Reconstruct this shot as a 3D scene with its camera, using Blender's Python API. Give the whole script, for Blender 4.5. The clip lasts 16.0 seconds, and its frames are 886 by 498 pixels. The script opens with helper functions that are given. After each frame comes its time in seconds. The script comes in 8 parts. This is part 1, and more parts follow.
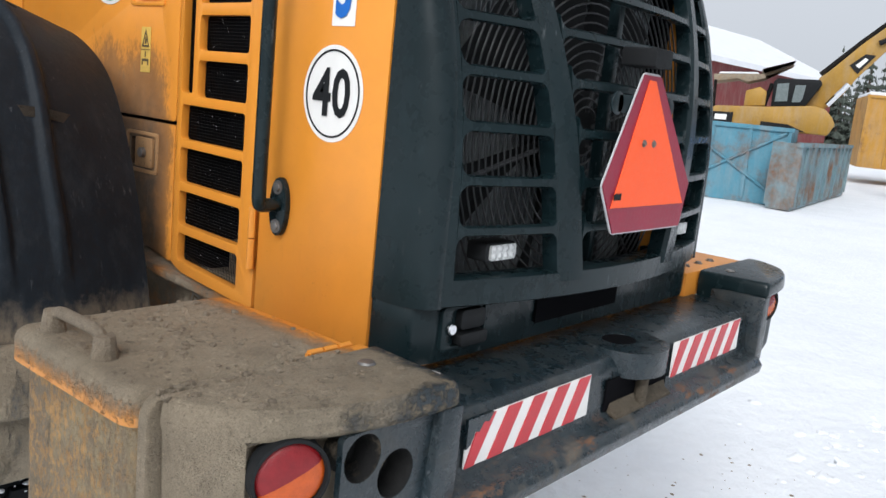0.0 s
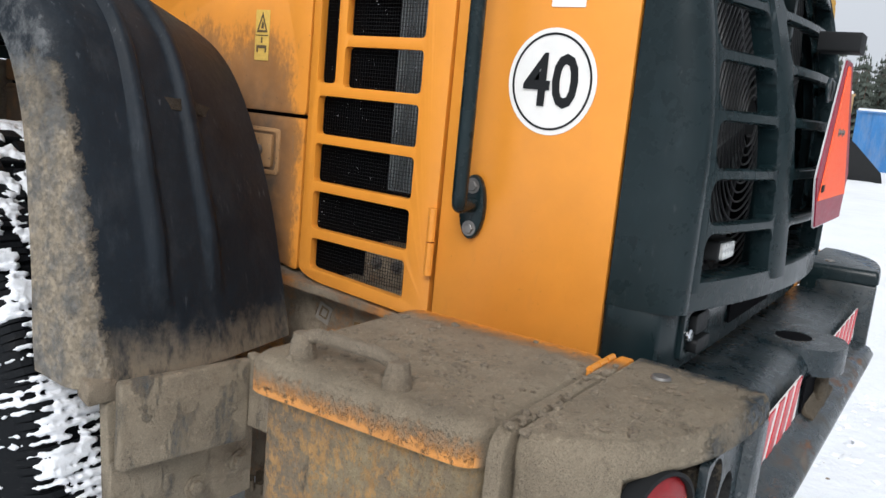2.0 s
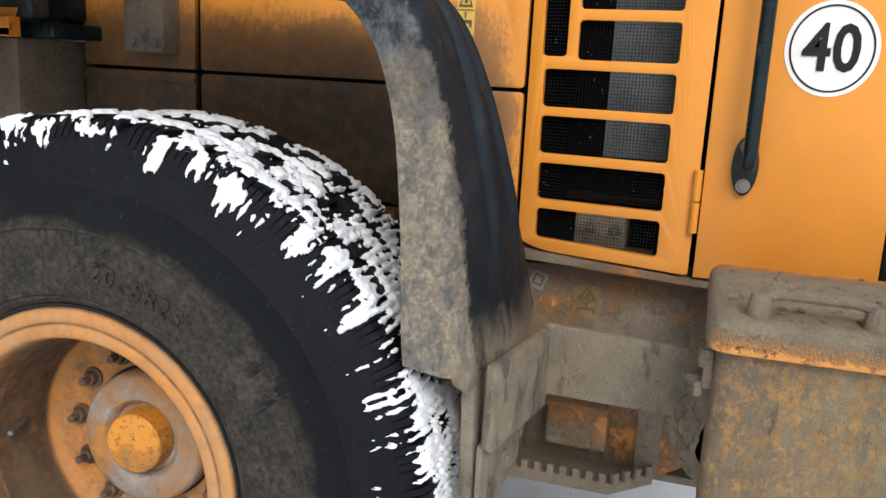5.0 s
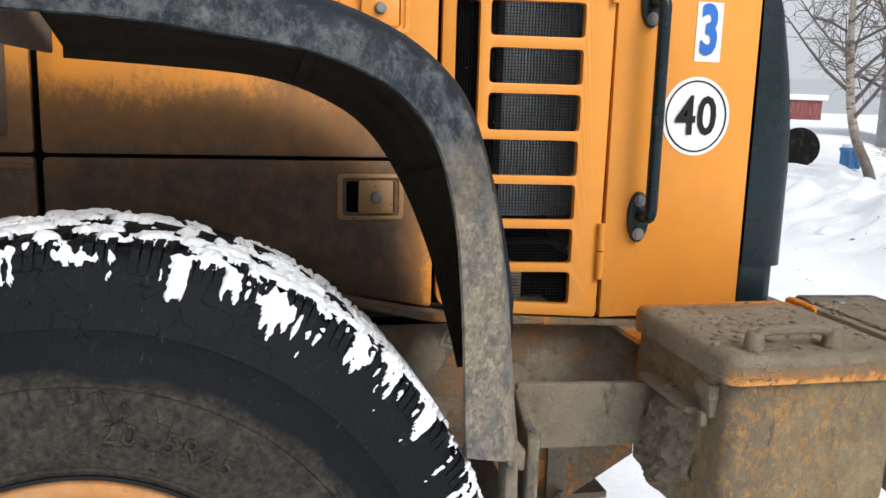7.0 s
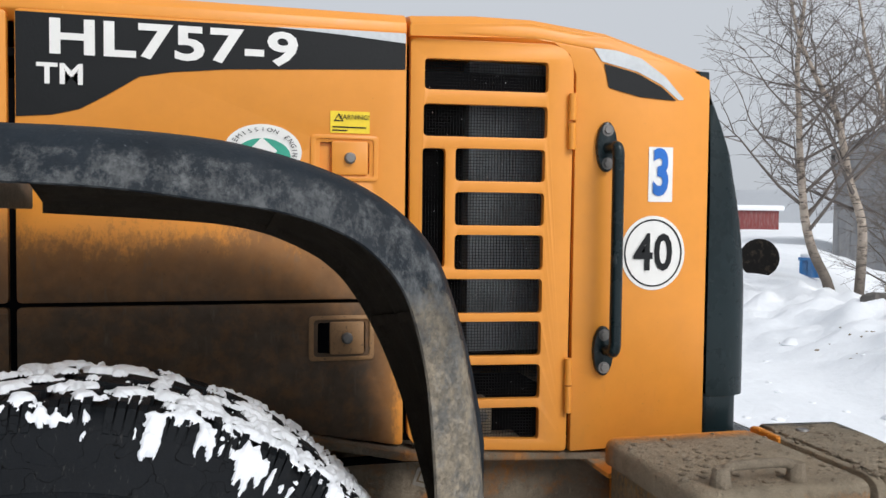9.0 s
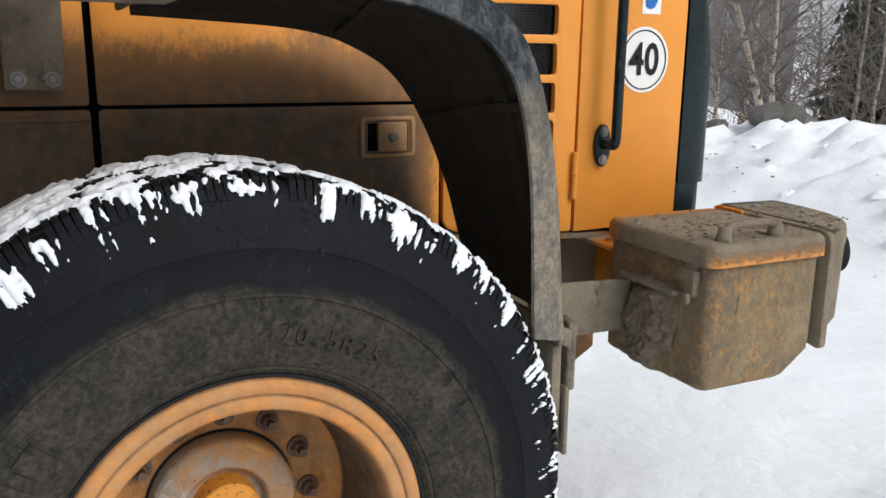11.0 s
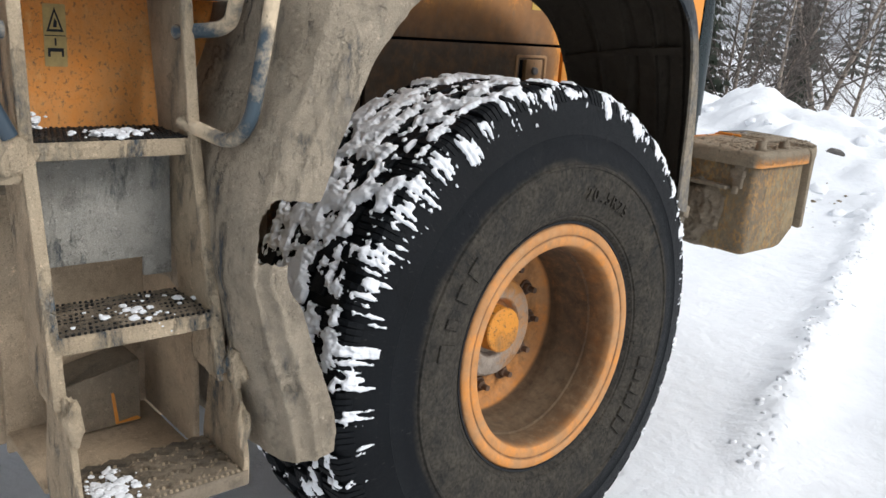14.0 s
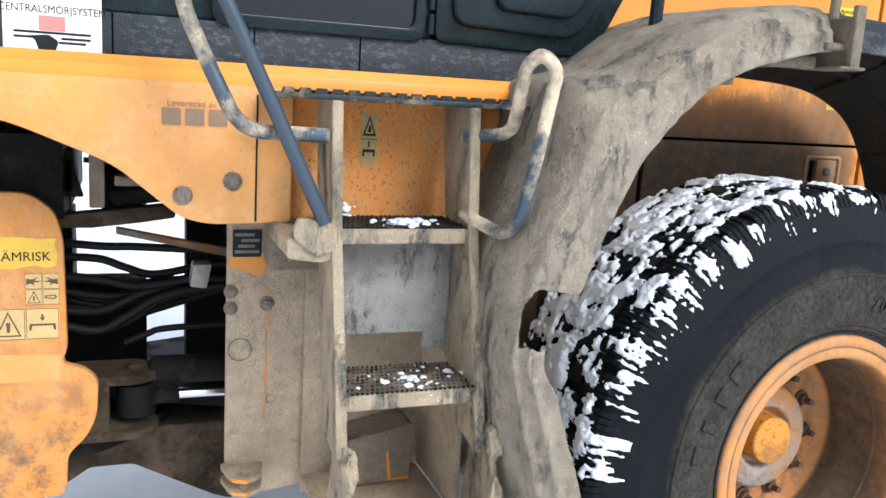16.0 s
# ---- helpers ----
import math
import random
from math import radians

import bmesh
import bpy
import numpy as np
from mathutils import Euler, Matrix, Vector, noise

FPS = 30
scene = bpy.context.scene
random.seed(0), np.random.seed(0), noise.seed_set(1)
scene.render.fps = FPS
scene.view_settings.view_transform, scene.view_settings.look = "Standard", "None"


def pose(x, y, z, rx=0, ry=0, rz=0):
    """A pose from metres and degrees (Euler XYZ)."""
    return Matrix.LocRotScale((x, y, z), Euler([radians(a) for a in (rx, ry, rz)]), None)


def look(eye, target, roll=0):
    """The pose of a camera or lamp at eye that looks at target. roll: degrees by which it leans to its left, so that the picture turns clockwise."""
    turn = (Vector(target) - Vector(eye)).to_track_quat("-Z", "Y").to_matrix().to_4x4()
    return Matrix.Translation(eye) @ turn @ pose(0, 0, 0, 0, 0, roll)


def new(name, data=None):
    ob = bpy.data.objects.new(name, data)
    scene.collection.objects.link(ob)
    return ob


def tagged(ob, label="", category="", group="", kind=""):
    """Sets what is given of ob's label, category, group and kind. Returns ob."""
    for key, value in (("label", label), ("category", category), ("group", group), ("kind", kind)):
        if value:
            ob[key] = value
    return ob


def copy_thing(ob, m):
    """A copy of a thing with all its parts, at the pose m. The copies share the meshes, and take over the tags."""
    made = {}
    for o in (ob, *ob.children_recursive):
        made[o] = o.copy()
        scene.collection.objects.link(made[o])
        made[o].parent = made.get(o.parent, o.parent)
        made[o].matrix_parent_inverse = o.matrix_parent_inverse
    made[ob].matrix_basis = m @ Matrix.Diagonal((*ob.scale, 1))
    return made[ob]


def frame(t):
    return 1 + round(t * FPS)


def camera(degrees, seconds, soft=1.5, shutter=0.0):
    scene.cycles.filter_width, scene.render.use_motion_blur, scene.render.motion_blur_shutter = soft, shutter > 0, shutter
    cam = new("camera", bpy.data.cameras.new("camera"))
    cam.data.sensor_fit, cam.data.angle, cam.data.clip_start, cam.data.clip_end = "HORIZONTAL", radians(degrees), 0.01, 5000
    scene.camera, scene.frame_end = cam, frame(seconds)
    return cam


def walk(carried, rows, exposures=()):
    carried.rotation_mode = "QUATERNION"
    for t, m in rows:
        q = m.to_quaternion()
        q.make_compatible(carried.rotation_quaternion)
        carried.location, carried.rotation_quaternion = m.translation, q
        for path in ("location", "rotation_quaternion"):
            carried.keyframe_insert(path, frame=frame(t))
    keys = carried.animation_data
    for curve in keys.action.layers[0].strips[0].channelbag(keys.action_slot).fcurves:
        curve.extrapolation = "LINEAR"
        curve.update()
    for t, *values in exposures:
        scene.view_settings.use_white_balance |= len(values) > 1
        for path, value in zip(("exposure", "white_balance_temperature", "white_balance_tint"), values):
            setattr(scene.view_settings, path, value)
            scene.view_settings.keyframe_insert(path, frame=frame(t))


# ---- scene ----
from mathutils.geometry import tessellate_polygon
cam = camera(56.1, 16.0)
PATH = [
    (0, (-1.831, -2.678, 1.674), (-0.306, -1.436, 1.312), 5.8),
    (0.5, (-1.924, -2.531, 1.649), (-0.332, -1.374, 1.296), 5.8),
    (1, (-2.024, -2.361, 1.634), (-0.353, -1.315, 1.294), 6.1),
    (1.5, (-2.072, -2.249, 1.632), (-0.392, -1.22, 1.29), 6.7),
    (2, (-2.085, -2.087, 1.605), (-0.422, -1.035, 1.25), 5.4),
    (2.5, (-2.165, -1.964, 1.617), (-0.471, -0.958, 1.274), 4.9),
    (3, (-2.281, -1.798, 1.59), (-0.549, -0.858, 1.249), 5.8),
    (3.5, (-2.427, -1.599, 1.554), (-0.66, -0.757, 1.144), 6.7),
    (4, (-2.541, -1.392, 1.521), (-0.757, -0.621, 1.049), 5.4),
    (4.2, (-2.583, -1.348, 1.536), (-0.783, -0.607, 1.074), 4.0),
    (6.3, (-2.611, -0.552, 1.617), (-0.654, -0.593, 1.207), 5.0),
    (6.5, (-2.616, -0.423, 1.637), (-0.67, -0.621, 1.221), 4.2),
    (7, (-2.613, -0.317, 1.679), (-0.688, -0.729, 1.325), 1.6),
    (7.5, (-2.603, -0.314, 1.725), (-0.672, -0.768, 1.471), 0.2),
    (8, (-2.617, -0.319, 1.758), (-0.677, -0.791, 1.635), 0.6),
    (8.2, (-2.627, -0.32, 1.766), (-0.685, -0.797, 1.696), 0.7),
    (10.3, (-2.682, -0.076, 1.68), (-0.79, -0.667, 1.415), 0.1),
    (10.5, (-2.686, 0.008, 1.672), (-0.823, -0.64, 1.337), 0.4),
    (11, (-2.761, 0.287, 1.662), (-1.0, -0.544, 1.208), 0.6),
    (11.5, (-2.731, 0.499, 1.628), (-1.068, -0.497, 1.136), 0.1),
    (12, (-2.619, 0.705, 1.602), (-1.079, -0.434, 1.023), 0.5),
    (12.5, (-2.558, 0.965, 1.579), (-1.148, -0.296, 0.931), 3.3),
    (13, (-2.596, 1.252, 1.614), (-1.242, -0.096, 1.021), 5.0),
    (13.5, (-2.721, 1.464, 1.598), (-1.304, 0.164, 1.046), 4.0),
    (14, (-2.767, 1.735, 1.589), (-1.323, 0.454, 1.064), 4.1),
    (14.5, (-2.785, 1.865, 1.579), (-1.27, 0.675, 1.04), 4.8),
    (15, (-2.82, 1.77, 1.588), (-1.137, 0.84, 1.037), 3.4),
    (15.5, (-2.871, 1.722, 1.622), (-1.095, 0.921, 1.172), 2.6),
    (16, (-2.895, 1.74, 1.626), (-1.058, 1.037, 1.262), 3.5),
]
EXPOSURES = [(0, 0.2, 6250, 10), (1, 0.15, 6250, 10), (2.5, 0.28, 6300, 10), (4, 0.25, 6400, 10), (6.5, 0.3, 6500, 10), (8, 0.16, 6300, 10), (10.5, -0.02, 6450, 10), (11, 0.05, 6450, 10),
             (12, -0.25, 6300, 10), (12.5, -0.4, 6100, 10), (13, -0.35, 6100, 10), (13.6, 0.05, 6250, 10), (14.5, 0.45, 6450, 10), (15, 0.85, 6450, 10), (16, 0.75, 5900, 10)]
walk(cam, [(t, look(eye, target, roll)) for t, eye, target, roll in PATH], EXPOSURES)

# ---- sky and sun: a bright overcast winter day ----
SUN_ELEVATION, SUN_AZIMUTH = radians(38), radians(245)
world = bpy.data.worlds.new("overcast_sky")
scene.world = world
world.use_nodes = True
wn = world.node_tree
sky = wn.nodes.new("ShaderNodeTexSky")
sky.sky_type, sky.sun_disc = "NISHITA", False
sky.sun_elevation, sky.sun_rotation = SUN_ELEVATION, SUN_AZIMUTH
sky.air_density, sky.dust_density, sky.ozone_density = 0.6, 8.0, 0.3
grey = wn.nodes.new("ShaderNodeHueSaturation")
grey.inputs["Saturation"].default_value = 0.12
cover = wn.nodes.new("ShaderNodeMixRGB")
cover.inputs["Fac"].default_value = 0.75
cover.inputs["Color2"].default_value = (6.2, 6.5, 6.9, 1)
wn.links.new(sky.outputs["Color"], grey.inputs["Color"])
wn.links.new(grey.outputs["Color"], cover.inputs["Color1"])
wn.links.new(cover.outputs["Color"], wn.nodes["Background"].inputs["Color"])
wn.nodes["Background"].inputs["Strength"].default_value = 0.110
sun_lamp = new("sun", bpy.data.lights.new("sun", "SUN"))
sun_lamp.data.energy, sun_lamp.data.angle, sun_lamp.data.color = 1.6, radians(25), (1.0, 0.97, 0.93)
sun_lamp.matrix_world = look((0, 0, 20), Vector((0, 0, 20)) - Vector((math.sin(SUN_AZIMUTH) * math.cos(SUN_ELEVATION), math.cos(SUN_AZIMUTH) * math.cos(SUN_ELEVATION), math.sin(SUN_ELEVATION))))

# ---- geometry helpers ----
def lerp(a, b, f):
    return a + (b - a) * f


def table(points, v):
    """Straight lines between (v, value) points."""
    if (v - points[0][0]) * (points[-1][0] - points[0][0]) <= 0:
        return points[0][1]
    for (a, p), (b, q) in zip(points, points[1:]):
        if (v - a) * (v - b) <= 0 and a != b:
            return lerp(p, q, (v - a) / (b - a))
    return points[-1][1]


def rounded(points, r, n=4):
    """A closed polygon with its corners rounded; r is one radius or one for each corner."""
    out, k = [], len(points)
    for i, p in enumerate(points):
        a, p, b = Vector(points[i - 1]), Vector(p), Vector(points[(i + 1) % k])
        ri = r[i] if isinstance(r, (list, tuple)) else r
        d = min(ri, (a - p).length * 0.45, (b - p).length * 0.45)
        if d < 1e-5:
            out.append(tuple(p))
            continue
        s, e = p + (a - p).normalized() * d, p + (b - p).normalized() * d
        for j in range(n + 1):
            f = j / n
            out.append(tuple(s * (1 - f) ** 2 + p * 2 * f * (1 - f) + e * f * f))
    return out


def rect(u0, v0, u1, v1, r=0.0, n=3):
    return rounded([(u0, v0), (u1, v0), (u1, v1), (u0, v1)], r, n)


def disc(u, v, r, n=24, ry=None):
    ry = ry or r
    return [(u + r * math.cos(2 * math.pi * i / n), v + ry * math.sin(2 * math.pi * i / n)) for i in range(n)]


def bent(points, r, n=6):
    """An open path with its corners rounded."""
    pts = [Vector(p) for p in points]
    out = [pts[0]]
    for a, p, b in zip(pts, pts[1:], pts[2:]):
        d = min(r, (a - p).length * 0.48, (b - p).length * 0.48)
        s, e = p + (a - p).normalized() * d, p + (b - p).normalized() * d
        out += [s * (1 - j / n) ** 2 + p * 2 * (j / n) * (1 - j / n) + e * (j / n) ** 2 for j in range(n + 1)]
    return out + [pts[-1]]


def smooth_path(points, n=5):
    """A curve through the points (Catmull-Rom)."""
    pts = [Vector(p) for p in points]
    pts = [2 * pts[0] - pts[1]] + pts + [2 * pts[-1] - pts[-2]]
    out = []
    for a, b, c, d in zip(pts, pts[1:], pts[2:], pts[3:]):
        for j in range(n):
            t = j / n
            out.append(0.5 * (2 * b + (c - a) * t + (2 * a - 5 * b + 4 * c - d) * t * t + (3 * b - a - 3 * c + d) * t ** 3))
    return out + [pts[-2]]


class Geo:
    """Collects the vertices and faces of one mesh."""

    def __init__(self):
        self.v, self.f = [], []

    def add(self, verts, faces):
        n = len(self.v)
        self.v += [tuple(p) for p in verts]
        self.f += [tuple(i + n for i in f) for f in faces]
        return self

    def box(self, x0, x1, y0, y1, z0, z1, m=None):
        vs = [Vector((x, y, z)) for x in (x0, x1) for y in (y0, y1) for z in (z0, z1)]
        if m:
            vs = [m @ p for p in vs]
        return self.add(vs, [(0, 1, 3, 2), (4, 6, 7, 5), (0, 4, 5, 1), (2, 3, 7, 6), (0, 2, 6, 4), (1, 5, 7, 3)])

    def loft(self, rings, close=True, caps=True, loop=False):
        """Quads between rings of equally many points."""
        k = len(rings[0])
        faces = []
        for i in range(len(rings) - (0 if loop else 1)):
            a, b = i * k, (i + 1) % len(rings) * k
            for j in range(k if close else k - 1):
                faces.append((a + j, a + (j + 1) % k, b + (j + 1) % k, b + j))
        if caps and close and not loop:
            faces += [tuple(range(k))[::-1], tuple(range((len(rings) - 1) * k, len(rings) * k))]
        return self.add([p for r in rings for p in r], faces)

    def prism(self, pts, axis, a, b):
        """A polygon in the two other axes, drawn out from a to b along one axis."""
        put = {"x": lambda u, v, w: (w, u, v), "y": lambda u, v, w: (u, w, v), "z": lambda u, v, w: (u, v, w)}[axis]
        return self.loft([[put(u, v, a) for u, v in pts], [put(u, v, b) for u, v in pts]])

    def plate(self, outer, holes, put, thick):
        """A plate with holes; put(u, v, w) gives the place, w from 0 to thick."""
        loops = [list(outer)] + [list(h) for h in holes]
        flat = [p for lp in loops for p in lp]
        tris = tessellate_polygon([[Vector((u, v, 0)) for u, v in lp] for lp in loops])
        n = len(flat)
        faces = [tuple(t) for t in tris] + [tuple(i + n for i in t)[::-1] for t in tris]
        start = 0
        for lp in loops:
            k = len(lp)
            faces += [(start + i, start + (i + 1) % k, start + (i + 1) % k + n, start + i + n) for i in range(k)]
            start += k
        return self.add([put(u, v, 0) for u, v in flat] + [put(u, v, thick) for u, v in flat], faces)

    def tube(self, path, r, n=10, caps=True):
        """A round bar along a path; r is a number or a function of the fraction along it."""
        pts = [Vector(p) for p in path]
        rings, up = [], None
        for i, p in enumerate(pts):
            d = (pts[min(i + 1, len(pts) - 1)] - pts[max(i - 1, 0)]).normalized()
            if up is None:
                up = d.cross(Vector((0.3, 0.2, 1))).normalized() if abs(d.z) < 0.95 else d.cross(Vector((1, 0, 0))).normalized()
            up = (up - d * up.dot(d)).normalized()
            side = d.cross(up)
            rr = r(i / max(len(pts) - 1, 1)) if callable(r) else r
            rings.append([p + up * rr * math.cos(2 * math.pi * j / n) + side * rr * math.sin(2 * math.pi * j / n) for j in range(n)])
        return self.loft(rings, caps=caps)

    def turned(self, profile, n, put, a0=0.0, a1=2 * math.pi):
        """A profile of (radius, height) turned round an axis; put(r, angle, h) gives the place."""
        full = abs(a1 - a0 - 2 * math.pi) < 1e-6
        rings = [[put(r, lerp(a0, a1, i / n), h) for r, h in profile] for i in range(n if full else n + 1)]
        return self.loft(rings, close=False, caps=False, loop=full)

    def bolt(self, p, d, r=0.012, h=0.01, washer=True):
        """A hexagon bolt head at p, standing out along d."""
        q = Vector(d).to_track_quat("Z", "Y").to_matrix().to_4x4()
        m = Matrix.Translation(p) @ q
        if washer:
            self.loft([[m @ Vector((r * 1.45 * math.cos(i * math.pi / 6), r * 1.45 * math.sin(i * math.pi / 6), z)) for i in range(12)] for z in (-0.002, h * 0.3)])
        return self.loft([[m @ Vector((s * r * math.cos(i * math.pi / 3), s * r * math.sin(i * math.pi / 3), z)) for i in range(6)] for z, s in ((0, 1), (h * 0.85, 1), (h, 0.85))])


def build(geo, mat, smooth=30, bevel=0.0, seg=2, merge=True):
    bm = bmesh.new()
    vs = [bm.verts.new(p) for p in geo.v]
    for f in geo.f:
        if len(set(f)) > 2:
            try:
                bm.faces.new([vs[i] for i in f])
            except ValueError:
                pass
    if merge:
        bmesh.ops.remove_doubles(bm, verts=bm.verts[:], dist=1e-5)
    bmesh.ops.recalc_face_normals(bm, faces=bm.faces[:])
    if bevel:
        edges = [e for e in bm.edges if len(e.link_faces) == 2 and e.calc_face_angle(0) > radians(28)]
        bmesh.ops.bevel(bm, geom=edges, offset=bevel, segments=seg, profile=0.5, affect="EDGES", clamp_overlap=True)
    for f in bm.faces:
        f.smooth = smooth > 0
    for e in bm.edges:
        e.smooth = len(e.link_faces) != 2 or e.calc_face_angle(0) < radians(smooth)
    me = bpy.data.meshes.new("mesh")
    bm.to_mesh(me)
    bm.free()
    me.materials.append(mat)
    return me


def part(name, geo, mat, parent, label="", smooth=30, bevel=0.0, seg=2, merge=True):
    ob = new(name, build(geo, mat, smooth, bevel, seg, merge))
    ob.data.name = name
    ob.parent = parent
    return tagged(ob, label)


def thing(name, label, category, group="", kind="", at=(0, 0, 0)):
    ob = new(name)
    ob.location = at
    ob.empty_display_size = 0.2
    return tagged(ob, label, category, group, kind)


def lone(name, geo, mat, label, category, group="", kind="", smooth=30, bevel=0.0, merge=True):
    """A thing that is one mesh."""
    return tagged(part(name, geo, mat, None, "", smooth, bevel, 2, merge), label, category, group, kind)


def lettering(geo, words, size, put, spacing=1.0, depth=0.0, bold=0.0):
    """Adds flat letters; put(u, v, w) gives the place of u along the line and v up from it."""
    cu = bpy.data.curves.new("words", "FONT")
    cu.body, cu.size, cu.resolution_u, cu.space_character = words, size, 3, spacing
    cu.offset = bold * size
    cu.align_x, cu.align_y = "CENTER", "CENTER"
    ob = bpy.data.objects.new("words", cu)
    me = bpy.data.meshes.new_from_object(ob)
    n = len(me.vertices)
    vs = [p.co.copy() for p in me.vertices]
    fs = [tuple(p.vertices) for p in me.polygons]
    geo.add([put(p.x, p.y, depth) for p in vs], fs)
    if depth:
        counts = {}
        for f in fs:
            for a, b in zip(f, f[1:] + f[:1]):
                counts[frozenset((a, b))] = counts.get(frozenset((a, b)), 0) + 1
        rim = [tuple(e) for e, c in counts.items() if c == 1]
        geo.add([put(p.x, p.y, 0) for p in vs] + [put(p.x, p.y, depth) for p in vs], [(a, b, b + n, a + n) for a, b in rim])
    bpy.data.objects.remove(ob)
    bpy.data.curves.remove(cu)
    bpy.data.meshes.remove(me)
    return geo


# ---- materials ----
def node(nt, kind, ins=(), **settings):
    n = nt.nodes.new("ShaderNode" + kind)
    for k, v in settings.items():
        if k == "operation":
            n.operation = v
        elif k == "blend":
            n.blend_type = v
        elif k == "feature":
            n.feature = v
        elif k == "clamp":
            n.use_clamp = v
        elif k == "interp":
            n.interpolation_type = v
        elif k == "wave":
            n.wave_type = v
    for k, v in dict(ins).items():
        if isinstance(v, bpy.types.NodeSocket):
            nt.links.new(v, n.inputs[k])
        else:
            n.inputs[k].default_value = v
    return n


class Mat:
    """A material under way: noise, masks and layers on one Principled surface."""

    def __init__(self, name, colour, rough=0.5, metal=0.0, var=0.15, scale=5.0, spec=0.5):
        self.m = bpy.data.materials.new(name)
        self.m.use_nodes = True
        self.nt = self.m.node_tree
        self.bsdf = self.nt.nodes["Principled BSDF"]
        self.pos = node(self.nt, "TexCoord").outputs["Object"]
        self.sep = node(self.nt, "SeparateXYZ", {0: self.pos})
        n1, n2 = self.noise(scale, 5), self.noise(scale * 11, 3)
        v = self.add(self.mul(n1, 1.3), self.mul(n2, 0.7))
        dark, light = [tuple(min(1, c * k) for c in colour) + (1,) for k in (1 - var, 1 + var)]
        self.col = node(self.nt, "MixRGB", {0: self.map(v, 0.7, 1.3), 1: dark, 2: light}).outputs[0]
        self.rough = self.map(n2, 0.2, 0.8, max(0, rough - 0.08), min(1, rough + 0.08))
        self.metal = self.value(metal)
        self.bumps = None
        self.bsdf.inputs["Specular IOR Level"].default_value = spec

    def value(self, v):
        n = self.nt.nodes.new("ShaderNodeValue")
        n.outputs[0].default_value = v
        return n.outputs[0]

    def axis(self, i):
        return self.sep.outputs[i]

    def noise(self, scale, detail=4, rough=0.6, stretch=None, warp=0.0):
        p = self.pos
        if stretch:
            p = node(self.nt, "VectorMath", {0: p, 1: stretch}, operation="MULTIPLY").outputs[0]
        return node(self.nt, "TexNoise", {"Vector": p, "Scale": scale, "Detail": detail, "Roughness": rough, "Distortion": warp}).outputs[0]

    def math(self, op, a, b=0.0, clamp=False):
        return node(self.nt, "Math", {0: a, 1: b}, operation=op, clamp=clamp).outputs[0]

    def add(self, a, b):
        return self.math("ADD", a, b)

    def mul(self, a, b):
        return self.math("MULTIPLY", a, b)

    def map(self, v, a, b, c=0.0, d=1.0):
        return node(self.nt, "MapRange", {0: v, 1: a, 2: b, 3: c, 4: d}).outputs[0]

    def cells(self, scale, stretch=None):
        p = self.pos
        if stretch:
            p = node(self.nt, "VectorMath", {0: p, 1: stretch}, operation="MULTIPLY").outputs[0]
        return node(self.nt, "TexVoronoi", {"Vector": p, "Scale": scale}, feature="F1").outputs[0]

    def layer(self, mask, colour, rough=None, var=0.2, scale=14.0, metal=0.0):
        """Another stuff lying on the surface where the mask is 1."""
        v = self.noise(scale, 5)
        dark, light = [tuple(min(1, c * k) for c in colour) + (1,) for k in (1 - var, 1 + var)]
        c = node(self.nt, "MixRGB", {0: self.map(v, 0.3, 0.7), 1: dark, 2: light}).outputs[0]
        self.col = node(self.nt, "MixRGB", {0: mask, 1: self.col, 2: c}).outputs[0]
        if rough is not None:
            self.rough = self.add(self.mul(self.rough, self.math("SUBTRACT", 1.0, mask)), self.mul(mask, rough))
        self.metal = self.mul(self.metal, self.math("SUBTRACT", 1.0, mask)) if not metal else self.add(self.mul(self.metal, self.math("SUBTRACT", 1.0, mask)), self.mul(mask, metal))
        return self

    def patch(self, cover, scale=6.0, sharp=0.08, detail=7, stretch=None, rough=0.65, warp=0.0):
        """A blotchy mask that covers about that share of the surface."""
        t = 0.5 + (0.5 - cover) * 0.62
        return self.map(self.noise(scale, detail, rough, stretch, warp), t - sharp, t + sharp)

    def bump(self, height, strength=0.3, distance=0.01):
        ins = {"Strength": strength, "Distance": distance, "Height": height}
        if self.bumps is not None:
            ins["Normal"] = self.bumps
        self.bumps = node(self.nt, "Bump", ins).outputs[0]
        return self

    def done(self, **extra):
        b = self.bsdf.inputs
        self.nt.links.new(self.col, b["Base Color"])
        self.nt.links.new(self.rough, b["Roughness"])
        self.nt.links.new(self.metal, b["Metallic"])
        if self.bumps is not None:
            self.nt.links.new(self.bumps, b["Normal"])
        for k, v in extra.items():
            b[k.replace("_", " ")].default_value = v
        return self.m


MUD, MUD_DARK, FILM = (0.285, 0.232, 0.168), (0.075, 0.056, 0.040), (0.054, 0.046, 0.035)
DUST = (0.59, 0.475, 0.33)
ORANGE, CHARCOAL = (0.76, 0.287, 0.032), (0.0060, 0.0142, 0.0165)


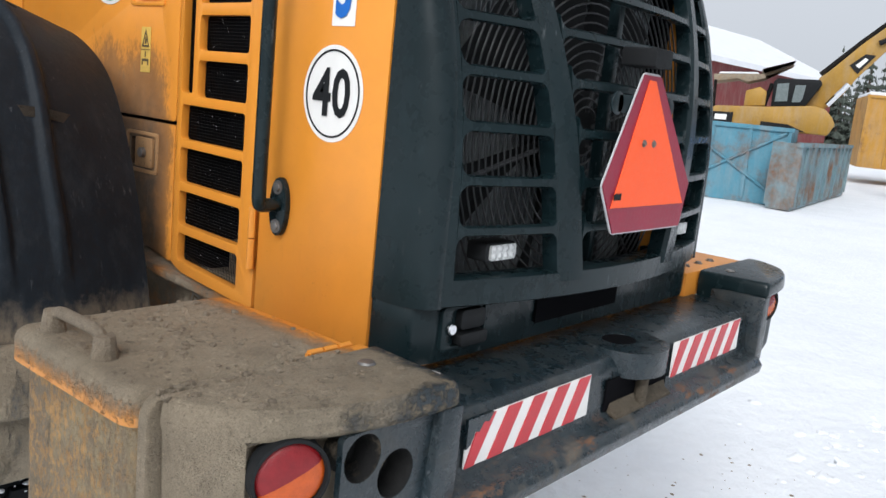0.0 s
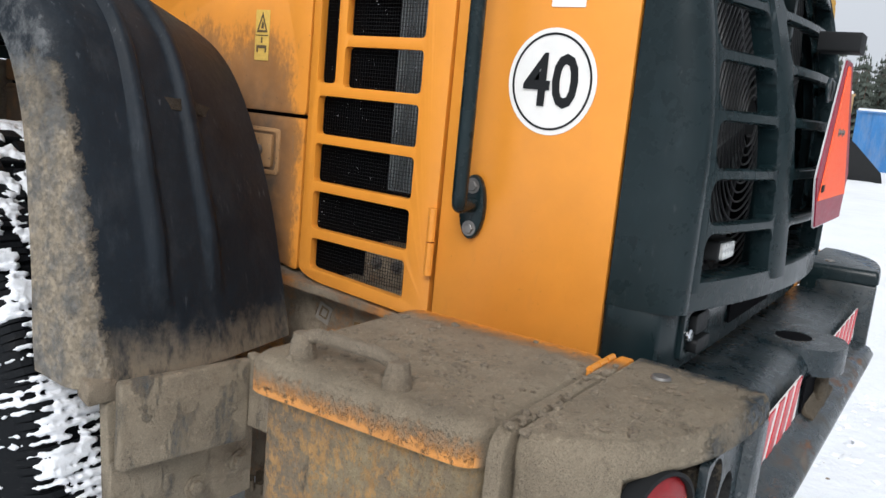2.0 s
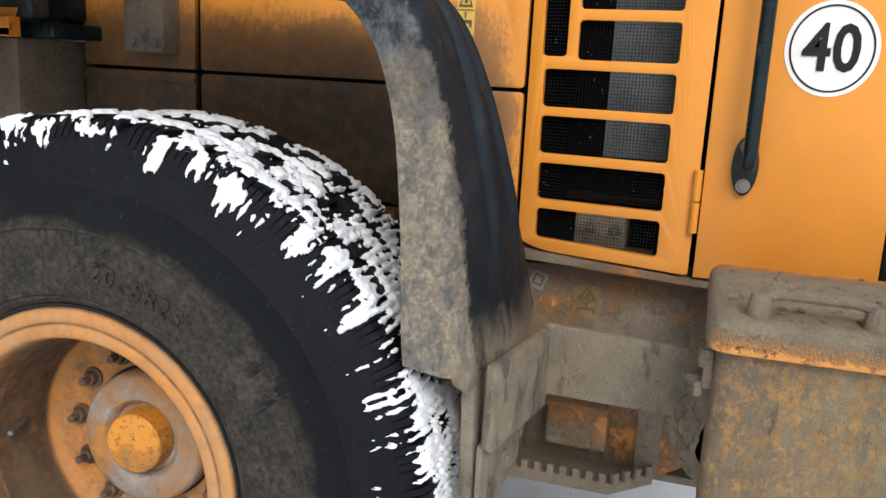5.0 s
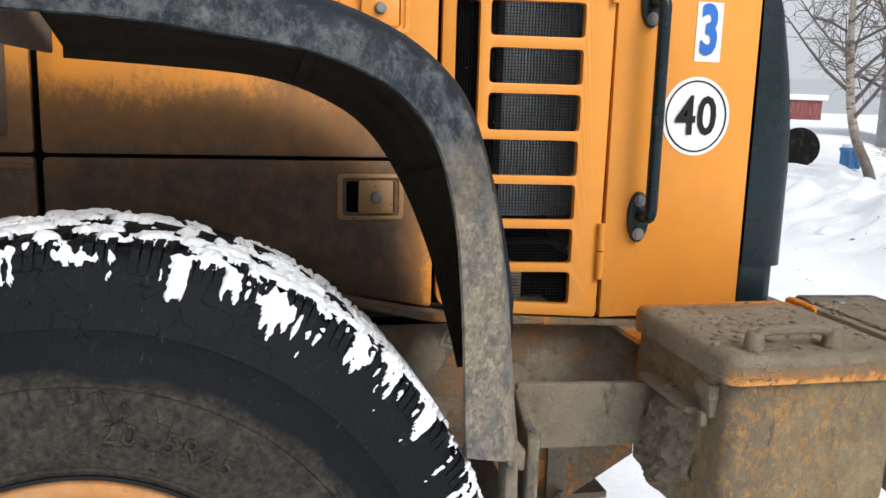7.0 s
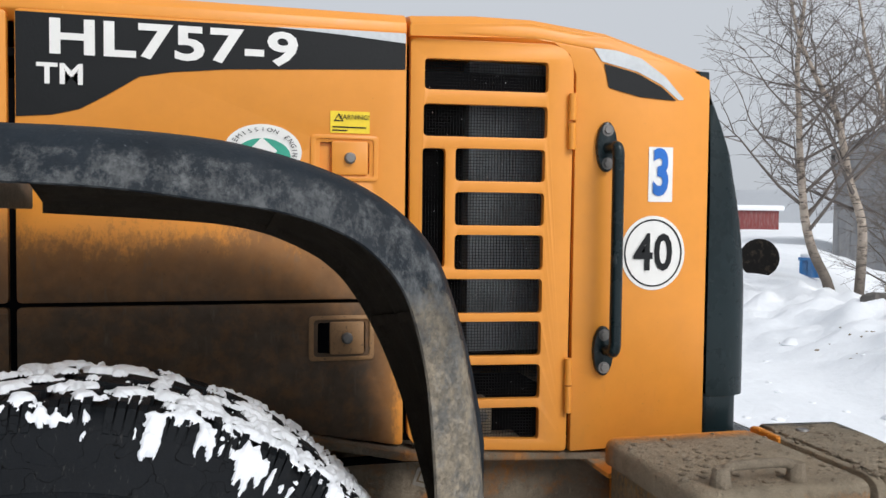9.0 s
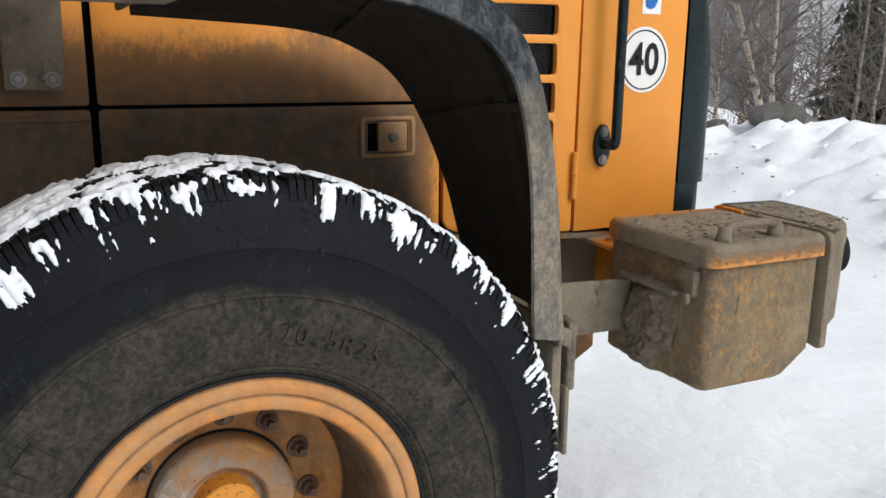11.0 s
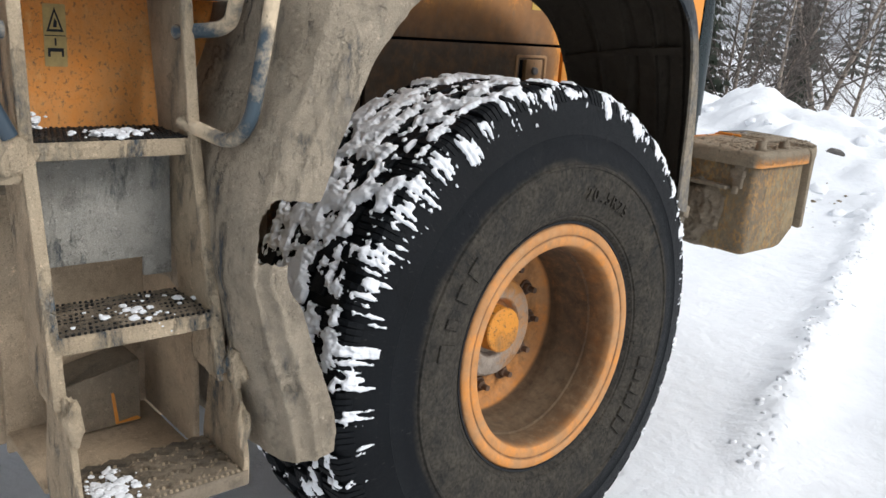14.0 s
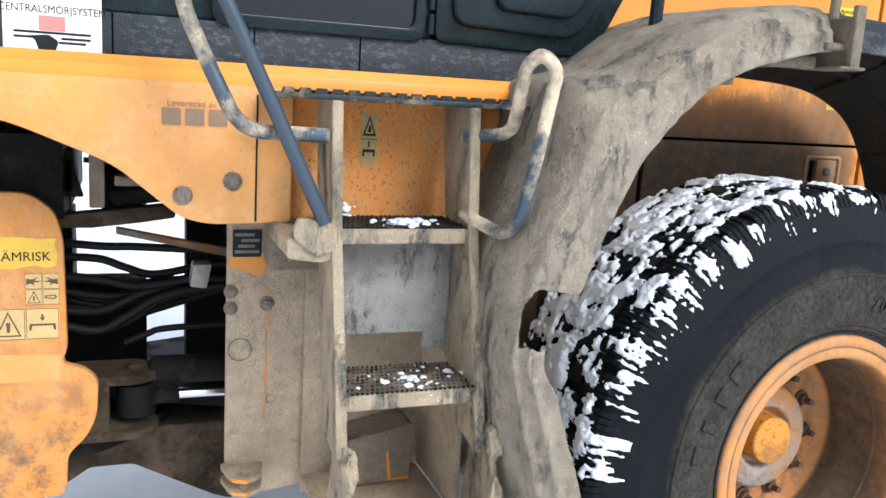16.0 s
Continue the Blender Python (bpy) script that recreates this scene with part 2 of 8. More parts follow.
def painted(name, colour, rough=0.38, var=0.05, mud=0.0, specks=0.1, scratches=0.15, film=None, dust=None, spec=0.5, soft=0.07, sheen=None):
    a = Mat(name, colour, rough, 0, var, 2.2, spec)
    a.bump(a.noise(260, 2), 0.04, 0.002)
    if scratches:
        a.layer(a.mul(a.patch(scratches * 0.4, 70, 0.05, 6, (1.0, 1.0, 0.25)), a.patch(0.4, 3)), tuple(min(1, c * 1.5 + 0.12) for c in colour), 0.6)
    if sheen:
        a.layer(a.mul(a.patch(0.36, 3.5, 0.16, 8, None, 0.7), 0.7), sheen, 0.45, 0.3)
        a.layer(a.mul(a.mul(a.patch(0.34, 13, 0.05, 11, (1, 1, 0.6), 0.77), a.patch(0.5, 2.6, 0.08)), 0.55), tuple(c * 2.0 for c in sheen), 0.6, 0.3, 50)
        a.layer(a.mul(a.patch(0.20, 120, 0.04, 5, (1, 1, 0.3)), a.patch(0.4, 4, 0.1)), tuple(c * 3.2 for c in sheen), 0.7)
    if film:
        k = film(a)
        a.layer(k, FILM, 0.75, 0.25, 30)
        a.layer(a.mul(k, a.patch(0.22, 34, 0.10, 8, (1, 1, 0.3))), (0.150, 0.118, 0.083), 0.85)
        a.layer(a.mul(a.math("MINIMUM", a.mul(k, 3.0), 1.0), a.patch(0.16, 150, 0.05, 4)), (0.036, 0.028, 0.020), 0.9)
    if specks:
        a.layer(a.patch(specks * 0.5, 95, 0.06, 4), MUD_DARK, 0.9)
        a.layer(a.patch(specks * 0.35, 210, 0.05, 3), (0.05, 0.036, 0.025), 0.9)
    if mud:
        k = a.patch(mud, 5, soft, 10, None, 0.72)
        a.layer(k, dust or MUD, 0.95, 0.25, 20)
        a.layer(a.mul(k, a.patch(0.2, 60, 0.06, 7)), MUD_DARK, 0.95)
        a.bump(a.mul(k, a.noise(55, 8)), 0.8, 0.012)
    return a.done()


def hood_film(a):
    """Road dirt thrown by the wheel: thick low and to the front, gone higher up and behind."""
    low = a.map(a.add(a.axis(2), a.mul(a.noise(5, 6), 0.22)), 1.92, 1.60)
    fore = a.map(a.add(a.axis(1), a.mul(a.noise(4, 5), 0.10)), -0.70, -0.56)
    k = a.mul(low, fore)
    spots = a.map(a.add(a.mul(k, 0.75), a.mul(a.noise(60, 9, 0.8, (1, 1, 0.55)), 0.7)), 0.54, 0.68)
    return a.math("MINIMUM", a.add(a.mul(a.mul(k, a.map(a.noise(26, 6), 0.2, 0.55, 0.72, 1.0)), 0.52), a.mul(spots, 0.44)), 0.96)


def faint_film(a):
    return a.mul(a.map(a.add(a.axis(2), a.mul(a.noise(6, 6), 0.3)), 1.65, 1.15), 0.25)


M = {}
M["hood"] = painted("orange_paint_thrown_dirt", ORANGE, film=hood_film, specks=0.16)
M["orange"] = painted("orange_paint", ORANGE, film=faint_film, specks=0.10)
M["orange_mud"] = painted("orange_paint_muddy", ORANGE, mud=0.42, specks=0.3, scratches=0.3)
M["brown"] = painted("orange_paint_caked", (0.45, 0.19, 0.05), rough=0.7, mud=0.72, specks=0.4)
M["charcoal"] = painted("charcoal_paint", CHARCOAL, rough=0.24, var=0.2, specks=0.14, scratches=0.6, spec=0.27, sheen=(0.010, 0.018, 0.021))
M["charcoal_mud"] = painted("charcoal_paint_muddy", CHARCOAL, rough=0.45, mud=0.40, scratches=0.3)


def caked(name, under, cover, rust=0.0, dark=0.0, bare=None, flecks=0.0, grain=1.0, tone=None, scuffs=0.0, share=0.45, spec=0.5):
    """Paint under dried mud: a mottled coat, dark clots, crumbs, dust, flecks where the paint shows."""
    a = Mat(name, under, 0.5, 0, 0.12, 4, spec)
    tone = tone or MUD
    if rust:
        a.layer(a.mul(a.patch(rust, 22, 0.07, 11, None, 0.75), 0.8), (0.135, 0.062, 0.030), 0.85)
    k = a.patch(cover, 4.5, 0.06, 12, None, 0.75)
    if bare:
        k = a.mul(k, a.math("SUBTRACT", 1.0, a.mul(bare(a), a.patch(share, 48, 0.06, 10, None, 0.78))))
    if scuffs:
        k = a.mul(k, a.math("SUBTRACT", 1.0, a.mul(a.patch(scuffs, 13, 0.05, 11, (1, 1, 0.35), 0.75), a.patch(0.6, 3, 0.1))))
    a.layer(k, tone, 0.95, 0.20, 9)
    a.layer(a.mul(k, a.patch(0.34, 24, 0.10, 10, None, 0.75)), tuple(c * 0.62 for c in tone), 0.95)
    a.layer(a.mul(k, a.mul(a.patch(0.30, 70, 0.05, 8), a.patch(0.6, 6))), tuple(min(1, c * 1.38) for c in tone), 0.95)
    a.layer(a.mul(k, a.patch(0.10 + dark, 40, 0.03, 8)), MUD_DARK, 0.95)
    a.layer(a.mul(k, a.map(a.noise(330, 4, 0.75), 0.47, 0.60, 0.0, 0.42)), tuple(c * 0.60 for c in tone), 0.95)
    a.layer(a.mul(k, a.mul(a.patch(0.40, 2.3, 0.16, 8, (1, 1, 0.6)), 0.45)), tuple(c * f for c, f in zip(tone, (0.72, 0.65, 0.57))), 0.9)
    a.layer(a.mul(k, a.map(a.noise(420, 3, 0.75), 0.56, 0.66, 0.0, 0.5)), tuple(min(1, c * 1.4) for c in tone), 0.95)
    grit = a.map(a.cells(170), 0.16, 0.30, 1.0, 0.0)
    a.layer(a.mul(a.mul(k, grit), a.patch(0.45, 12, 0.08)), tuple(c * 0.5 for c in tone), 0.95)
    if flecks:
        wear = a.mul(a.patch(0.52, 16, 0.07, 11, (1, 1, 0.5), 0.78), a.patch(flecks, 3.2, 0.10, 6, (1, 1, 0.5)))
        a.layer(a.mul(wear, 0.62), (0.36, 0.285, 0.16), 0.85, 0.35, 40)
        pale = a.mul(a.patch(0.40, 42, 0.05, 11, (1, 0.6, 1.5), 0.78), a.patch(0.34, 2.6, 0.10, 7))
        a.layer(a.mul(pale, 0.7), (0.50, 0.415, 0.22), 0.85, 0.3, 40)
        f = a.mul(a.patch(0.45, 60, 0.05, 10, (1, 1, 0.7), 0.78), a.patch(flecks, 4.1, 0.10, 6, (1, 1, 0.3)))
        a.layer(a.mul(f, 0.88), (0.43, 0.235, 0.075), 0.75, 0.35, 30)
        a.layer(a.mul(k, a.patch(0.2, 34, 0.05, 8, (1, 1, 0.4))), tuple(c * 0.45 for c in tone), 0.95)
    a.bump(a.mul(k, a.noise(26, 12, 0.72)), 1.0, 0.016 * grain)
    a.bump(a.mul(k, grit), 0.6, 0.004 * grain)
    a.bump(a.noise(230, 6, 0.7), 0.9, 0.004)
    return a.done()


def lid_lip(a):
    """Paint worn bare along the lip of the lid and its inner edge."""
    lip = a.mul(a.map(a.add(a.axis(2), a.mul(a.noise(60, 9, 0.78), 0.08)), 1.222, 1.190), a.map(a.axis(0), -1.185, -1.20))
    return a.math("MAXIMUM", a.mul(lip, 0.85), inner_end(a))


def inner_end(a):
    """Paint bare towards the hood."""
    return a.map(a.add(a.axis(0), a.mul(a.noise(45, 9, 0.78), 0.09)), -0.795, -0.740)


def corner_rim(a):
    """Bare along the rounded rear lip and the inner side."""
    lip = a.map(a.add(a.axis(1), a.mul(a.noise(12, 7), 0.10)), -1.79, -1.812)
    return a.math("MAXIMUM", lip, a.map(a.add(a.axis(0), a.mul(a.noise(12, 7), 0.10)), -0.738, -0.705))


def chipped_bumper():
    """Charcoal paint, dusty in blotches, rust along the lower lip and in chips."""
    a = Mat("bumper_paint_chipped", (0.0105, 0.0195, 0.0245), 0.27, 0, 0.3, 4, 0.6)
    a.layer(a.mul(a.patch(0.42, 9, 0.06, 12, None, 0.78), 0.5), (0.060, 0.058, 0.052), 0.75, 0.35, 40)
    a.layer(a.mul(a.patch(0.30, 75, 0.05, 8, (0.25, 1, 1), 0.75), a.patch(0.55, 4, 0.1)), (0.105, 0.115, 0.12), 0.6)
    a.layer(a.mul(a.patch(0.24, 26, 0.03, 10, (1, 0.35, 1), 0.75), a.patch(0.42, 3.5, 0.08)), (0.004, 0.007, 0.009), 0.2)
    low = a.map(a.add(a.axis(2), a.mul(a.noise(9, 8, 0.7), 0.06)), 1.035, 1.005)
    a.layer(a.mul(low, a.patch(0.36, 15, 0.04, 11, (0.5, 1, 1), 0.78)), (0.17, 0.078, 0.034), 0.9, 0.4, 30)
    a.layer(a.mul(low, a.mul(a.patch(0.34, 9, 0.06, 10, None, 0.75), 0.7)), (0.14, 0.118, 0.09), 0.9, 0.3, 30)
    a.layer(a.patch(0.10, 22, 0.025, 10, None, 0.75), (0.17, 0.075, 0.033), 0.9)
    a.layer(a.mul(a.patch(0.16, 45, 0.03, 8), a.patch(0.45, 5, 0.06)), (0.22, 0.19, 0.145), 0.9)
    a.bump(a.noise(14, 5), 0.25, 0.006)
    a.bump(a.noise(60, 7, 0.7), 0.35, 0.004)
    return a.done()


M["bumper"] = chipped_bumper()
# mud tone taken down to include the wheel's shade on the box front
M["box_mud"] = caked("orange_box_under_mud", (0.40, 0.19, 0.06), 0.90, flecks=0.58, tone=(0.225, 0.178, 0.122))
M["lid_mud"] = caked("lid_under_thick_mud", ORANGE, 0.97, dark=0.03, tone=(0.35, 0.288, 0.205), bare=lid_lip, grain=1.4, share=0.70)
M["strip_mud"] = caked("frame_strip_under_mud", ORANGE, 0.97, dark=0.03, tone=(0.35, 0.288, 0.205), bare=inner_end, grain=1.4, share=0.70)
M["corner_mud"] = caked("charcoal_corner_under_mud", (0.02, 0.03, 0.036), 0.93, rust=0.22, dark=0.03, tone=(0.35, 0.288, 0.205), grain=1.4, bare=corner_rim, share=0.58)
M["steel_mud"] = caked("grey_steel_under_mud", (0.05, 0.07, 0.085), 0.86, scuffs=0.25)
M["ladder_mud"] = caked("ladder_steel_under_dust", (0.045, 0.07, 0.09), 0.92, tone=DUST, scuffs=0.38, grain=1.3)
M["grit"] = caked("gritty_step", (0.016, 0.016, 0.016), 0.34, dark=0.2, spec=0.2)
M["steel_dust"] = caked("grey_steel_under_pale_mud", (0.05, 0.07, 0.085), 0.88, tone=(0.31, 0.26, 0.19), scuffs=0.36)
M["chassis"] = caked("orange_chassis_dirty", (0.46, 0.19, 0.045), 0.52)
M["frame_mud"] = caked("frame_under_mud", (0.42, 0.18, 0.05), 0.86)
M["column_mud"] = caked("frame_plate_under_dust", (0.50, 0.22, 0.06), 0.93, tone=(0.56, 0.44, 0.305), scuffs=0.10)
M["blue_mud"] = caked("blue_grey_plate_muddy", (0.04, 0.065, 0.09), 0.80, tone=(0.42, 0.41, 0.37), scuffs=0.36)
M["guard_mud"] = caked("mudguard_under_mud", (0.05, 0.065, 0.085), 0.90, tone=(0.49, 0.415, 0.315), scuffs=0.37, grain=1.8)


def rubber():
    a = Mat("tyre_rubber", (0.0052, 0.0064, 0.0080), 0.62, 0, 0.25, 6, 0.13)
    y, z = a.axis(1), a.axis(2)
    r = a.math("SQRT", a.add(a.mul(y, y), a.mul(z, z)))
    wob = a.mul(a.noise(6, 9, 0.7), 0.06)
    ring = a.mul(a.map(a.add(r, wob), 0.582, 0.562), a.map(r, 0.33, 0.36))
    a.layer(a.mul(ring, a.map(a.noise(17, 12, 0.78), 0.36, 0.60, 0.35, 1.0)), (0.052, 0.046, 0.037), 0.9, 0.5, 90)
    a.layer(a.mul(ring, a.patch(0.22, 13, 0.05, 11, None, 0.78)), (0.010, 0.011, 0.011), 0.7)
    a.layer(a.mul(a.patch(0.15, 9, 0.12, 9), 0.35), (0.05, 0.047, 0.042), 0.9)
    # radial smears and scratches
    turn = a.math("ARCTAN2", z, y)
    polar_at = node(a.nt, "CombineXYZ", {0: a.mul(turn, 16.0), 1: a.mul(r, 7.0), 2: 0.0}).outputs[0]
    smear = node(a.nt, "TexNoise", {"Vector": polar_at, "Scale": 1.0, "Detail": 8.0, "Roughness": 0.7}).outputs[0]
    a.layer(a.mul(a.mul(a.map(smear, 0.545, 0.59), a.map(r, 0.44, 0.50)), a.mul(a.patch(0.44, 3.5, 0.06), a.map(a.add(r, wob), 0.62, 0.58))), (0.009, 0.010, 0.011), 0.7)
    fine = node(a.nt, "TexNoise", {"Vector": polar_at, "Scale": 5.0, "Detail": 6.0, "Roughness": 0.75}).outputs[0]
    a.layer(a.mul(a.map(fine, 0.60, 0.68, 0.0, 0.7), a.map(r, 0.40, 0.46)), (0.055, 0.053, 0.050), 0.85)
    # fine cracks
    crack = a.map(node(a.nt, "TexVoronoi", {"Vector": node(a.nt, "VectorMath", {0: a.pos, 1: node(a.nt, "TexNoise", {"Vector": a.pos, "Scale": 5.0, "Detail": 4}).outputs[1]}, operation="ADD").outputs[0], "Scale": 5.5}, feature="DISTANCE_TO_EDGE").outputs[0], 0.004, 0.010, 1.0, 0.0)
    crack = a.mul(crack, a.patch(0.44, 3, 0.05))
    a.layer(crack, (0.003, 0.003, 0.003), 0.9)
    a.bump(a.math("SUBTRACT", 1.0, crack), 0.5, 0.002)
    a.layer(a.mul(a.patch(0.30, 150, 0.05, 6, None, 0.78), a.mul(a.patch(0.5, 7, 0.1), 0.6)), (0.030, 0.030, 0.030), 0.85)
    a.bump(a.noise(120, 6, 0.75), 0.4, 0.004)
    return a.done()


def guard():
    a = Mat("black_plastic_mudguard", (0.0078, 0.0122, 0.0175), 0.56, 0, 0.3, 4, 0.22)
    a.layer(a.mul(a.patch(0.26, 70, 0.04, 7, (1, 1, 0.12)), a.patch(0.42, 5, 0.08)), (0.085, 0.095, 0.105), 0.7)
    a.layer(a.mul(a.patch(0.16, 30, 0.04, 9), a.patch(0.4, 4, 0.08)), (0.09, 0.085, 0.075), 0.85)
    a.layer(a.mul(a.patch(0.36, 17, 0.10, 12, (1, 1, 0.45), 0.78), 0.55), (0.033, 0.038, 0.044), 0.75)
    a.layer(a.mul(a.patch(0.22, 44, 0.04, 10, None, 0.78), a.patch(0.5, 6, 0.08)), (0.13, 0.135, 0.135), 0.8)
    low = a.map(a.add(a.axis(2), a.mul(a.noise(14, 10, 0.75), 0.20)), 1.225, 1.14)
    a.layer(a.mul(low, a.patch(0.62, 30, 0.10, 10, (1, 1, 0.4))), tuple(c * 0.62 for c in MUD), 0.95, 0.3)
    ragged = a.add(a.mul(a.noise(38, 10, 0.78), 0.075), a.mul(a.axis(2), 0.085))
    side = a.map(a.add(a.axis(0), ragged), -1.020, -1.032)
    edge = a.mul(side, a.map(a.add(a.axis(2), a.mul(a.noise(9, 9, 0.72), 0.5)), 1.88, 1.74))
    edge = a.mul(edge, a.map(a.noise(85, 9, 0.8), 0.34, 0.52, 0.55, 1.0))
    a.layer(edge, (0.285, 0.240, 0.178), 0.95, 0.22, 30)
    a.layer(a.mul(side, a.mul(a.patch(0.46, 24, 0.07, 11, (1, 0.8, 0.5), 0.78), 0.75)), (0.115, 0.120, 0.122), 0.8, 0.4, 60)
    a.bump(a.mul(edge, a.noise(60, 9)), 0.8, 0.01)
    a.bump(a.noise(90, 5), 0.25, 0.004)
    return a.done()


def snow(name, dirt=0.0, colour=(0.86, 0.88, 0.91)):
    a = Mat(name, colour, 0.75, 0, 0.04, 1.3, 0.3)
    if dirt:
        a.layer(a.mul(a.mul(a.patch(dirt, 0.35, 0.05, 9), a.patch(0.45, 6, 0.1, 8)), 0.7), (0.30, 0.26, 0.21), 0.95)
        a.layer(a.mul(a.mul(a.patch(0.16, 9, 0.04, 7), a.patch(0.3, 0.7, 0.08, 6)), 0.5), (0.22, 0.19, 0.16), 0.95)
        a.layer(a.mul(a.patch(0.4, 0.5, 0.2, 6), 0.25), (0.62, 0.66, 0.71), 0.8)
    a.bump(a.noise(9, 8), 0.45, 0.05)
    a.bump(a.noise(70, 5), 0.22, 0.006)
    return a.done(Subsurface_Weight=0.0)


M["rubber"], M["guard"] = rubber(), guard()
M["guard_inner"] = caked("mudguard_inside_dirty", (0.014, 0.015, 0.016), 0.85, tone=(0.060, 0.050, 0.039), spec=0.15)
M["snow"], M["clump"] = snow("trodden_snow", 0.06), snow("fresh_snow", 0.0, (0.80, 0.82, 0.85))


def plain(name, colour, rough=0.5, metal=0.0, var=0.12, grain=120, depth=0.15, spec=0.5):
    a = Mat(name, colour, rough, metal, var, 8, spec)
    a.bump(a.noise(grain, 4), depth, 0.003)
    return a.done()


M["black"] = plain("matt_black_steel", (0.012, 0.013, 0.014), 0.7, spec=0.2)
# near-black that stands in for shade in hood, slots, pockets and seams
M["dark"] = plain("shade_black", (0.004, 0.004, 0.005), 0.9, spec=0.05)
M["ring_wire"] = plain("grey_black_guard_wire", (0.05, 0.052, 0.055), 0.45, 0.2)
M["wire"] = plain("black_wire_mesh", (0.011, 0.011, 0.012), 0.5, 0.1, spec=0.15)
M["fin"] = plain("radiator_grey", (0.19, 0.21, 0.22), 0.75, 0.0, 0.35)
M["white"] = painted("white_sticker", (0.80, 0.79, 0.76), rough=0.45, var=0.06, specks=0.14, scratches=0)
M["ink"] = plain("black_print", (0.008, 0.009, 0.010), 0.5, spec=0.25)
M["faded_ink"] = plain("faded_black_print", (0.10, 0.066, 0.030), 0.7)
M["blue_ink"] = plain("blue_print", (0.005, 0.13, 0.50), 0.5)
M["yellow"] = plain("yellow_label", (0.62, 0.40, 0.085), 0.6, 0, 0.25)
M["yellow_dirty"] = plain("yellow_label_dirty", (0.42, 0.31, 0.12), 0.75, 0, 0.25)
M["yellow_grimy"] = plain("yellow_label_grimy", (0.20, 0.125, 0.05), 0.85, 0, 0.35)
M["warn"] = plain("bright_yellow_label", (0.85, 0.62, 0.02), 0.5)
M["green"] = plain("green_sticker", (0.04, 0.36, 0.25), 0.45)
M["silver"] = plain("silver_strip", (0.55, 0.57, 0.58), 0.4)
M["red"] = plain("red_reflector", (0.52, 0.025, 0.035), 0.35)
M["maroon"] = plain("dark_red_reflector_border", (0.26, 0.01, 0.035), 0.45)
M["fluor"] = plain("fluorescent_orange", (1.0, 0.11, 0.02), 0.55, 0, 0.04)
M["silver_tag"] = plain("grimy_grey_tag", (0.17, 0.15, 0.125), 0.7, 0, 0.4)
M["chrome"] = plain("polished_steel_rod", (0.75, 0.76, 0.78), 0.12, 1.0, 0.03)
M["bolt"] = plain("dull_steel_bolt", (0.20, 0.19, 0.18), 0.5, 0.7, 0.3)
M["glass_dark"] = plain("dark_cab_window", (0.006, 0.008, 0.009), 0.06, 0, 0.1, 40, 0.01)
M["clevis_mud"] = caked("dark_mud_in_pocket", (0.03, 0.03, 0.03), 0.8, tone=(0.13, 0.108, 0.08), spec=0.2)
M["lens_red"] = plain("red_lamp_lens", (0.20, 0.008, 0.011), 0.15, 0, 0.2, 300, 0.4)
M["lens_amber"] = plain("amber_lamp_lens", (0.50, 0.085, 0.010), 0.15, 0, 0.2, 300, 0.4)
M["lens_clear"] = plain("clear_lamp_lens", (0.62, 0.63, 0.62), 0.2, 0.3, 0.2, 200, 0.5)

M["latch_low"] = painted("latch_rubbed_dirty", (0.30, 0.165, 0.070), rough=0.6, var=0.25, specks=0.5)
# ---- the wheel loader: x to its right, y forward, z up, the rear axle over the origin ----
loader = thing("wheel_loader", "orange and charcoal wheel loader caked with mud and snow", "wheel loader")


def side_x(y):
    """The plan line of the left side of the engine hood."""
    return table([(-1.56, -0.654), (-1.15, -0.643), (-0.74, -0.602), (-0.73, -0.59), (0.6, -0.588)], y)


def on_side(lift=0.0):
    return lambda y, z, w: (side_x(y) - lift + w, y, z)


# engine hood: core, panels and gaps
# plain fill behind panels and vents, the shade inside put into its colour
part("hood_core", Geo().prism([(-0.565, -1.5), (0.565, -1.5), (0.565, 0.5), (-0.565, 0.5)], "z", 2.05, 2.12), M["dark"], loader, "black fill standing in for the shaded hood inside")
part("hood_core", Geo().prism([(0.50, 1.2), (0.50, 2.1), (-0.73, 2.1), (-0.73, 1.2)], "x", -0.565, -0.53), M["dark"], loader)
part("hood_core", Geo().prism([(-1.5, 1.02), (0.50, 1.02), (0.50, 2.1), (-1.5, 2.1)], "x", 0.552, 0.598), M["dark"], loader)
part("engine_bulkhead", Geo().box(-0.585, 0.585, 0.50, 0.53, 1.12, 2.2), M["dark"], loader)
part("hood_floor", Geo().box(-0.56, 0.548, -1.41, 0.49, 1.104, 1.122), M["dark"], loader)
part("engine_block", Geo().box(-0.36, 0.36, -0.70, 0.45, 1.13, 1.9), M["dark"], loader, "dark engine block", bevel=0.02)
g = Geo()
sec = [(-0.588, 2.205), (-0.585, 2.232), (-0.56, 2.255), (-0.45, 2.275), (0, 2.285), (0.45, 2.275), (0.56, 2.255), (0.59, 2.22), (0.60, 1.16), (0.57, 1.16), (0.56, 2.18), (0, 2.24), (-0.56, 2.18)]
g.loft([[(u * 1.0, y, v) for u, v in sec] for y in (0.55, -0.725)])
g.loft([[(u * (1.0 + 0.10 * min(1, (-0.73 - y) / 0.4)), y, v if v < 1.5 else v + dz) for u, v in sec] for y, dz in ((-0.735, 0.0), (-0.9, 0.005), (-1.05, 0.0), (-1.25, -0.025), (-1.43, -0.075), (-1.54, -0.11))])
part("hood_top", g, M["orange"], loader, "orange hood top", bevel=0.004)
upper = rounded([(0.178, 1.536), (-0.722, 1.536), (-0.724, 2.204), (0.178, 2.204)], [0.012] * 4)
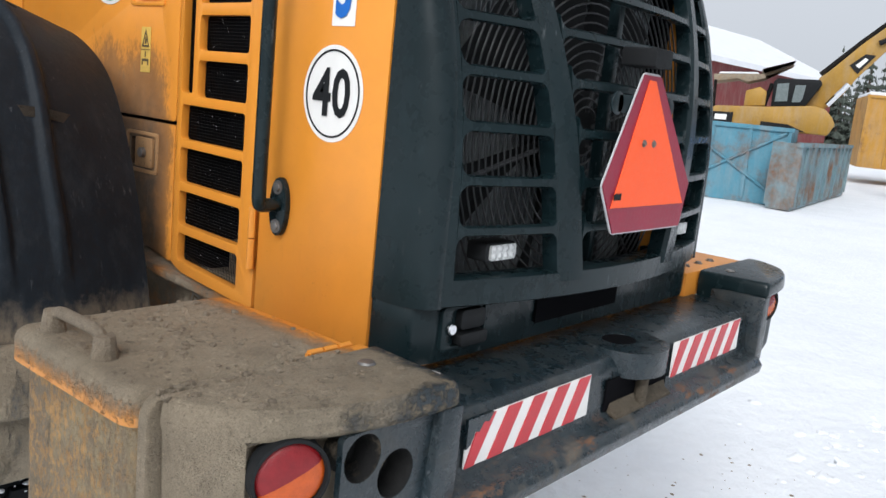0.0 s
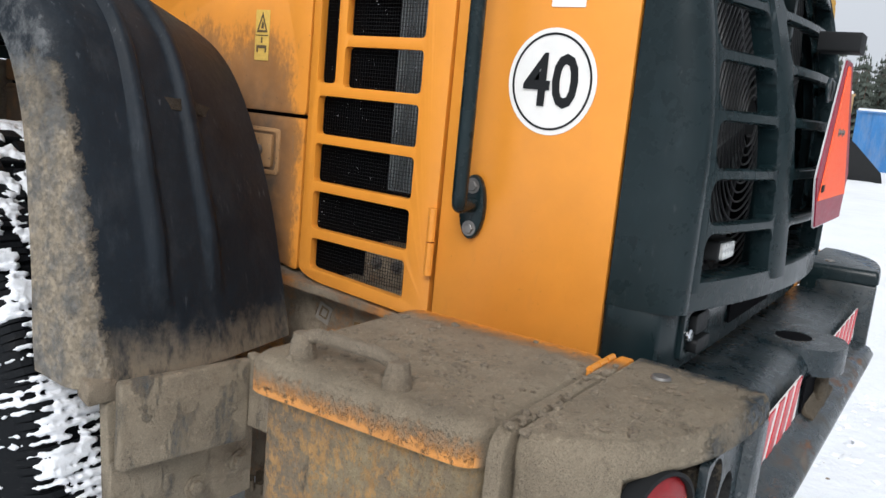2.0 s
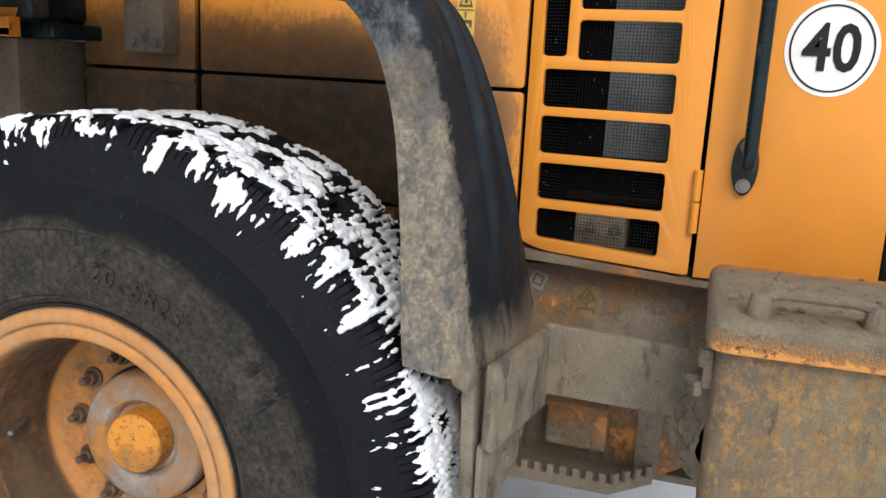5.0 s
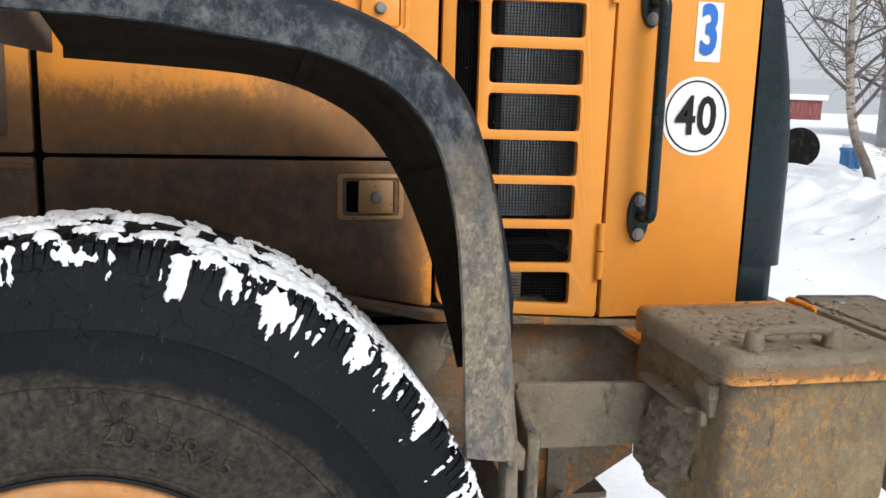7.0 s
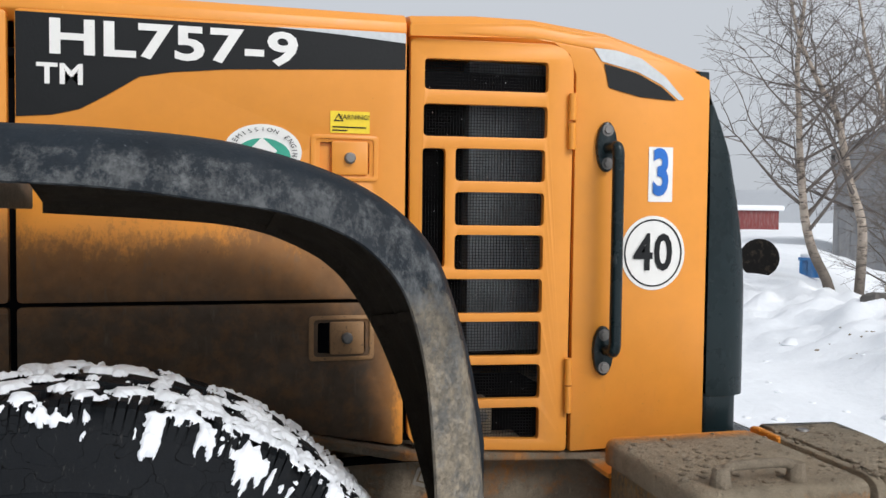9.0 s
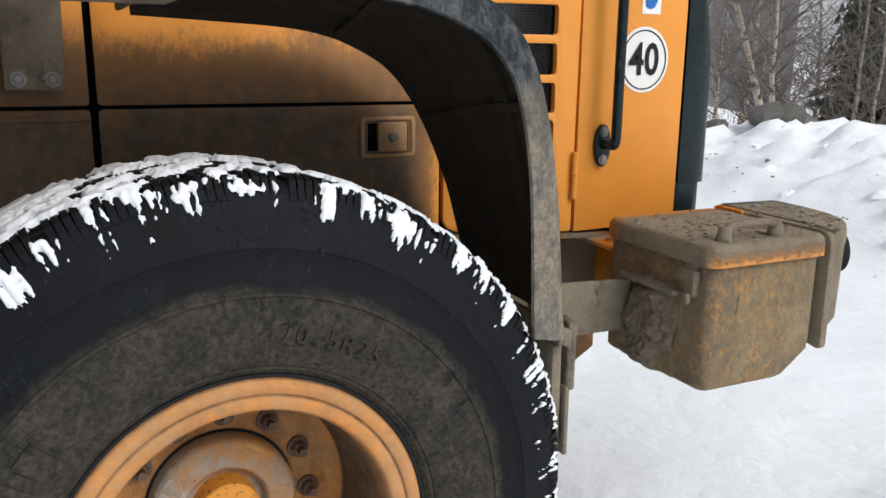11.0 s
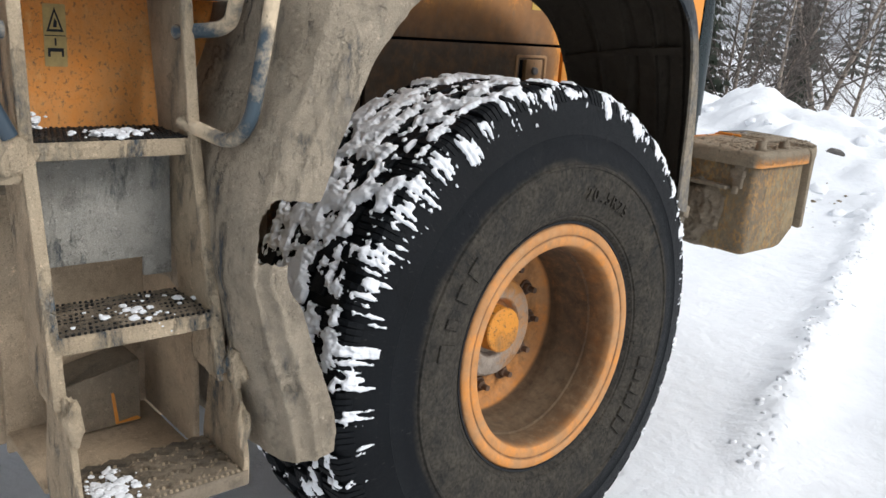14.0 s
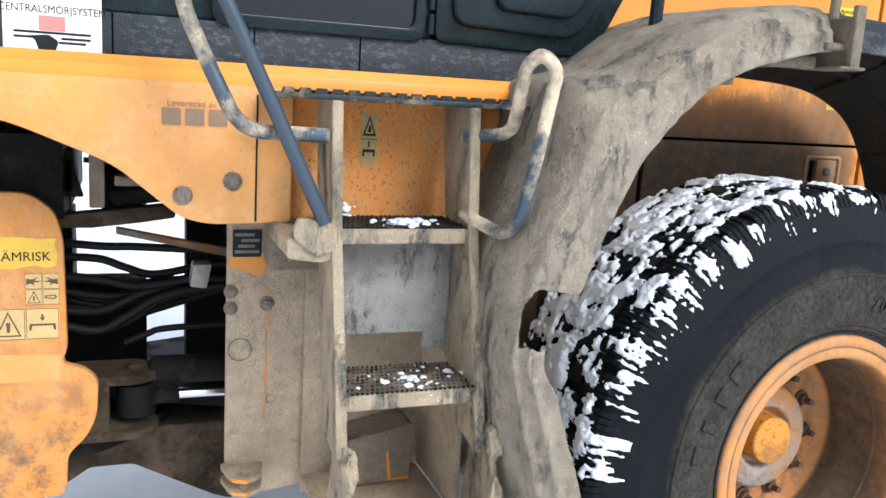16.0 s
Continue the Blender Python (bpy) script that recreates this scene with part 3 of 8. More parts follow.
lower = rounded([(0.178, 1.19), (-0.38, 1.226), (-0.50, 1.198), (-0.722, 1.158), (-0.722, 1.526), (0.178, 1.526)], [0.01, 0.03, 0.03, 0.012, 0.012, 0.012])
latch_low, latch_up = (-0.483, 1.495, -0.646, 1.382), (-0.485, 1.944, -0.653, 1.830)
for name, shape, hole, text in (("upper_side_panel", upper, latch_up, "orange engine panel fading into brown road dirt"), ("lower_side_panel", lower, latch_low, "engine panel covered with dark brown road dirt")):
    g = Geo()
    y0, z1, y1, z0 = hole
    g.plate(shape, [rect(y1 + 0.022, z0 + 0.018, y0 - 0.022, z1 - 0.018, 0.006)], on_side(), 0.018)
    panel = part(name, g, M["hood"], loader, text, bevel=0.002)
    g = Geo()
    g.plate(rect(y1, z0, y0, z1, 0.012), [rect(y1 + 0.012, z0 + 0.010, y0 - 0.012, z1 - 0.010, 0.01)], on_side(0.004), 0.006)
    part("latch_rim", g, M["hood" if name[0] == "u" else "latch_low"], panel, bevel=0.0015)
    g = Geo().box(side_x(-0.5) + 0.012, side_x(-0.5) + 0.02, y1 + 0.01, y0 - 0.01, z0 + 0.01, z1 - 0.01)
    # the lower recess has its shade painted in as near-black
    part("latch_recess", g, M["orange" if name[0] == "u" else "dark"], panel)
    g = Geo()
    g.prism(rect(y1 + 0.026, z0 + 0.016, y0 - 0.052, z1 - 0.016, 0.006), "x", side_x(-0.5) - 0.006, side_x(-0.5) + 0.016)
    handle = part("latch_paddle", g, M["hood" if name[0] == "u" else "latch_low"], panel, "square push latch", bevel=0.004)
    g = Geo()
    c = ((y0 + y1) / 2 - 0.013, (z0 + z1) / 2)
    g.turned([(0.0001, 0.012), (0.010, 0.012), (0.0135, 0.010), (0.0145, 0.0)], 20, lambda r, a, h: (side_x(-0.5) - 0.006 - h, c[0] + r * math.cos(a), c[1] + r * math.sin(a)))
    part("latch_lock", g, M["bolt"], panel, "round steel key lock")
# panel ahead of the engine panels
g = Geo()
g.plate(rect(0.196, 1.536, 0.56, 2.2, 0.01), [], on_side(), 0.02)
part("front_side_panel", g, M["hood"], loader, "narrow orange panel smeared with brown dirt", bevel=0.002)
g = Geo()
g.plate(rect(0.196, 1.16, 0.56, 1.526, 0.01), [], on_side(), 0.02)
g.box(-0.596, -0.585, 0.196, 0.56, 1.50, 1.512)
part("front_lower_panel", g, M["hood"], loader, "dirty brown panel", bevel=0.002)

# vented door
slots = [(-0.768, -1.087, 2.065, 2.143), (-0.766, -1.086, 1.948, 2.030), (-0.764, -0.823, 1.615, 1.918), (-0.848, -1.081, 1.836, 1.919), (-0.848, -1.080, 1.723, 1.808), (-0.848, -1.079, 1.609, 1.699),
         (-0.772, -1.078, 1.497, 1.586), (-0.772, -1.077, 1.386, 1.476), (-0.775, -1.076, 1.274, 1.364), (-0.778, -1.075, 1.166, 1.252)]
g = Geo()
edge = rounded([(-0.734, 1.168), (-0.80, 1.148), (-1.148, 1.134), (-1.154, 2.19), (-0.734, 2.19)], [0.03, 0.05, 0.012, 0.075, 0.012], 6)
g.plate(edge, [rounded([(a, c + (0.012 if n == 9 else 0)), (b, c), (b, d), (a, d)], 0.012) for n, (a, b, c, d) in enumerate(slots)], on_side(), 0.022)
vent_door = part("vent_door", g, M["orange"], loader, "orange door with rows of screened vents", bevel=0.003)
g = Geo()
for i in range(44):
    y = -0.748 - i * 0.0077
    g.box(side_x(y) + 0.024, side_x(y) + 0.0250, y - 0.0004, y + 0.0004, 1.15, 2.16)
for i in range(128):
    z = 1.155 + i * 0.0079
    g.add([(side_x(y) + 0.0235 + dx, y, z + dz) for y in (-0.748, -1.10) for dx in (0, 0.0009) for dz in (0, 0.0009)], [(0, 1, 3, 2), (4, 6, 7, 5), (0, 4, 5, 1), (2, 3, 7, 6), (0, 2, 6, 4), (1, 5, 7, 3)])
part("vent_screen", g, M["wire"], vent_door, "fine black wire screen", merge=False, smooth=0)
g, rng = Geo(), random.Random(19)
for _ in range(170):
    y, z = rng.uniform(-1.085, -0.77), rng.uniform(1.2, 2.14)
    r = rng.choice((0.0004, 0.0005, 0.0007, 0.0009, 0.0014))
    c = Vector((side_x(y) + 0.0225, y, z))
    g.add([c + Vector(o) * r for o in ((-1, 0, 0), (0.4, 1, -0.6), (0.4, -1, -0.6), (0.4, 0, 1.1))], [(0, 1, 2), (0, 2, 3), (0, 3, 1), (1, 3, 2)])
tagged(part("snow_grains", g, M["clump"], vent_door, "grains of snow caught on the screen", smooth=0), kind="stuff")
g = Geo()
g.box(-0.50, -0.44, -1.14, -0.915, 1.38, 2.16)
for i in range(26):
    g.box(-0.508, -0.50, -1.135 + i * 0.0085, -1.132 + i * 0.0085, 1.385, 2.15)
part("radiator_edge", g, M["fin"], loader, "grey finned radiator core")
g = Geo()
g.box(-0.50, -0.40, -0.99, -0.86, 1.15, 1.24).box(-0.53, -0.46, -1.06, -0.80, 1.13, 1.15)
part("radiator_mount", g, M["brown"], loader, "dirty bolted mounting block", bevel=0.004)
for y in (-0.90, -0.96):
    part("mount_bolt", Geo().bolt((-0.50, y, 1.20), (-1, 0, 0), 0.011, 0.012), M["bolt"], loader)
for z in (1.345, 1.272):
    g = Geo().tube([(-0.652, -1.148, z - 0.035), (-0.652, -1.148, z + 0.035)], 0.0095, 12)
    part("hinge_barrel", g, M["orange"], vent_door)
for z in (2.03, 1.955):
    g = Geo().tube([(-0.652, -1.148, z - 0.034), (-0.652, -1.148, z + 0.034)], 0.0095, 12)
    part("hinge_barrel", g, M["orange"], vent_door)

# rear side panel with the grab handle and stickers
g = Geo()
rear_edge = [(-1.160, 1.132), (-1.541, 1.140), (-1.541, 2.118), (-1.43, 2.158), (-1.246, 2.215), (-1.04, 2.240), (-0.732, 2.228), (-0.732, 2.199), (-1.04, 2.203), (-1.10, 2.194), (-1.142, 2.165), (-1.160, 2.115)]
g.plate(rear_edge, [], on_side(), 0.022)
rear_panel = part("rear_side_panel", g, M["orange"], loader, "orange rear hood panel", bevel=0.003)
g = Geo()
g.box(-0.60, -0.55, -1.54, -1.16, 1.135, 1.15)
part("hood_sill", g, M["orange"], loader)
for z in (1.93, 1.397):
    g = Geo()
    g.prism(disc(-1.243, z, 0.0285, 20, 0.066), "x", -0.662, -0.645)
    pad = part("grab_handle_pad", g, M["charcoal"], loader, "oval black handle foot", bevel=0.004)
    for dz in (-0.043, 0.043):
        part("pad_bolt", Geo().bolt((-0.662, -1.243, z + dz), (-1, 0, 0), 0.011, 0.006), M["bolt"], pad)
g = Geo().tube(bent([(-0.65, -1.245, 1.927), (-0.712, -1.246, 1.927), (-0.716, -1.248, 1.91), (-0.716, -1.248, 1.42), (-0.712, -1.246, 1.402), (-0.65, -1.245, 1.402)], 0.045), 0.0155, 14)
part("grab_handle", g, M["charcoal"], loader, "long charcoal tube grab handle")


def sticker(name, shape, mat, lift=0.002, parent=None, label=""):
    g = Geo().plate(shape, [], on_side(lift + 0.001), 0.001)
    return part(name, g, mat, parent or rear_panel, label, smooth=0)


def words_on_side(name, words, size, y, z, mat, parent, lift=0.0045, stretch=(1, 1), spacing=1.0, label="", bold=0.0):
    g = lettering(Geo(), words, size, lambda u, v, w: (side_x(y) - lift, y - u * stretch[0], z + v * stretch[1]), spacing, 0.0, bold)
    return part(name, g, mat, parent, label, smooth=0)


def speed_disc():
    cy, cz = -1.384, 1.654
    s = sticker("speed_sticker", disc(cy, cz, 0.092, 48, 0.099), M["white"], 0.001, None, "round white speed sticker marked 40")
    g = Geo().plate(disc(cy, cz, 0.083, 48, 0.090), [disc(cy, cz, 0.079, 48, 0.086)], on_side(0.0035), 0.001)
    part("ring_print", g, M["ink"], s)
    words_on_side("figure_forty", "40", 0.128, cy, cz - 0.003, M["ink"], s, 0.0045, (0.86, 1.05), 1.04, "", 0.022)


speed_disc()
three = sticker("number_plate_sticker", rect(-1.436, 1.790, -1.367, 1.935, 0.002), M["white"], 0.001, None, "white sticker with a blue figure 3")
words_on_side("figure", "3", 0.145, -1.4015, 1.862, M["blue_ink"], three, 0.0045, (0.72, 1.14), 1.0, "", 0.035)
flash = sticker("corner_stripe", rounded([(-1.206, 2.186), (-1.27, 2.182), (-1.34, 2.165), (-1.41, 2.12), (-1.466, 2.062), (-1.45, 2.06), (-1.40, 2.098), (-1.33, 2.13), (-1.23, 2.152)], 0.004, 2), M["silver"], 0.001, None, "silver and black corner flash")
sticker("corner_flash_dark", rounded([(-1.235, 2.147), (-1.33, 2.125), (-1.40, 2.092), (-1.442, 2.058), (-1.34, 2.064), (-1.25, 2.084)], 0.004, 2), M["ink"], 0.002)

# stickers on the engine panels
upper_panel = bpy.data.objects["upper_side_panel"]
decal = [(0.176, 1.962), (0.102, 1.968), (0.043, 1.983), (-0.016, 2.017), (-0.089, 2.064), (-0.162, 2.078), (-0.287, 2.091), (-0.721, 2.113), (-0.721, 2.198), (0.176, 2.198)]
band = sticker("model_band", decal, M["ink"], 0.001, upper_panel, "black band with a white model number")
sticker("band_edge", [(-0.40, 2.198), (-0.56, 2.202), (-0.721, 2.203), (-0.721, 2.178), (-0.56, 2.190)], M["silver"], 0.002, upper_panel)
words_on_side("model_number", "HL757-9", 0.112, -0.172, 2.142, M["white"], band, 0.0045, (1.36, 0.98), 1.06, "", 0.028)
words_on_side("model_suffix", "TM", 0.068, 0.081, 2.059, M["white"], band, 0.0045, (1.05, 0.95), 1.05, "", 0.028)
em = sticker("emission_sticker", disc(-0.371, 1.898, 0.093, 40, 0.066), M["white"], 0.001, upper_panel, "oval green emission sticker")
sticker("emission_green", disc(-0.371, 1.886, 0.066, 40, 0.044), M["green"], 0.002, upper_panel)
sticker("emission_diamond", [(-0.342, 1.905), (-0.378, 1.872), (-0.405, 1.90), (-0.368, 1.932)], M["white"], 0.003, upper_panel)
g = Geo()
for n, ch in enumerate("LOW EMISSION ENGINE"):
    a = radians(200 - n * 12.2)
    if ch != " ":
        lettering(g, ch, 0.019, lambda u, v, w: (side_x(-0.4) - 0.006, -0.371 - ((0.075 + v) * math.cos(a) + u * math.sin(a)), 1.898 + 0.70 * ((0.075 + v) * math.sin(a) - u * math.cos(a))))
part("emission_words", g, M["ink"], upper_panel, smooth=0)
wl = sticker("warning_label", rect(-0.631, 1.949, -0.533, 2.003, 0.002), M["warn"], 0.001, upper_panel, "yellow warning label")
words_on_side("warning_word", "VARNING!", 0.0165, -0.592, 1.988, M["ink"], wl, 0.0045)
g = Geo().plate([(-0.542, 1.978), (-0.566, 1.978), (-0.554, 1.998)], [[(-0.546, 1.9805), (-0.562, 1.9805), (-0.554, 1.994)]], on_side(0.0035), 0.001)
for k, (a, b) in enumerate(((0.538, 0.622), (0.538, 0.575))):
    g.plate(rect(-b, 1.962 - k * 0.008, -a, 1.965 - k * 0.008), [], on_side(0.0035), 0.001)
part("warning_print", g, M["ink"], wl, smooth=0)


def pictogram(parent, y0, y1, z0, z1, put, mat, name="pictogram_label", text="small yellow pictogram label", ink="ink"):
    """A two-field safety label: a triangle above, a plain symbol below."""
    lab = part(name, Geo().plate(rect(y1, z0, y0, z1, 0.002), [], lambda u, v, w: put(u, v, 0.001 - w), 0.001), mat, parent, text, smooth=0)
    w, h = y0 - y1, z1 - z0
    P = lambda u, v: (y0 - u * w, z0 + v * h)
    put2 = lambda u, v, q: put(u, v, 0.0025 - q)
    g = Geo()
    g.plate([P(0.12, 0.56), P(0.88, 0.56), P(0.5, 0.95)], [[P(0.24, 0.60), P(0.76, 0.60), P(0.5, 0.87)]], put2, 0.001)
    g.plate([P(0.42, 0.63), P(0.58, 0.63), P(0.60, 0.72), P(0.5, 0.78), P(0.45, 0.70)], [], put2, 0.001)
    g.plate([P(0.04, 0.505), P(0.96, 0.505), P(0.96, 0.49), P(0.04, 0.49)], [], put2, 0.001)
    g.plate([P(0.15, 0.16), P(0.25, 0.16), P(0.25, 0.24), P(0.75, 0.24), P(0.75, 0.16), P(0.85, 0.16), P(0.85, 0.30), P(0.15, 0.30)], [], put2, 0.001)
    g.plate([P(0.46, 0.34), P(0.54, 0.34), P(0.54, 0.46), P(0.46, 0.46)], [], put2, 0.001)
    part("pictogram_print", g, M[ink], lab, smooth=0)
    return lab


pictogram(upper_panel, -0.543, -0.590, 1.655, 1.775, lambda u, v, w: (side_x(u) - 0.001 - w, u, v), M["yellow"], ink="faded_ink")

# rear cowl, grille, fan guard
def grille_y(x, z):
    return -1.772 + 0.245 * x * x + 0.36 * max(0, z - 1.50) ** 2


g = Geo()
ring = []
for z in [1.262 + i * 0.044 for i in range(21)]:
    back = grille_y(0.60, z)
    w = 0.655 - 0.12 * max(0, z - 1.75) ** 2
    row = [(-w, min(-1.548, -1.548), z), (-w - 0.004, max(-1.60, back + 0.02), z)]
    row += [(-w + 0.05 * (1 - math.cos(a)) - 0.002, lerp(max(-1.60, back + 0.02), back, math.sin(a)), z) for a in (0.35, 0.7, 1.0, 1.25, 1.45)]
    row += [(-0.60, back, z), (-0.585, back + 0.004, z)]
    ring.append(row)
cowl = None
for s in (1, -1):
    g = Geo()
    g.loft([[(s * x, y, z) for x, y, z in r] for r in ring], close=False, caps=False)
    inner = [[(s * (x * 0.955), y + 0.03, z) for x, y, z in r] for r in ring]
    g.loft(inner, close=False, caps=False)
    for k in (0, -1):
        g.loft([[(s * x, y, z) for x, y, z in ring[k]], [(s * (x * 0.955), y + 0.03, z) for x, y, z in ring[k]]], close=False, caps=False)
    side_cowl = part("rear_cowl", g, M["charcoal"], loader, "scuffed charcoal rear cowl", smooth=50)
    cowl = cowl or side_cowl
g = Geo()
low = [(-0.654, -1.548), (-0.657, -1.612), (-0.64, -1.648), (-0.59, -1.664), (-0.44, -1.668), (0.44, -1.668), (0.59, -1.664), (0.64, -1.648), (0.657, -1.612), (0.654, -1.548)]
tray = [(x * 0.9, y + 0.04) for x, y in low]
g.loft([[(x, y, z) for x, y in low] + [(x, y, z) for x, y in tray[::-1]] for z in (1.14, 1.27)])
part("lower_cowl", g, M["charcoal"], cowl, "charcoal lower cowl with a hatch latch", bevel=0.006)
rows = [(1.325, 1.405), (1.427, 1.505), (1.528, 1.610), (1.633, 1.715), (1.738, 1.818), (1.840, 1.918), (1.940, 2.02)]
post_l = lambda z: lerp(-0.285, -0.395, (z - 1.31) / 0.54)
post_r = lambda z: lerp(-0.195, -0.330, (z - 1.31) / 0.54)
side_l = lambda z: lerp(-0.575, -0.592, (z - 1.31) / 0.5)


def bar_between(g, low, high, xa, xb, deep=0.036, n=8, fillet=0.026):
    """A bar of the grille that widens in a fillet where it meets the posts."""
    rings, span = [], abs(xb(low) - xa(low))
    ends = [fillet / span * q for q in (0, 0.08, 0.22, 0.45, 0.72, 1.0)] if fillet else [0.0]
    for f in ends + [lerp(ends[-1], 1 - ends[-1], (i + 1) / n) for i in range(n - 1)] + [1 - e for e in ends[::-1]]:
        d = min(f, 1 - f) * span
        more = fillet - math.sqrt(fillet ** 2 - (fillet - d) ** 2) if d < fillet else 0.0
        z0, z1 = low - more, high + more
        x = lerp(xa(low), xb(low), f)
        rings.append([(x, grille_y(x, z) + d, z) for z, d in ((z0, 0.008), (z0 + 0.004, 0), (z1 - 0.004, 0), (z1, 0.008), (z1 - 0.004, deep), (z0 + 0.004, deep))])
    g.loft(rings)


def upright(g, xa, xb, z0, z1, deep=0.042, n=14, lift=0.006):
    rings = []
    for i in range(n + 1):
        z = lerp(z0, z1, i / n)
        a, b = xa(z), xb(z)
        rings.append([(x, grille_y(x, z) + d, z) for x, d in ((a, deep), (a, 0.004), (lerp(a, b, 0.15), -lift), (lerp(a, b, 0.85), -lift), (b, 0.004), (b, deep))])
    g.loft(rings)


grille_edges = [(side_l, post_l), (post_r, lambda z: -post_r(z)), (lambda z: -post_l(z), lambda z: -side_l(z))]
for k, (a, b) in enumerate(rows[:-1]):
    for xa, xb in grille_edges:
        g = Geo()
        bar_between(g, b, rows[k + 1][0], xa, xb)
        part("grille_bar", g, M["charcoal"], cowl, smooth=40)
for s in (1, -1):
    g = Geo()
    upright(g, (lambda z: post_l(z)) if s == 1 else (lambda z: -post_r(z)), (lambda z: post_r(z)) if s == 1 else (lambda z: -post_l(z)), 1.30, 2.06)
    part("grille_post", g, M["charcoal"], cowl, smooth=40)
for z0, z1 in ((1.262, 1.322), (2.02, 2.15)):
    g = Geo()
    bar_between(g, z0, z1, lambda z: -0.602, lambda z: 0.602, 0.07, 24, 0.0)
    part("grille_frame", g, M["charcoal"], cowl, smooth=40)
for x0, x1, z0, z1 in ((-0.545, -0.535, 1.3, 2.06), (0.535, 0.545, 1.3, 2.06)):
    g = Geo()
    upright(g, lambda z: side_l(z) - 0.03 if x0 < 0 else -side_l(z) - 0.004, lambda z: side_l(z) + 0.004 if x0 < 0 else -side_l(z) + 0.03, z0, z1, 0.07, 14, 0.0)
    part("grille_side", g, M["charcoal"], cowl, smooth=40)
# lower hatch latch and opening
# no real hole: a near-black plate paints the shade of the opening
g = Geo()
g.prism(rect(-0.235, 1.177, 0.15, 1.245, 0.008), "y", -1.674, -1.664)
part("lower_opening", g, M["dark"], cowl, "black plate standing in for the shaded slot in the lower cowl")
g = Geo()
g.plate(rect(-0.575, 1.163, -0.425, 1.258, 0.012), [rect(-0.545, 1.172, -0.435, 1.25, 0.01)], lambda u, v, w: (u, -1.674 + w, v), 0.012)
part("latch_frame", g, M["charcoal"], cowl, bevel=0.002)
g = Geo()
g.prism(rect(-0.525, 1.206, -0.445, 1.248, 0.012), "y", -1.683, -1.66)
g.prism(rect(-0.53, 1.172, -0.44, 1.200, 0.010), "y", -1.690, -1.66)
part("hatch_handle", g, M["ink"], cowl, "glossy black hatch handle", bevel=0.005)
g = Geo().turned([(0.0001, 0.008), (0.010, 0.008), (0.0125, 0.005), (0.0125, 0.0)], 18, lambda r, a, h: (-0.551 + r * math.cos(a), -1.676 - h, 1.212 + r * math.sin(a)))
part("hatch_lock", g, M["chrome"], cowl, "round chrome key lock")
# work lamps behind the grille
for s in (1, -1):
    g = Geo().prism(rect(s * 0.434 - 0.045, 1.345, s * 0.434 + 0.058, 1.386, 0.010), "y", -1.69, -1.64)
    lamp = part("work_lamp", g, M["black"], cowl, "small rectangular LED lamp", bevel=0.004)
    g = Geo().prism(rect(s * 0.434 - 0.033, 1.349, s * 0.434 + 0.054, 1.382, 0.006), "y", -1.696, -1.689)
    for i in range(4):
        for j in range(2):
            g.turned([(0.0001, 0.003), (0.007, 0.001), (0.008, 0)], 10, lambda r, a, h: (s * 0.434 - 0.022 + i * 0.021 + r * math.cos(a), -1.696 - h, 1.357 + j * 0.017 + r * math.sin(a)))
    part("lamp_lens", g, M["lens_clear"], lamp, "clear LED lens")
# fan, guard rings and shroud
g = Geo()
for i in range(21):
    r = 0.06 + i * 0.0225
    g.tube([(r * math.cos(a), -1.60 + 0.0002 * i, 1.62 + r * math.sin(a)) for a in [2 * math.pi * k / 56 for k in range(57)]], 0.0026, 5, caps=False)
for i in range(6):
    a = i * math.pi / 3 + 0.25
    g.tube([(0.05 * math.cos(a), -1.594, 1.62 + 0.05 * math.sin(a)), (0.52 * math.cos(a), -1.594, 1.62 + 0.52 * math.sin(a))], 0.006, 6)
tagged(part("fan_guard", g, M["ring_wire"], loader, "round wire fan guard"), kind="stuff")
g = Geo().turned([(0.0001, -1.57), (0.09, -1.57), (0.11, -1.54), (0.11, -1.48)], 20, lambda r, a, h: (r * math.cos(a), h, 1.62 + r * math.sin(a)))
fan = part("cooling_fan", g, M["black"], loader, "black cooling fan")
for i in range(7):
    a = i * 2 * math.pi / 7
    vs = []
    for r in (0.1, 0.2, 0.32, 0.44):
        for da, dy in ((-0.24, -0.03), (0.0, 0.0), (0.24, 0.05)):
            vs.append((r * math.cos(a + da), -1.53 + dy, 1.62 + r * math.sin(a + da)))
    part("blade", Geo().add(vs, [(k * 3 + j, k * 3 + j + 1, k * 3 + j + 4, k * 3 + j + 3) for k in range(3) for j in range(2)]), M["black"], fan)
g = Geo()
g.box(-0.6, 0.6, -1.44, -1.42, 1.15, 2.1)
core = part("radiator_core", g, M["fin"], loader, "dusty grey radiator core")
g = Geo()
for i in range(66):
    g.box(-0.585 + i * 0.018, -0.581 + i * 0.018, -1.452, -1.44, 1.2, 2.08)
tagged(part("radiator_mesh", g, M["fin"], core), kind="stuff")
g = Geo().box(-0.005, 0.02, -1.66, -1.63, 1.28, 2.05)
part("grille_stay", g, M["charcoal"], loader, bevel=0.003)

# slow-vehicle triangle
g = Geo().prism(rounded([(-0.118, 1.768), (-0.035, 1.768), (0.205, 1.515), (0.180, 1.405), (-0.172, 1.405), (-0.245, 1.515)][::-1], 0.012, 2), "y", -1.802, -1.799)
tri = part("slow_vehicle_sign", g, M["silver"], loader, "orange slow-vehicle triangle with dark red border")
shape = lambda k: [(lerp(-0.045, x, k), lerp(1.56, z, k)) for x, z in [(-0.118, 1.768), (-0.035, 1.768), (0.205, 1.515), (0.180, 1.405), (-0.172, 1.405), (-0.245, 1.515)]]
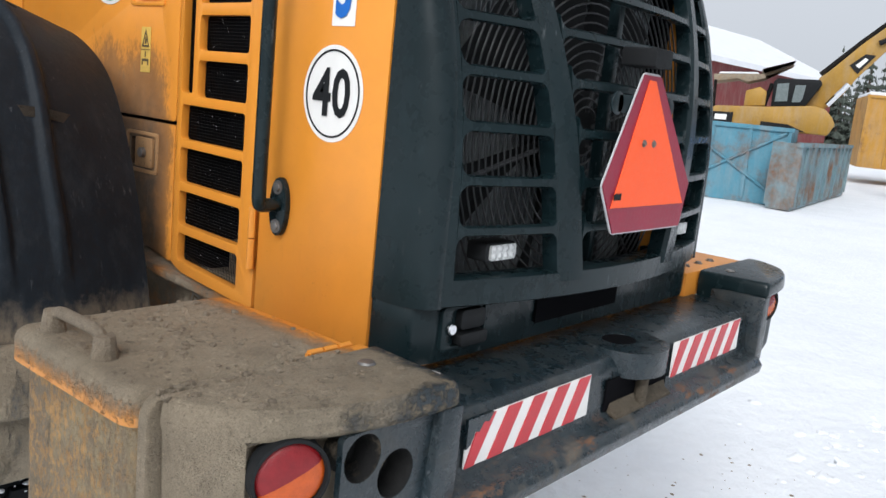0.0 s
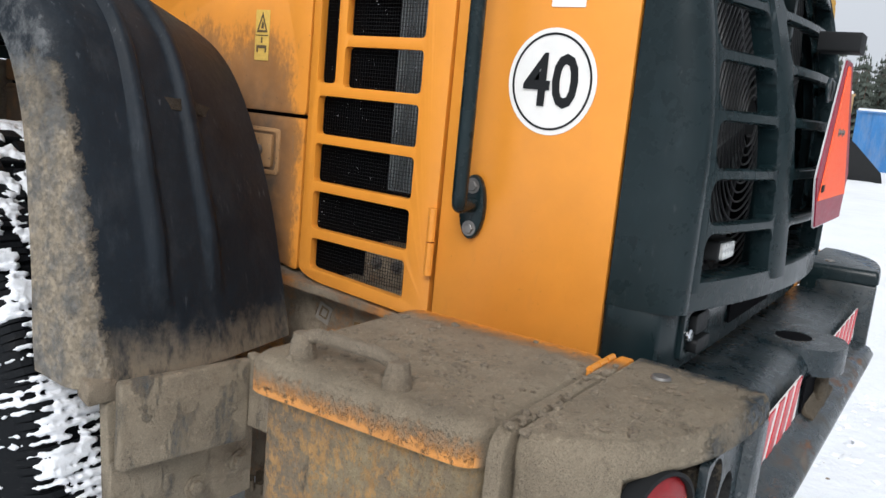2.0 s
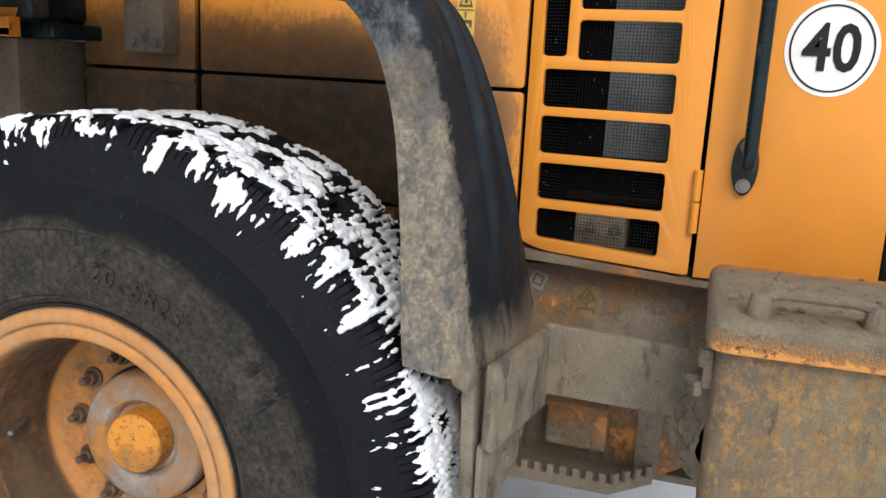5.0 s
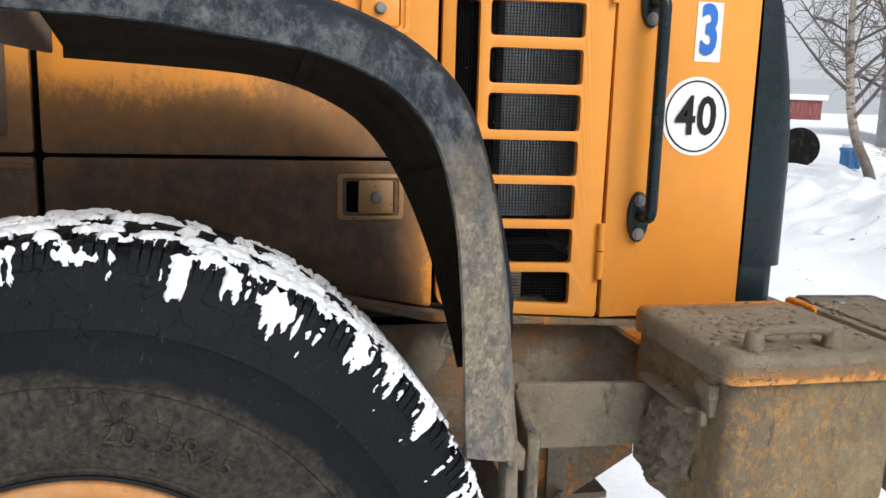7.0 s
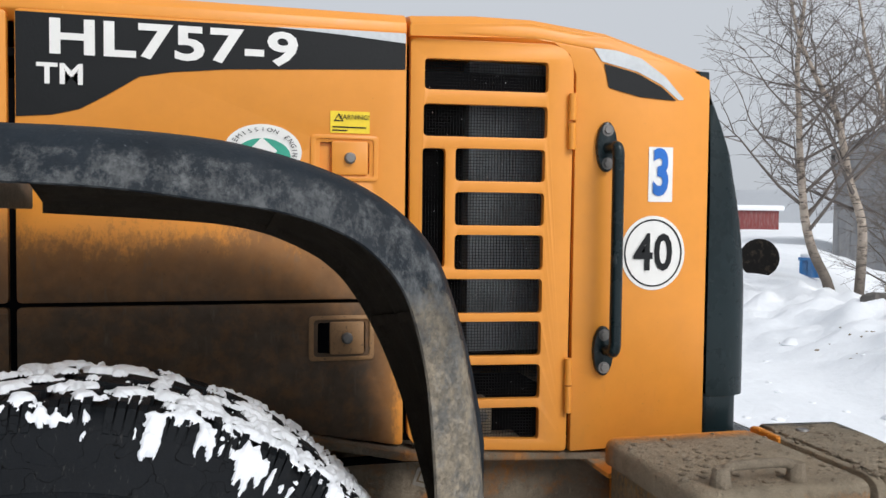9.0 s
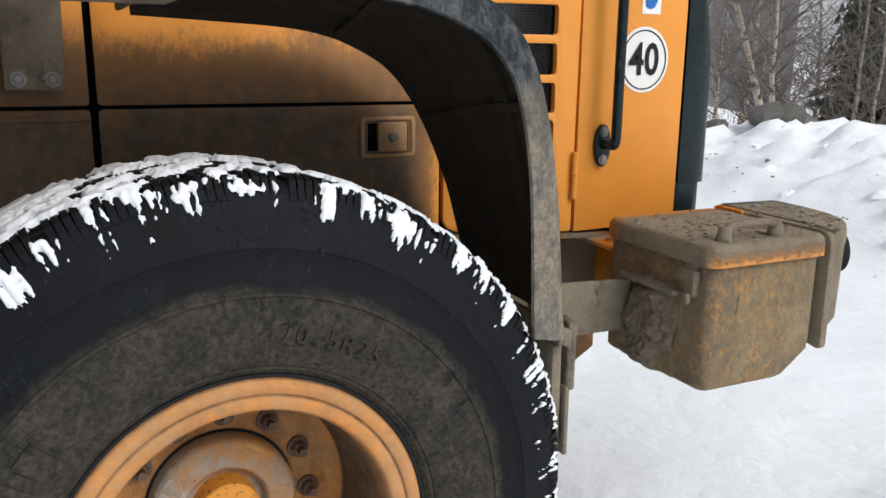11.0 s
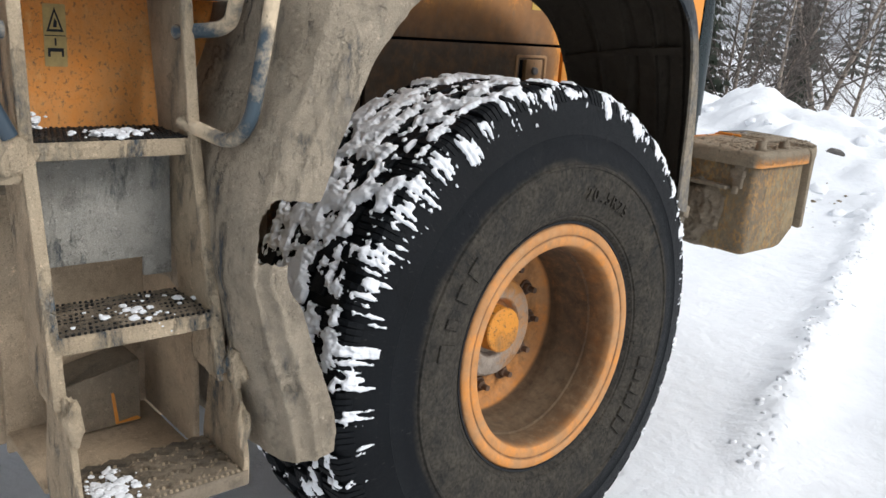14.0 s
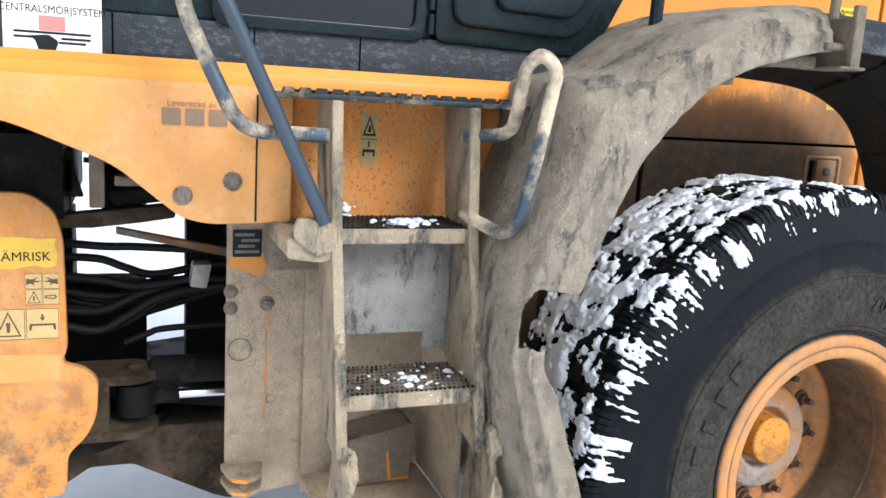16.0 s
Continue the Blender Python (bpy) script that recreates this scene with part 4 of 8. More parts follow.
part("sign_border", Geo().prism(shape(0.975), "y", -1.8055, -1.8025), M["maroon"], tri, "dark red border", smooth=0)
part("sign_field", Geo().prism([(-0.095, 1.752), (-0.066, 1.752), (0.172, 1.467), (-0.198, 1.467)], "y", -1.8085, -1.806), M["fluor"], tri, "bright orange field", smooth=0)
for x in (-0.084, -0.036):
    part("sign_screw", Geo().bolt((x, -1.8085, 1.612), (0, -1, 0), 0.006, 0.005), M["bolt"], tri)
g = Geo()
g.box(-0.192, -0.160, -1.810, -1.8085, 1.487, 1.497)
for x in (-0.189, -0.181, -0.172, -0.165):
    g.box(x, x + 0.004, -1.8105, -1.809, 1.485, 1.500)
part("sign_print", g, M["ink"], tri, smooth=0)
g = Geo().prism(rect(-0.115, 1.780, -0.035, 1.822, 0.006), "y", -1.825, -1.74)
part("plate_lamp", g, M["black"], loader, "black lamp box above the triangle", bevel=0.008)
g = Geo().prism(disc(-0.205, 1.695, 0.026, 18), "y", -1.796, -1.790).prism(disc(0.045, 1.695, 0.026, 18), "y", -1.796, -1.790).box(-0.205, 0.045, -1.796, -1.790, 1.675, 1.715)
part("sign_bracket", g, M["charcoal"], loader, bevel=0.002)

# ---- counterweight, bumper and storage box ----
g = Geo()
sect = [(-1.60, 1.125), (-1.775, 1.122), (-1.815, 1.112), (-1.832, 1.088), (-1.836, 0.995), (-1.85, 0.985), (-1.885, 0.975), (-1.90, 0.955), (-1.895, 0.93), (-1.86, 0.905), (-1.60, 0.88)]
g.loft([[(x, y, z) for y, z in sect] for x in (-0.74, -0.30, -0.17, 0.17, 0.30, 0.74)])
bumper = part("rear_bumper", g, M["bumper"], loader, "charcoal steel bumper with rust-chipped lower lip", bevel=0.004)
g = Geo()
lug = [(-0.10, -1.70), (-0.115, -1.80), (-0.085, -1.87), (-0.03, -1.895), (0.03, -1.895), (0.085, -1.87), (0.115, -1.80), (0.10, -1.70)]
g.plate(rounded(lug, 0.03), [disc(0.0, -1.775, 0.05, 24, 0.042)], lambda u, v, w: (u, v, 1.128 - w), 0.062)
part("tow_lug", g, M["bumper"], bumper, "rounded tow eye", bevel=0.008, seg=3)
g = Geo().tube([(-0.005, -1.853, 1.09), (-0.005, -1.853, 0.98)], 0.016, 16)
part("tow_pin", g, M["clevis_mud"], bumper, "steel tow pin")
for n, patch in enumerate(([(-0.618, -1.655), (-0.582, -1.660), (-0.578, -1.684), (-0.606, -1.695), (-0.612, -1.676)], [(-0.668, -1.753), (-0.645, -1.757), (-0.642, -1.776), (-0.660, -1.772)])):
    part("sticker_remnant", Geo().prism(patch, "z", 1.1262, 1.1272), M["white"], bumper, "torn white sticker scrap", smooth=0)
# the eye is filled by the bumper; a black disc paints its depth
part("tow_eye_shade", Geo().prism(disc(0.0, -1.775, 0.049, 24, 0.041), "z", 1.1252, 1.1265), M["dark"], bumper, "black disc painting the shade in the tow eye", smooth=0)
# thin black plate painting the shade of the pocket on the bumper face
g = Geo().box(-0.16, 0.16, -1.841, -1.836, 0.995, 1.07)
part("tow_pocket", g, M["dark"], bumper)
part("pocket_floor", Geo().prism([(-1.838, 0.985), (-1.8435, 1.016), (-1.850, 0.996), (-1.866, 0.988), (-1.866, 0.972)], "x", -0.145, 0.145), M["clevis_mud"], bumper, "mud lying in the tow pocket", bevel=0.003)
for x0, x1, k in ((-0.684, -0.244, 0), (0.182, 0.647, 1)):
    g = Geo().prism(rect(x0, 1.010, x1, 1.105, 0.002), "y", -1.842, -1.8395)
    board = part("reflector_board", g, M["white"], bumper, "worn red and white striped reflector board")
    n = 5
    for i in range(n):
        a = x0 + (x1 - x0) * i / n
        w = (x1 - x0) / n * 0.52
        lean = 0.055
        quad = [(a - lean * 0.3, 1.011), (a + w - lean * 0.3, 1.011), (a + w + lean * 0.7, 1.104), (a + lean * 0.7, 1.104)]
        quad = [(min(max(x, x0 + 0.001), x1 - 0.001), z) for x, z in quad]
        part("stripe", Geo().prism(quad, "y", -1.8445, -1.8425), M["red"], board, smooth=0)
    if k == 0:
        torn = [(x0 - 0.002, 1.107), (x0 + 0.075, 1.107), (x0 + 0.062, 1.090), (x0 + 0.048, 1.094), (x0 + 0.034, 1.076), (x0 + 0.022, 1.080), (x0 + 0.010, 1.056), (x0 - 0.002, 1.050)]
        part("torn_corner", Geo().prism(torn, "y", -1.846, -1.839), M["bumper"], board, "torn away corner", smooth=0)
g = Geo().box(-0.60, 0.60, -1.63, -1.52, 1.10, 1.135)
part("bumper_seat", g, M["orange_mud"], loader)

# raised corners with lamp pockets
def corner(s, mat):
    g = Geo()
    X = lambda x: s * x
    plan = rounded([(0.735, -1.654), (1.192, -1.654), (1.188, -1.70), (1.11, -1.80), (1.0, -1.848), (0.90, -1.868), (0.755, -1.876)], [0.008, 0.012, 0.05, 0.06, 0.05, 0.04, 0.012], 4)
    cx, cy = 0.95, -1.70
    deep, far = (0.07, 1.125) if s < 0 else (0.03, 1.10)
    # height, scale, how far the rear face is set back under the lip
    prof = [(0.915, 0.90, 0.05), (0.94, 0.965, deep), (1.150, 0.985, deep), (1.158, 0.996, 0.006), (1.167, 1.0, 0.0), (1.188, 0.992, 0.0), (1.199, 0.978, 0.0), (1.205, 0.95, 0.0)]
    rings = []
    for z, k, back in prof:
        ring = []
        for x, y in plan:
            py = cy + (y - cy) * k if y < -1.63 else y
            py += back * max(0, min(1, (far - x) / 0.045)) * max(0, min(1, (-1.74 - y) / 0.04))
            ring.append((X(cx + (x - cx) * k), py, z))
        rings.append(ring)
    g.loft(rings)
    ob = part("corner_weight", g, mat, loader, "rounded counterweight corner" + (" under dried mud" if s < 0 else " in charcoal paint"), smooth=50)
    g = Geo().turned([(0.0001, 0.004), (0.014, 0.004), (0.017, 0.0)], 12, lambda r, a, h: (X(0.832) + r * math.cos(a), -1.72 + r * math.sin(a), 1.206 + h))
    part("corner_bolt", g, M["bolt"], ob)
    g = Geo().loft([[(X(x), y, z) for x, y in ((0.742, -1.70), (0.742, y1), (0.790 + 0.10 * (1.16 - z), y1 + 0.003), (0.802 + 0.10 * (1.16 - z), -1.70))] for z, y1 in ((0.93, -1.862), (0.96, -1.872), (1.16, -1.874))])
    part("corner_post", g, M["bumper"], ob, "rust-chipped charcoal post beside the lamps", bevel=0.005)
    y = -1.850
    holes = ((0.958, 1.114, 0.040), (0.879, 1.066, 0.042)) if s < 0 else ()
    edge = 1.003 if s < 0 else 0.86
    outline = rounded([(X(0.79), 0.94), (X(edge - 0.03), 0.945), (X(edge), 0.98), (X(edge), 1.158), (X(0.79), 1.158)], 0.012)
    g = Geo().plate(outline, [disc(X(cx2), cz2, q, 28) for cx2, cz2, q in holes], lambda u, v, w: (u, y - 0.001 + w, v), 0.012)
    part("lamp_panel", g, M["bumper"], ob, "charcoal lamp panel")
    for cx2, cz2, r in holes:
        g = Geo().turned([(r, 0.0), (r * 0.94, -0.012), (r * 0.90, -0.052), (0.012, -0.058), (0.0001, -0.056)], 28, lambda q, a, h: (X(cx2) + q * math.cos(a), y - h, cz2 + q * math.sin(a)))
        part("lamp_socket", g, M["grit"], ob, "empty dirty lamp socket")
    # round tail lamp set into the curve of the corner
    r = 0.054 if s < 0 else 0.046
    m = Matrix.Translation((-1.073, -1.821, 1.103) if s < 0 else (0.952, -1.826, 1.102)) @ Vector((-0.36 if s < 0 else -0.15, -0.93, 0)).to_track_quat("Z", "Y").to_matrix().to_4x4()
    on = lambda q, a, h: m @ Vector((q * math.cos(a), q * math.sin(a), h))
    g = Geo().turned([(r + 0.008, -0.030), (r + 0.007, 0.000), (r + 0.002, 0.001), (r * 0.99, -0.006)], 32, on)
    tail = part("tail_lamp", g, M["black"], ob, "round red and amber tail lamp")
    for lens, a0, a1 in (("lens_red", 0.45, 0.45 + math.pi), ("lens_amber", 0.45 - math.pi, 0.45)):
        g = Geo().turned([(0.0001, 0.004), (r * 0.5, 0.003), (r * 0.85, -0.001), (r, -0.008)], 20, on, a0, a1)
        part(lens.replace("lens_", "") + "_lens", g, M[lens], tail, smooth=60)


corner(-1, M["corner_mud"])
corner(1, M["charcoal"])
# right side seat of the corner, orange inside
g = Geo()
g.box(0.66, 1.12, -1.648, -1.45, 1.12, 1.20)
bracket = part("corner_bracket", g, M["orange"], loader, "orange bracket of the far corner", bevel=0.003)
for x in (0.68, 0.78, 0.88, 0.98):
    part("bracket_bolt", Geo().bolt((x, -1.59, 1.20), (0, 0, 1), 0.010, 0.008), M["bolt"], bracket)

# the frame strip between the lid and the corner
g = Geo().prism(rounded([(-1.205, 0.86), (-1.205, 1.202), (-0.748, 1.202), (-0.748, 0.95)], [0.02, 0.045, 0.01, 0.02], 5), "y", -1.6475, -1.6225)
part("box_frame", g, M["strip_mud"], loader, "muddy steel frame beside the lid, bare orange at its inner end", bevel=0.004)

# added block that keeps the gap black, in place of its shade
part("gap_blocker", Geo().box(-1.15, -0.78, -1.657, -1.606, 0.95, 1.15), M["dark"], loader, "added black block closing the gap between box and corner", smooth=0)


# storage box
def round_box(x0, x1, levels, r):
    """Rings (z, y0, y1, inset) of a box with rounded upright edges."""
    g = Geo()
    g.loft([[(x, y, z) for x, y in rect(x0 + i, y0 + i, x1 - i, y1 - i, max(r - i, 0.005), 5)] for z, y0, y1, i in levels])
    return g


g = round_box(-1.190, -0.76, [(0.79, -1.50, -1.215, 0.022), (0.796, -1.508, -1.213, 0.008), (0.806, -1.524, -1.212, 0.0), (0.866, -1.606, -1.212, 0.0), (0.90, -1.61, -1.212, 0.0), (1.0, -1.61, -1.212, 0.0), (1.152, -1.61, -1.212, 0.0)], 0.036)
store = part("storage_box", g, M["box_mud"], loader, "orange steel storage box coated with dried mud", smooth=50)
g = round_box(-1.212, -0.755, [(1.138, -1.616, -1.194, 0.006), (1.141, -1.616, -1.194, 0.0), (1.178, -1.616, -1.194, 0.0), (1.190, -1.616, -1.194, 0.004), (1.197, -1.616, -1.194, 0.012), (1.200, -1.616, -1.194, 0.024)], 0.045)
lid = part("lid", g, M["lid_mud"], store, "muddy lid, orange paint bare along its lip", smooth=50)
g = Geo().tube(bent([(-1.165, -1.272, 1.195), (-1.165, -1.278, 1.232), (-1.165, -1.30, 1.240), (-1.165, -1.42, 1.240), (-1.165, -1.445, 1.232), (-1.165, -1.450, 1.195)], 0.018, 5), 0.011, 10)
for y in (-1.272, -1.450):
    g.tube([(-1.165, y, 1.194), (-1.165, y, 1.215), (-1.165, y, 1.238)], lambda f: 0.024 - 0.008 * f, 12)
part("lid_handle", g, M["steel_mud"], store, "muddy bow handle", bevel=0.003)
g = Geo()
for x in (-0.86, -0.825, -0.79):
    g.tube([(x - 0.015, -1.618, 1.203), (x + 0.015, -1.618, 1.203)], 0.006, 8)
g.box(-0.88, -0.77, -1.621, -1.615, 1.190, 1.203)
part("lid_hinge", g, M["orange"], store, "orange piano hinge")
g = Geo()
g.box(-1.15, -1.11, -1.222, -1.195, 1.05, 1.17).box(-1.158, -1.10, -1.212, -1.186, 1.09, 1.125).box(-1.142, -1.118, -1.20, -1.182, 1.03, 1.06)
part("toggle_latch", g, M["steel_mud"], store, "mud-clogged toggle latch", bevel=0.006)

# mudguard arm, clamp plates and the inner frame
g = Geo().prism(rounded([(-0.868, 0.888), (-1.21, 0.882), (-1.21, 1.035), (-0.868, 1.048)], 0.01), "x", -0.884, -0.868)
part("guard_arm", g, M["steel_dust"], loader, "flat steel arm under dried mud", bevel=0.003)
m = pose(-1.02, -0.846, 0.945, 0, 0, -10.5)
g = Geo().box(-0.142, 0.142, -0.012, 0.012, -0.088, 0.09, m)
plate = part("clamp_plate", g, M["steel_dust"], loader, "thick muddy clamp plate", bevel=0.008, seg=3)
g = Geo().box(-1.165, -0.80, -0.815, -0.803, 0.69, 0.87)
flange = part("bolted_flange", g, M["steel_dust"], loader, "bolted flange under the mudguard", bevel=0.003)
for x, z in ((-0.845, 0.775), (-0.965, 0.755), (-1.075, 0.742)):
    part("flange_bolt", Geo().bolt((x, -0.817, z), (0, -1, 0), 0.017, 0.012), M["steel_dust"], flange)
g = Geo()
g.add([(-1.10, -0.80, 0.72), (-1.15, -0.80, 0.70), (-1.16, -0.79, 0.98), (-1.10, -0.79, 1.0), (-1.10, -0.77, 0.72), (-1.15, -0.77, 0.70), (-1.16, -0.765, 0.98), (-1.10, -0.765, 1.0)], [(0, 1, 2, 3), (7, 6, 5, 4), (0, 4, 5, 1), (1, 5, 6, 2), (2, 6, 7, 3), (3, 7, 4, 0)])
part("guard_stay", g, M["steel_dust"], loader, bevel=0.004)
g = Geo()
g.box(-1.10, -0.87, -1.21, -1.17, 1.045, 1.058)
g.bolt((-0.98, -1.19, 1.058), (0, 0, 1), 0.014, 0.012)
part("arm_bracket", g, M["steel_dust"], loader, "bent muddy bracket tab", bevel=0.004)
# a mass of mud where the arm meets the box, and crumbs on the lid and the corner
g = Geo()
nu, nv = 44, 52
grid = []
for j in range(nv):
    for i in range(nu):
        u, v = i / (nu - 1) * 2 - 1, j / (nv - 1) * 2 - 1
        x, z = -0.965 + 0.115 * u - 0.02 * v, 0.925 + 0.135 * v
        q = Vector((x, 0, z))
        edge = 1 - math.hypot(u, v) ** 2 + 0.5 * noise.noise(q * 15)
        h = max(-0.015, min(1, edge * 1.6) * 0.034 + (0.020 * noise.fractal(q * 22, 0.8, 2.1, 5) + 0.006 * noise.noise(q * 90)) * min(1, max(0, edge) * 3))
        grid.append((x, -1.212 + h, z))
g.add(grid, [(j * nu + i, j * nu + i + 1, (j + 1) * nu + i + 1, (j + 1) * nu + i) for j in range(nv - 1) for i in range(nu - 1)])
part("mud_clot", g, M["frame_mud"], store, "lump of dried mud", smooth=50)


def crumb(g, c, r, rng, flat=0.6):
    k = rng.uniform(0, 9)
    g.loft([[c + Vector((r * math.sin(p) * math.cos(a), r * math.sin(p) * math.sin(a), r * flat * math.cos(p))) * (1 + 0.5 * noise.noise(Vector((math.cos(a) * 1.3 + k, math.sin(a) * 1.3, p)))) for a in [i * math.pi / 3 for i in range(6)]] for p in (0.25, 1.0, 1.8, 2.6)])


g, rng = Geo(), random.Random(12)
for _ in range(420):
    x, y = rng.uniform(-1.19, -0.77), rng.uniform(-1.84, -1.21)
    if y < -1.62 and (x + 0.76) * 0.45 - 1.99 > y:
        continue
    if -1.63 < y < -1.60 or y < -1.70 and x < -1.12 or x > -0.85 and rng.random() < 0.85:
        continue
    crumb(g, Vector((x, y, 1.2005 if y > -1.6 else 1.205)), rng.choice((0.002, 0.003, 0.003, 0.004, 0.004, 0.006, 0.009)), rng)
tagged(part("mud_crumb", g, M["frame_mud"], store, "crumbs of dried mud"), kind="stuff")

g = Geo()
g.prism([(-1.32, 1.125), (-1.33, 0.70), (-1.13, 0.575), (-0.60, 0.55), (1.2, 0.50), (1.2, 1.16), (0.2, 1.16), (-0.4, 1.19), (-0.72, 1.13)], "x", -0.545, -0.50)
g.prism([(-1.5, 1.12), (-1.3, 0.62), (1.2, 0.5), (1.2, 1.16), (-1.5, 1.14)], "x", 0.50, 0.55)
g.box(-0.5, 0.5, -1.5, 1.2, 1.0, 1.1)
tagged(part("main_frame", g, M["chassis"], loader, "muddy brown chassis", bevel=0.004))
g = Geo()
g.prism([(-0.725, 1.148), (-1.30, 1.118), (-1.30, 1.10), (-0.72, 1.128), (-0.42, 1.192), (0.18, 1.165), (0.18, 1.185), (-0.42, 1.212)], "x", -0.632, -0.50)
part("frame_ledge", g, M["chassis"], loader, "dirty orange ledge under the hood", bevel=0.003)
g = Geo()
g.box(-0.75, -0.52, -1.335, -1.322, 0.80, 1.10).prism([(-1.215, 1.092), (-1.335, 1.092), (-1.335, 1.104), (-1.215, 1.104)], "x", -0.76, -0.53)
g.bolt((-0.69, -1.27, 1.104), (0, 0, 1), 0.016, 0.012)
part("box_bracket", g, M["orange_mud"], loader, "orange box bracket with one bolt", bevel=0.003)
g = Geo()
g.box(-0.64, -0.548, -1.0, -0.85, 0.66, 0.772).box(-0.65, -0.548, -1.005, -0.84, 0.765, 0.778)
part("frame_tank", g, M["chassis"], loader, "small dirty orange housing", bevel=0.006)
frame_side = bpy.data.objects["main_frame"]
pictogram(frame_side, -0.880, -0.945, 0.975, 1.056, lambda u, v, w: (-0.5455 - w, u, v), M["yellow_grimy"], ink="faded_ink")
tag = part("paper_tag", Geo().plate([(-0.757, 1.04), (-0.772, 1.085), (-0.812, 1.072), (-0.797, 1.028)], [], lambda u, v, w: (-0.5465 - w, u, v), 0.001), M["silver_tag"], frame_side, "small curled grey tag", smooth=0)
part("tag_print", Geo().plate([(-0.768, 1.048), (-0.778, 1.075), (-0.802, 1.066), (-0.793, 1.040)], [[(-0.774, 1.050), (-0.781, 1.069), (-0.797, 1.063), (-0.790, 1.045)]], lambda u, v, w: (-0.5478 - w, u, v), 0.0008), M["faded_ink"], tag, smooth=0)
# access step low behind the wheel
g = Geo()
outline = [(-0.66, -0.66), (-0.40, -0.66), (-0.36, -1.12), (-0.56, -1.12), (-0.66, -1.02)]
g.prism(outline, "z", 0.56, 0.59)
rear_step = part("rear_step", g, M["frame_mud"], loader, "muddy step with a toothed rim")
g = Geo()
for a, b in zip(outline, outline[1:] + outline[:1]):
    d = (Vector(b) - Vector(a))
    n = max(2, int(d.length / 0.032))
    for i in range(n):
        p = Vector(a) + d * ((i + 0.25) / n)
        q = Vector(a) + d * ((i + 0.75) / n)
        nrm = Vector((-d.y, d.x)).normalized() * 0.006
        g.add([(*(p + k), z) for k in (nrm, -nrm) for z in (0.585, 0.615)] + [(*(q + k), z) for k in (nrm, -nrm) for z in (0.585, 0.615)], [(0, 1, 3, 2), (4, 6, 7, 5), (0, 4, 5, 1), (2, 3, 7, 6), (1, 5, 7, 3)])
tagged(part("step_teeth", g, M["frame_mud"], rear_step), kind="stuff")
for y in (-0.78, -1.13):
    part("step_hanger", Geo().box(-0.56, -0.546, y, y + 0.06, 0.59, 0.9), M["frame_mud"], loader)

# ---- rear mudguard ----
# four lines from front to rear: inner edge, outer edge of the crown, corner of the flange, free edge of the flange
line_inner = smooth_path([(-0.69, y, z + 0.012) for y, z in [(0.10, 1.765), (-0.09, 1.756), (-0.26, 1.745), (-0.37, 1.725), (-0.46, 1.69), (-0.535, 1.645), (-0.60, 1.575), (-0.668, 1.455), (-0.725, 1.315), (-0.758, 1.20), (-0.785, 1.10), (-0.805, 1.02)]], 4)
line_crown = smooth_path([(-1.15, y, z) for y, z in [(0.10, 1.893), (-0.09, 1.89), (-0.28, 1.875), (-0.405, 1.845), (-0.525, 1.80), (-0.612, 1.742), (-0.675, 1.665), (-0.722, 1.52), (-0.755, 1.345), (-0.768, 1.22), (-0.78, 1.10), (-0.79, 1.015)]], 4)
line_corner = smooth_path([(-1.215, y - 0.005, z - 0.004) for y, z in [(0.10, 1.862), (-0.09, 1.860), (-0.275, 1.846), (-0.40, 1.825), (-0.51, 1.785), (-0.593, 1.728), (-0.647, 1.650), (-0.691, 1.512), (-0.718, 1.345), (-0.730, 1.22), (-0.740, 1.10), (-0.748, 1.02)]], 4)
line_lip = smooth_path([(x + 0.027, y - 0.009, z) for x, y, z in [(-1.285, 0.10, 1.795), (-1.285, -0.09, 1.788), (-1.28, -0.26, 1.768), (-1.275, -0.37, 1.752), (-1.27, -0.455, 1.725), (-1.267, -0.525, 1.685), (-1.264, -0.587, 1.61), (-1.26, -0.625, 1.485), (-1.26, -0.642, 1.345), (-1.258, -0.650, 1.22), (-1.258, -0.655, 1.10), (-1.256, -0.660, 1.035)]], 4)
rings = []
for i, (a, b, c, d) in enumerate(zip(line_inner, line_crown, line_corner, line_lip)):
    t = (line_crown[min(i + 1, len(line_crown) - 1)] - line_crown[max(i - 1, 0)]).normalized()
    n = Vector((0, t.z, -t.y))
    down = i / (len(line_crown) - 1)
    foot = max(0, min(1, (1 - down) * 9 - 1.1))
    ring = [a - n * 0.022]
    for q in [k / 84 for k in range(85)]:
        x = lerp(a.x, b.x, q)
        shift = 0.006 - 0.030 * min(max((b.z - 1.08) / 0.34, 0), 1)
        rib = sum(0.017 * max(0, min(1, (0.024 - abs(x - r - shift)) / 0.014)) for r in (-0.885, -1.025)) * foot
        ring.append(a.lerp(b, q ** 0.85) + n * (rib + lerp(0.010, 0.034, min(1, down * 1.3)) * math.sin(math.pi * q)))
    turn = b.lerp(c, 0.55) + n * 0.014
    ring += [b * (1 - q) ** 2 + turn * 2 * q * (1 - q) + c * q * q for q in (0.3, 0.6, 0.85)]
    ring += [c.lerp(d, q) for q in (0.12, 0.5, 0.9, 1.0)]
    rings.append((ring, n))
g = Geo()
g.loft([r for r, n in rings], close=False, caps=False)
inner = [[p - n * (0.012 if p.x > -1.20 else 0.003) + Vector((0.008 if p.x < -1.19 else (-0.006 if k < 2 else 0), 0, 0)) for k, p in enumerate(r)] for r, n in rings]
for k in (0, -1):
    g.loft([rings[k][0], inner[k]], close=False, caps=False)
g.loft([[r[-1] for r, n in rings], [r[-1] for r in inner]], close=False, caps=False)
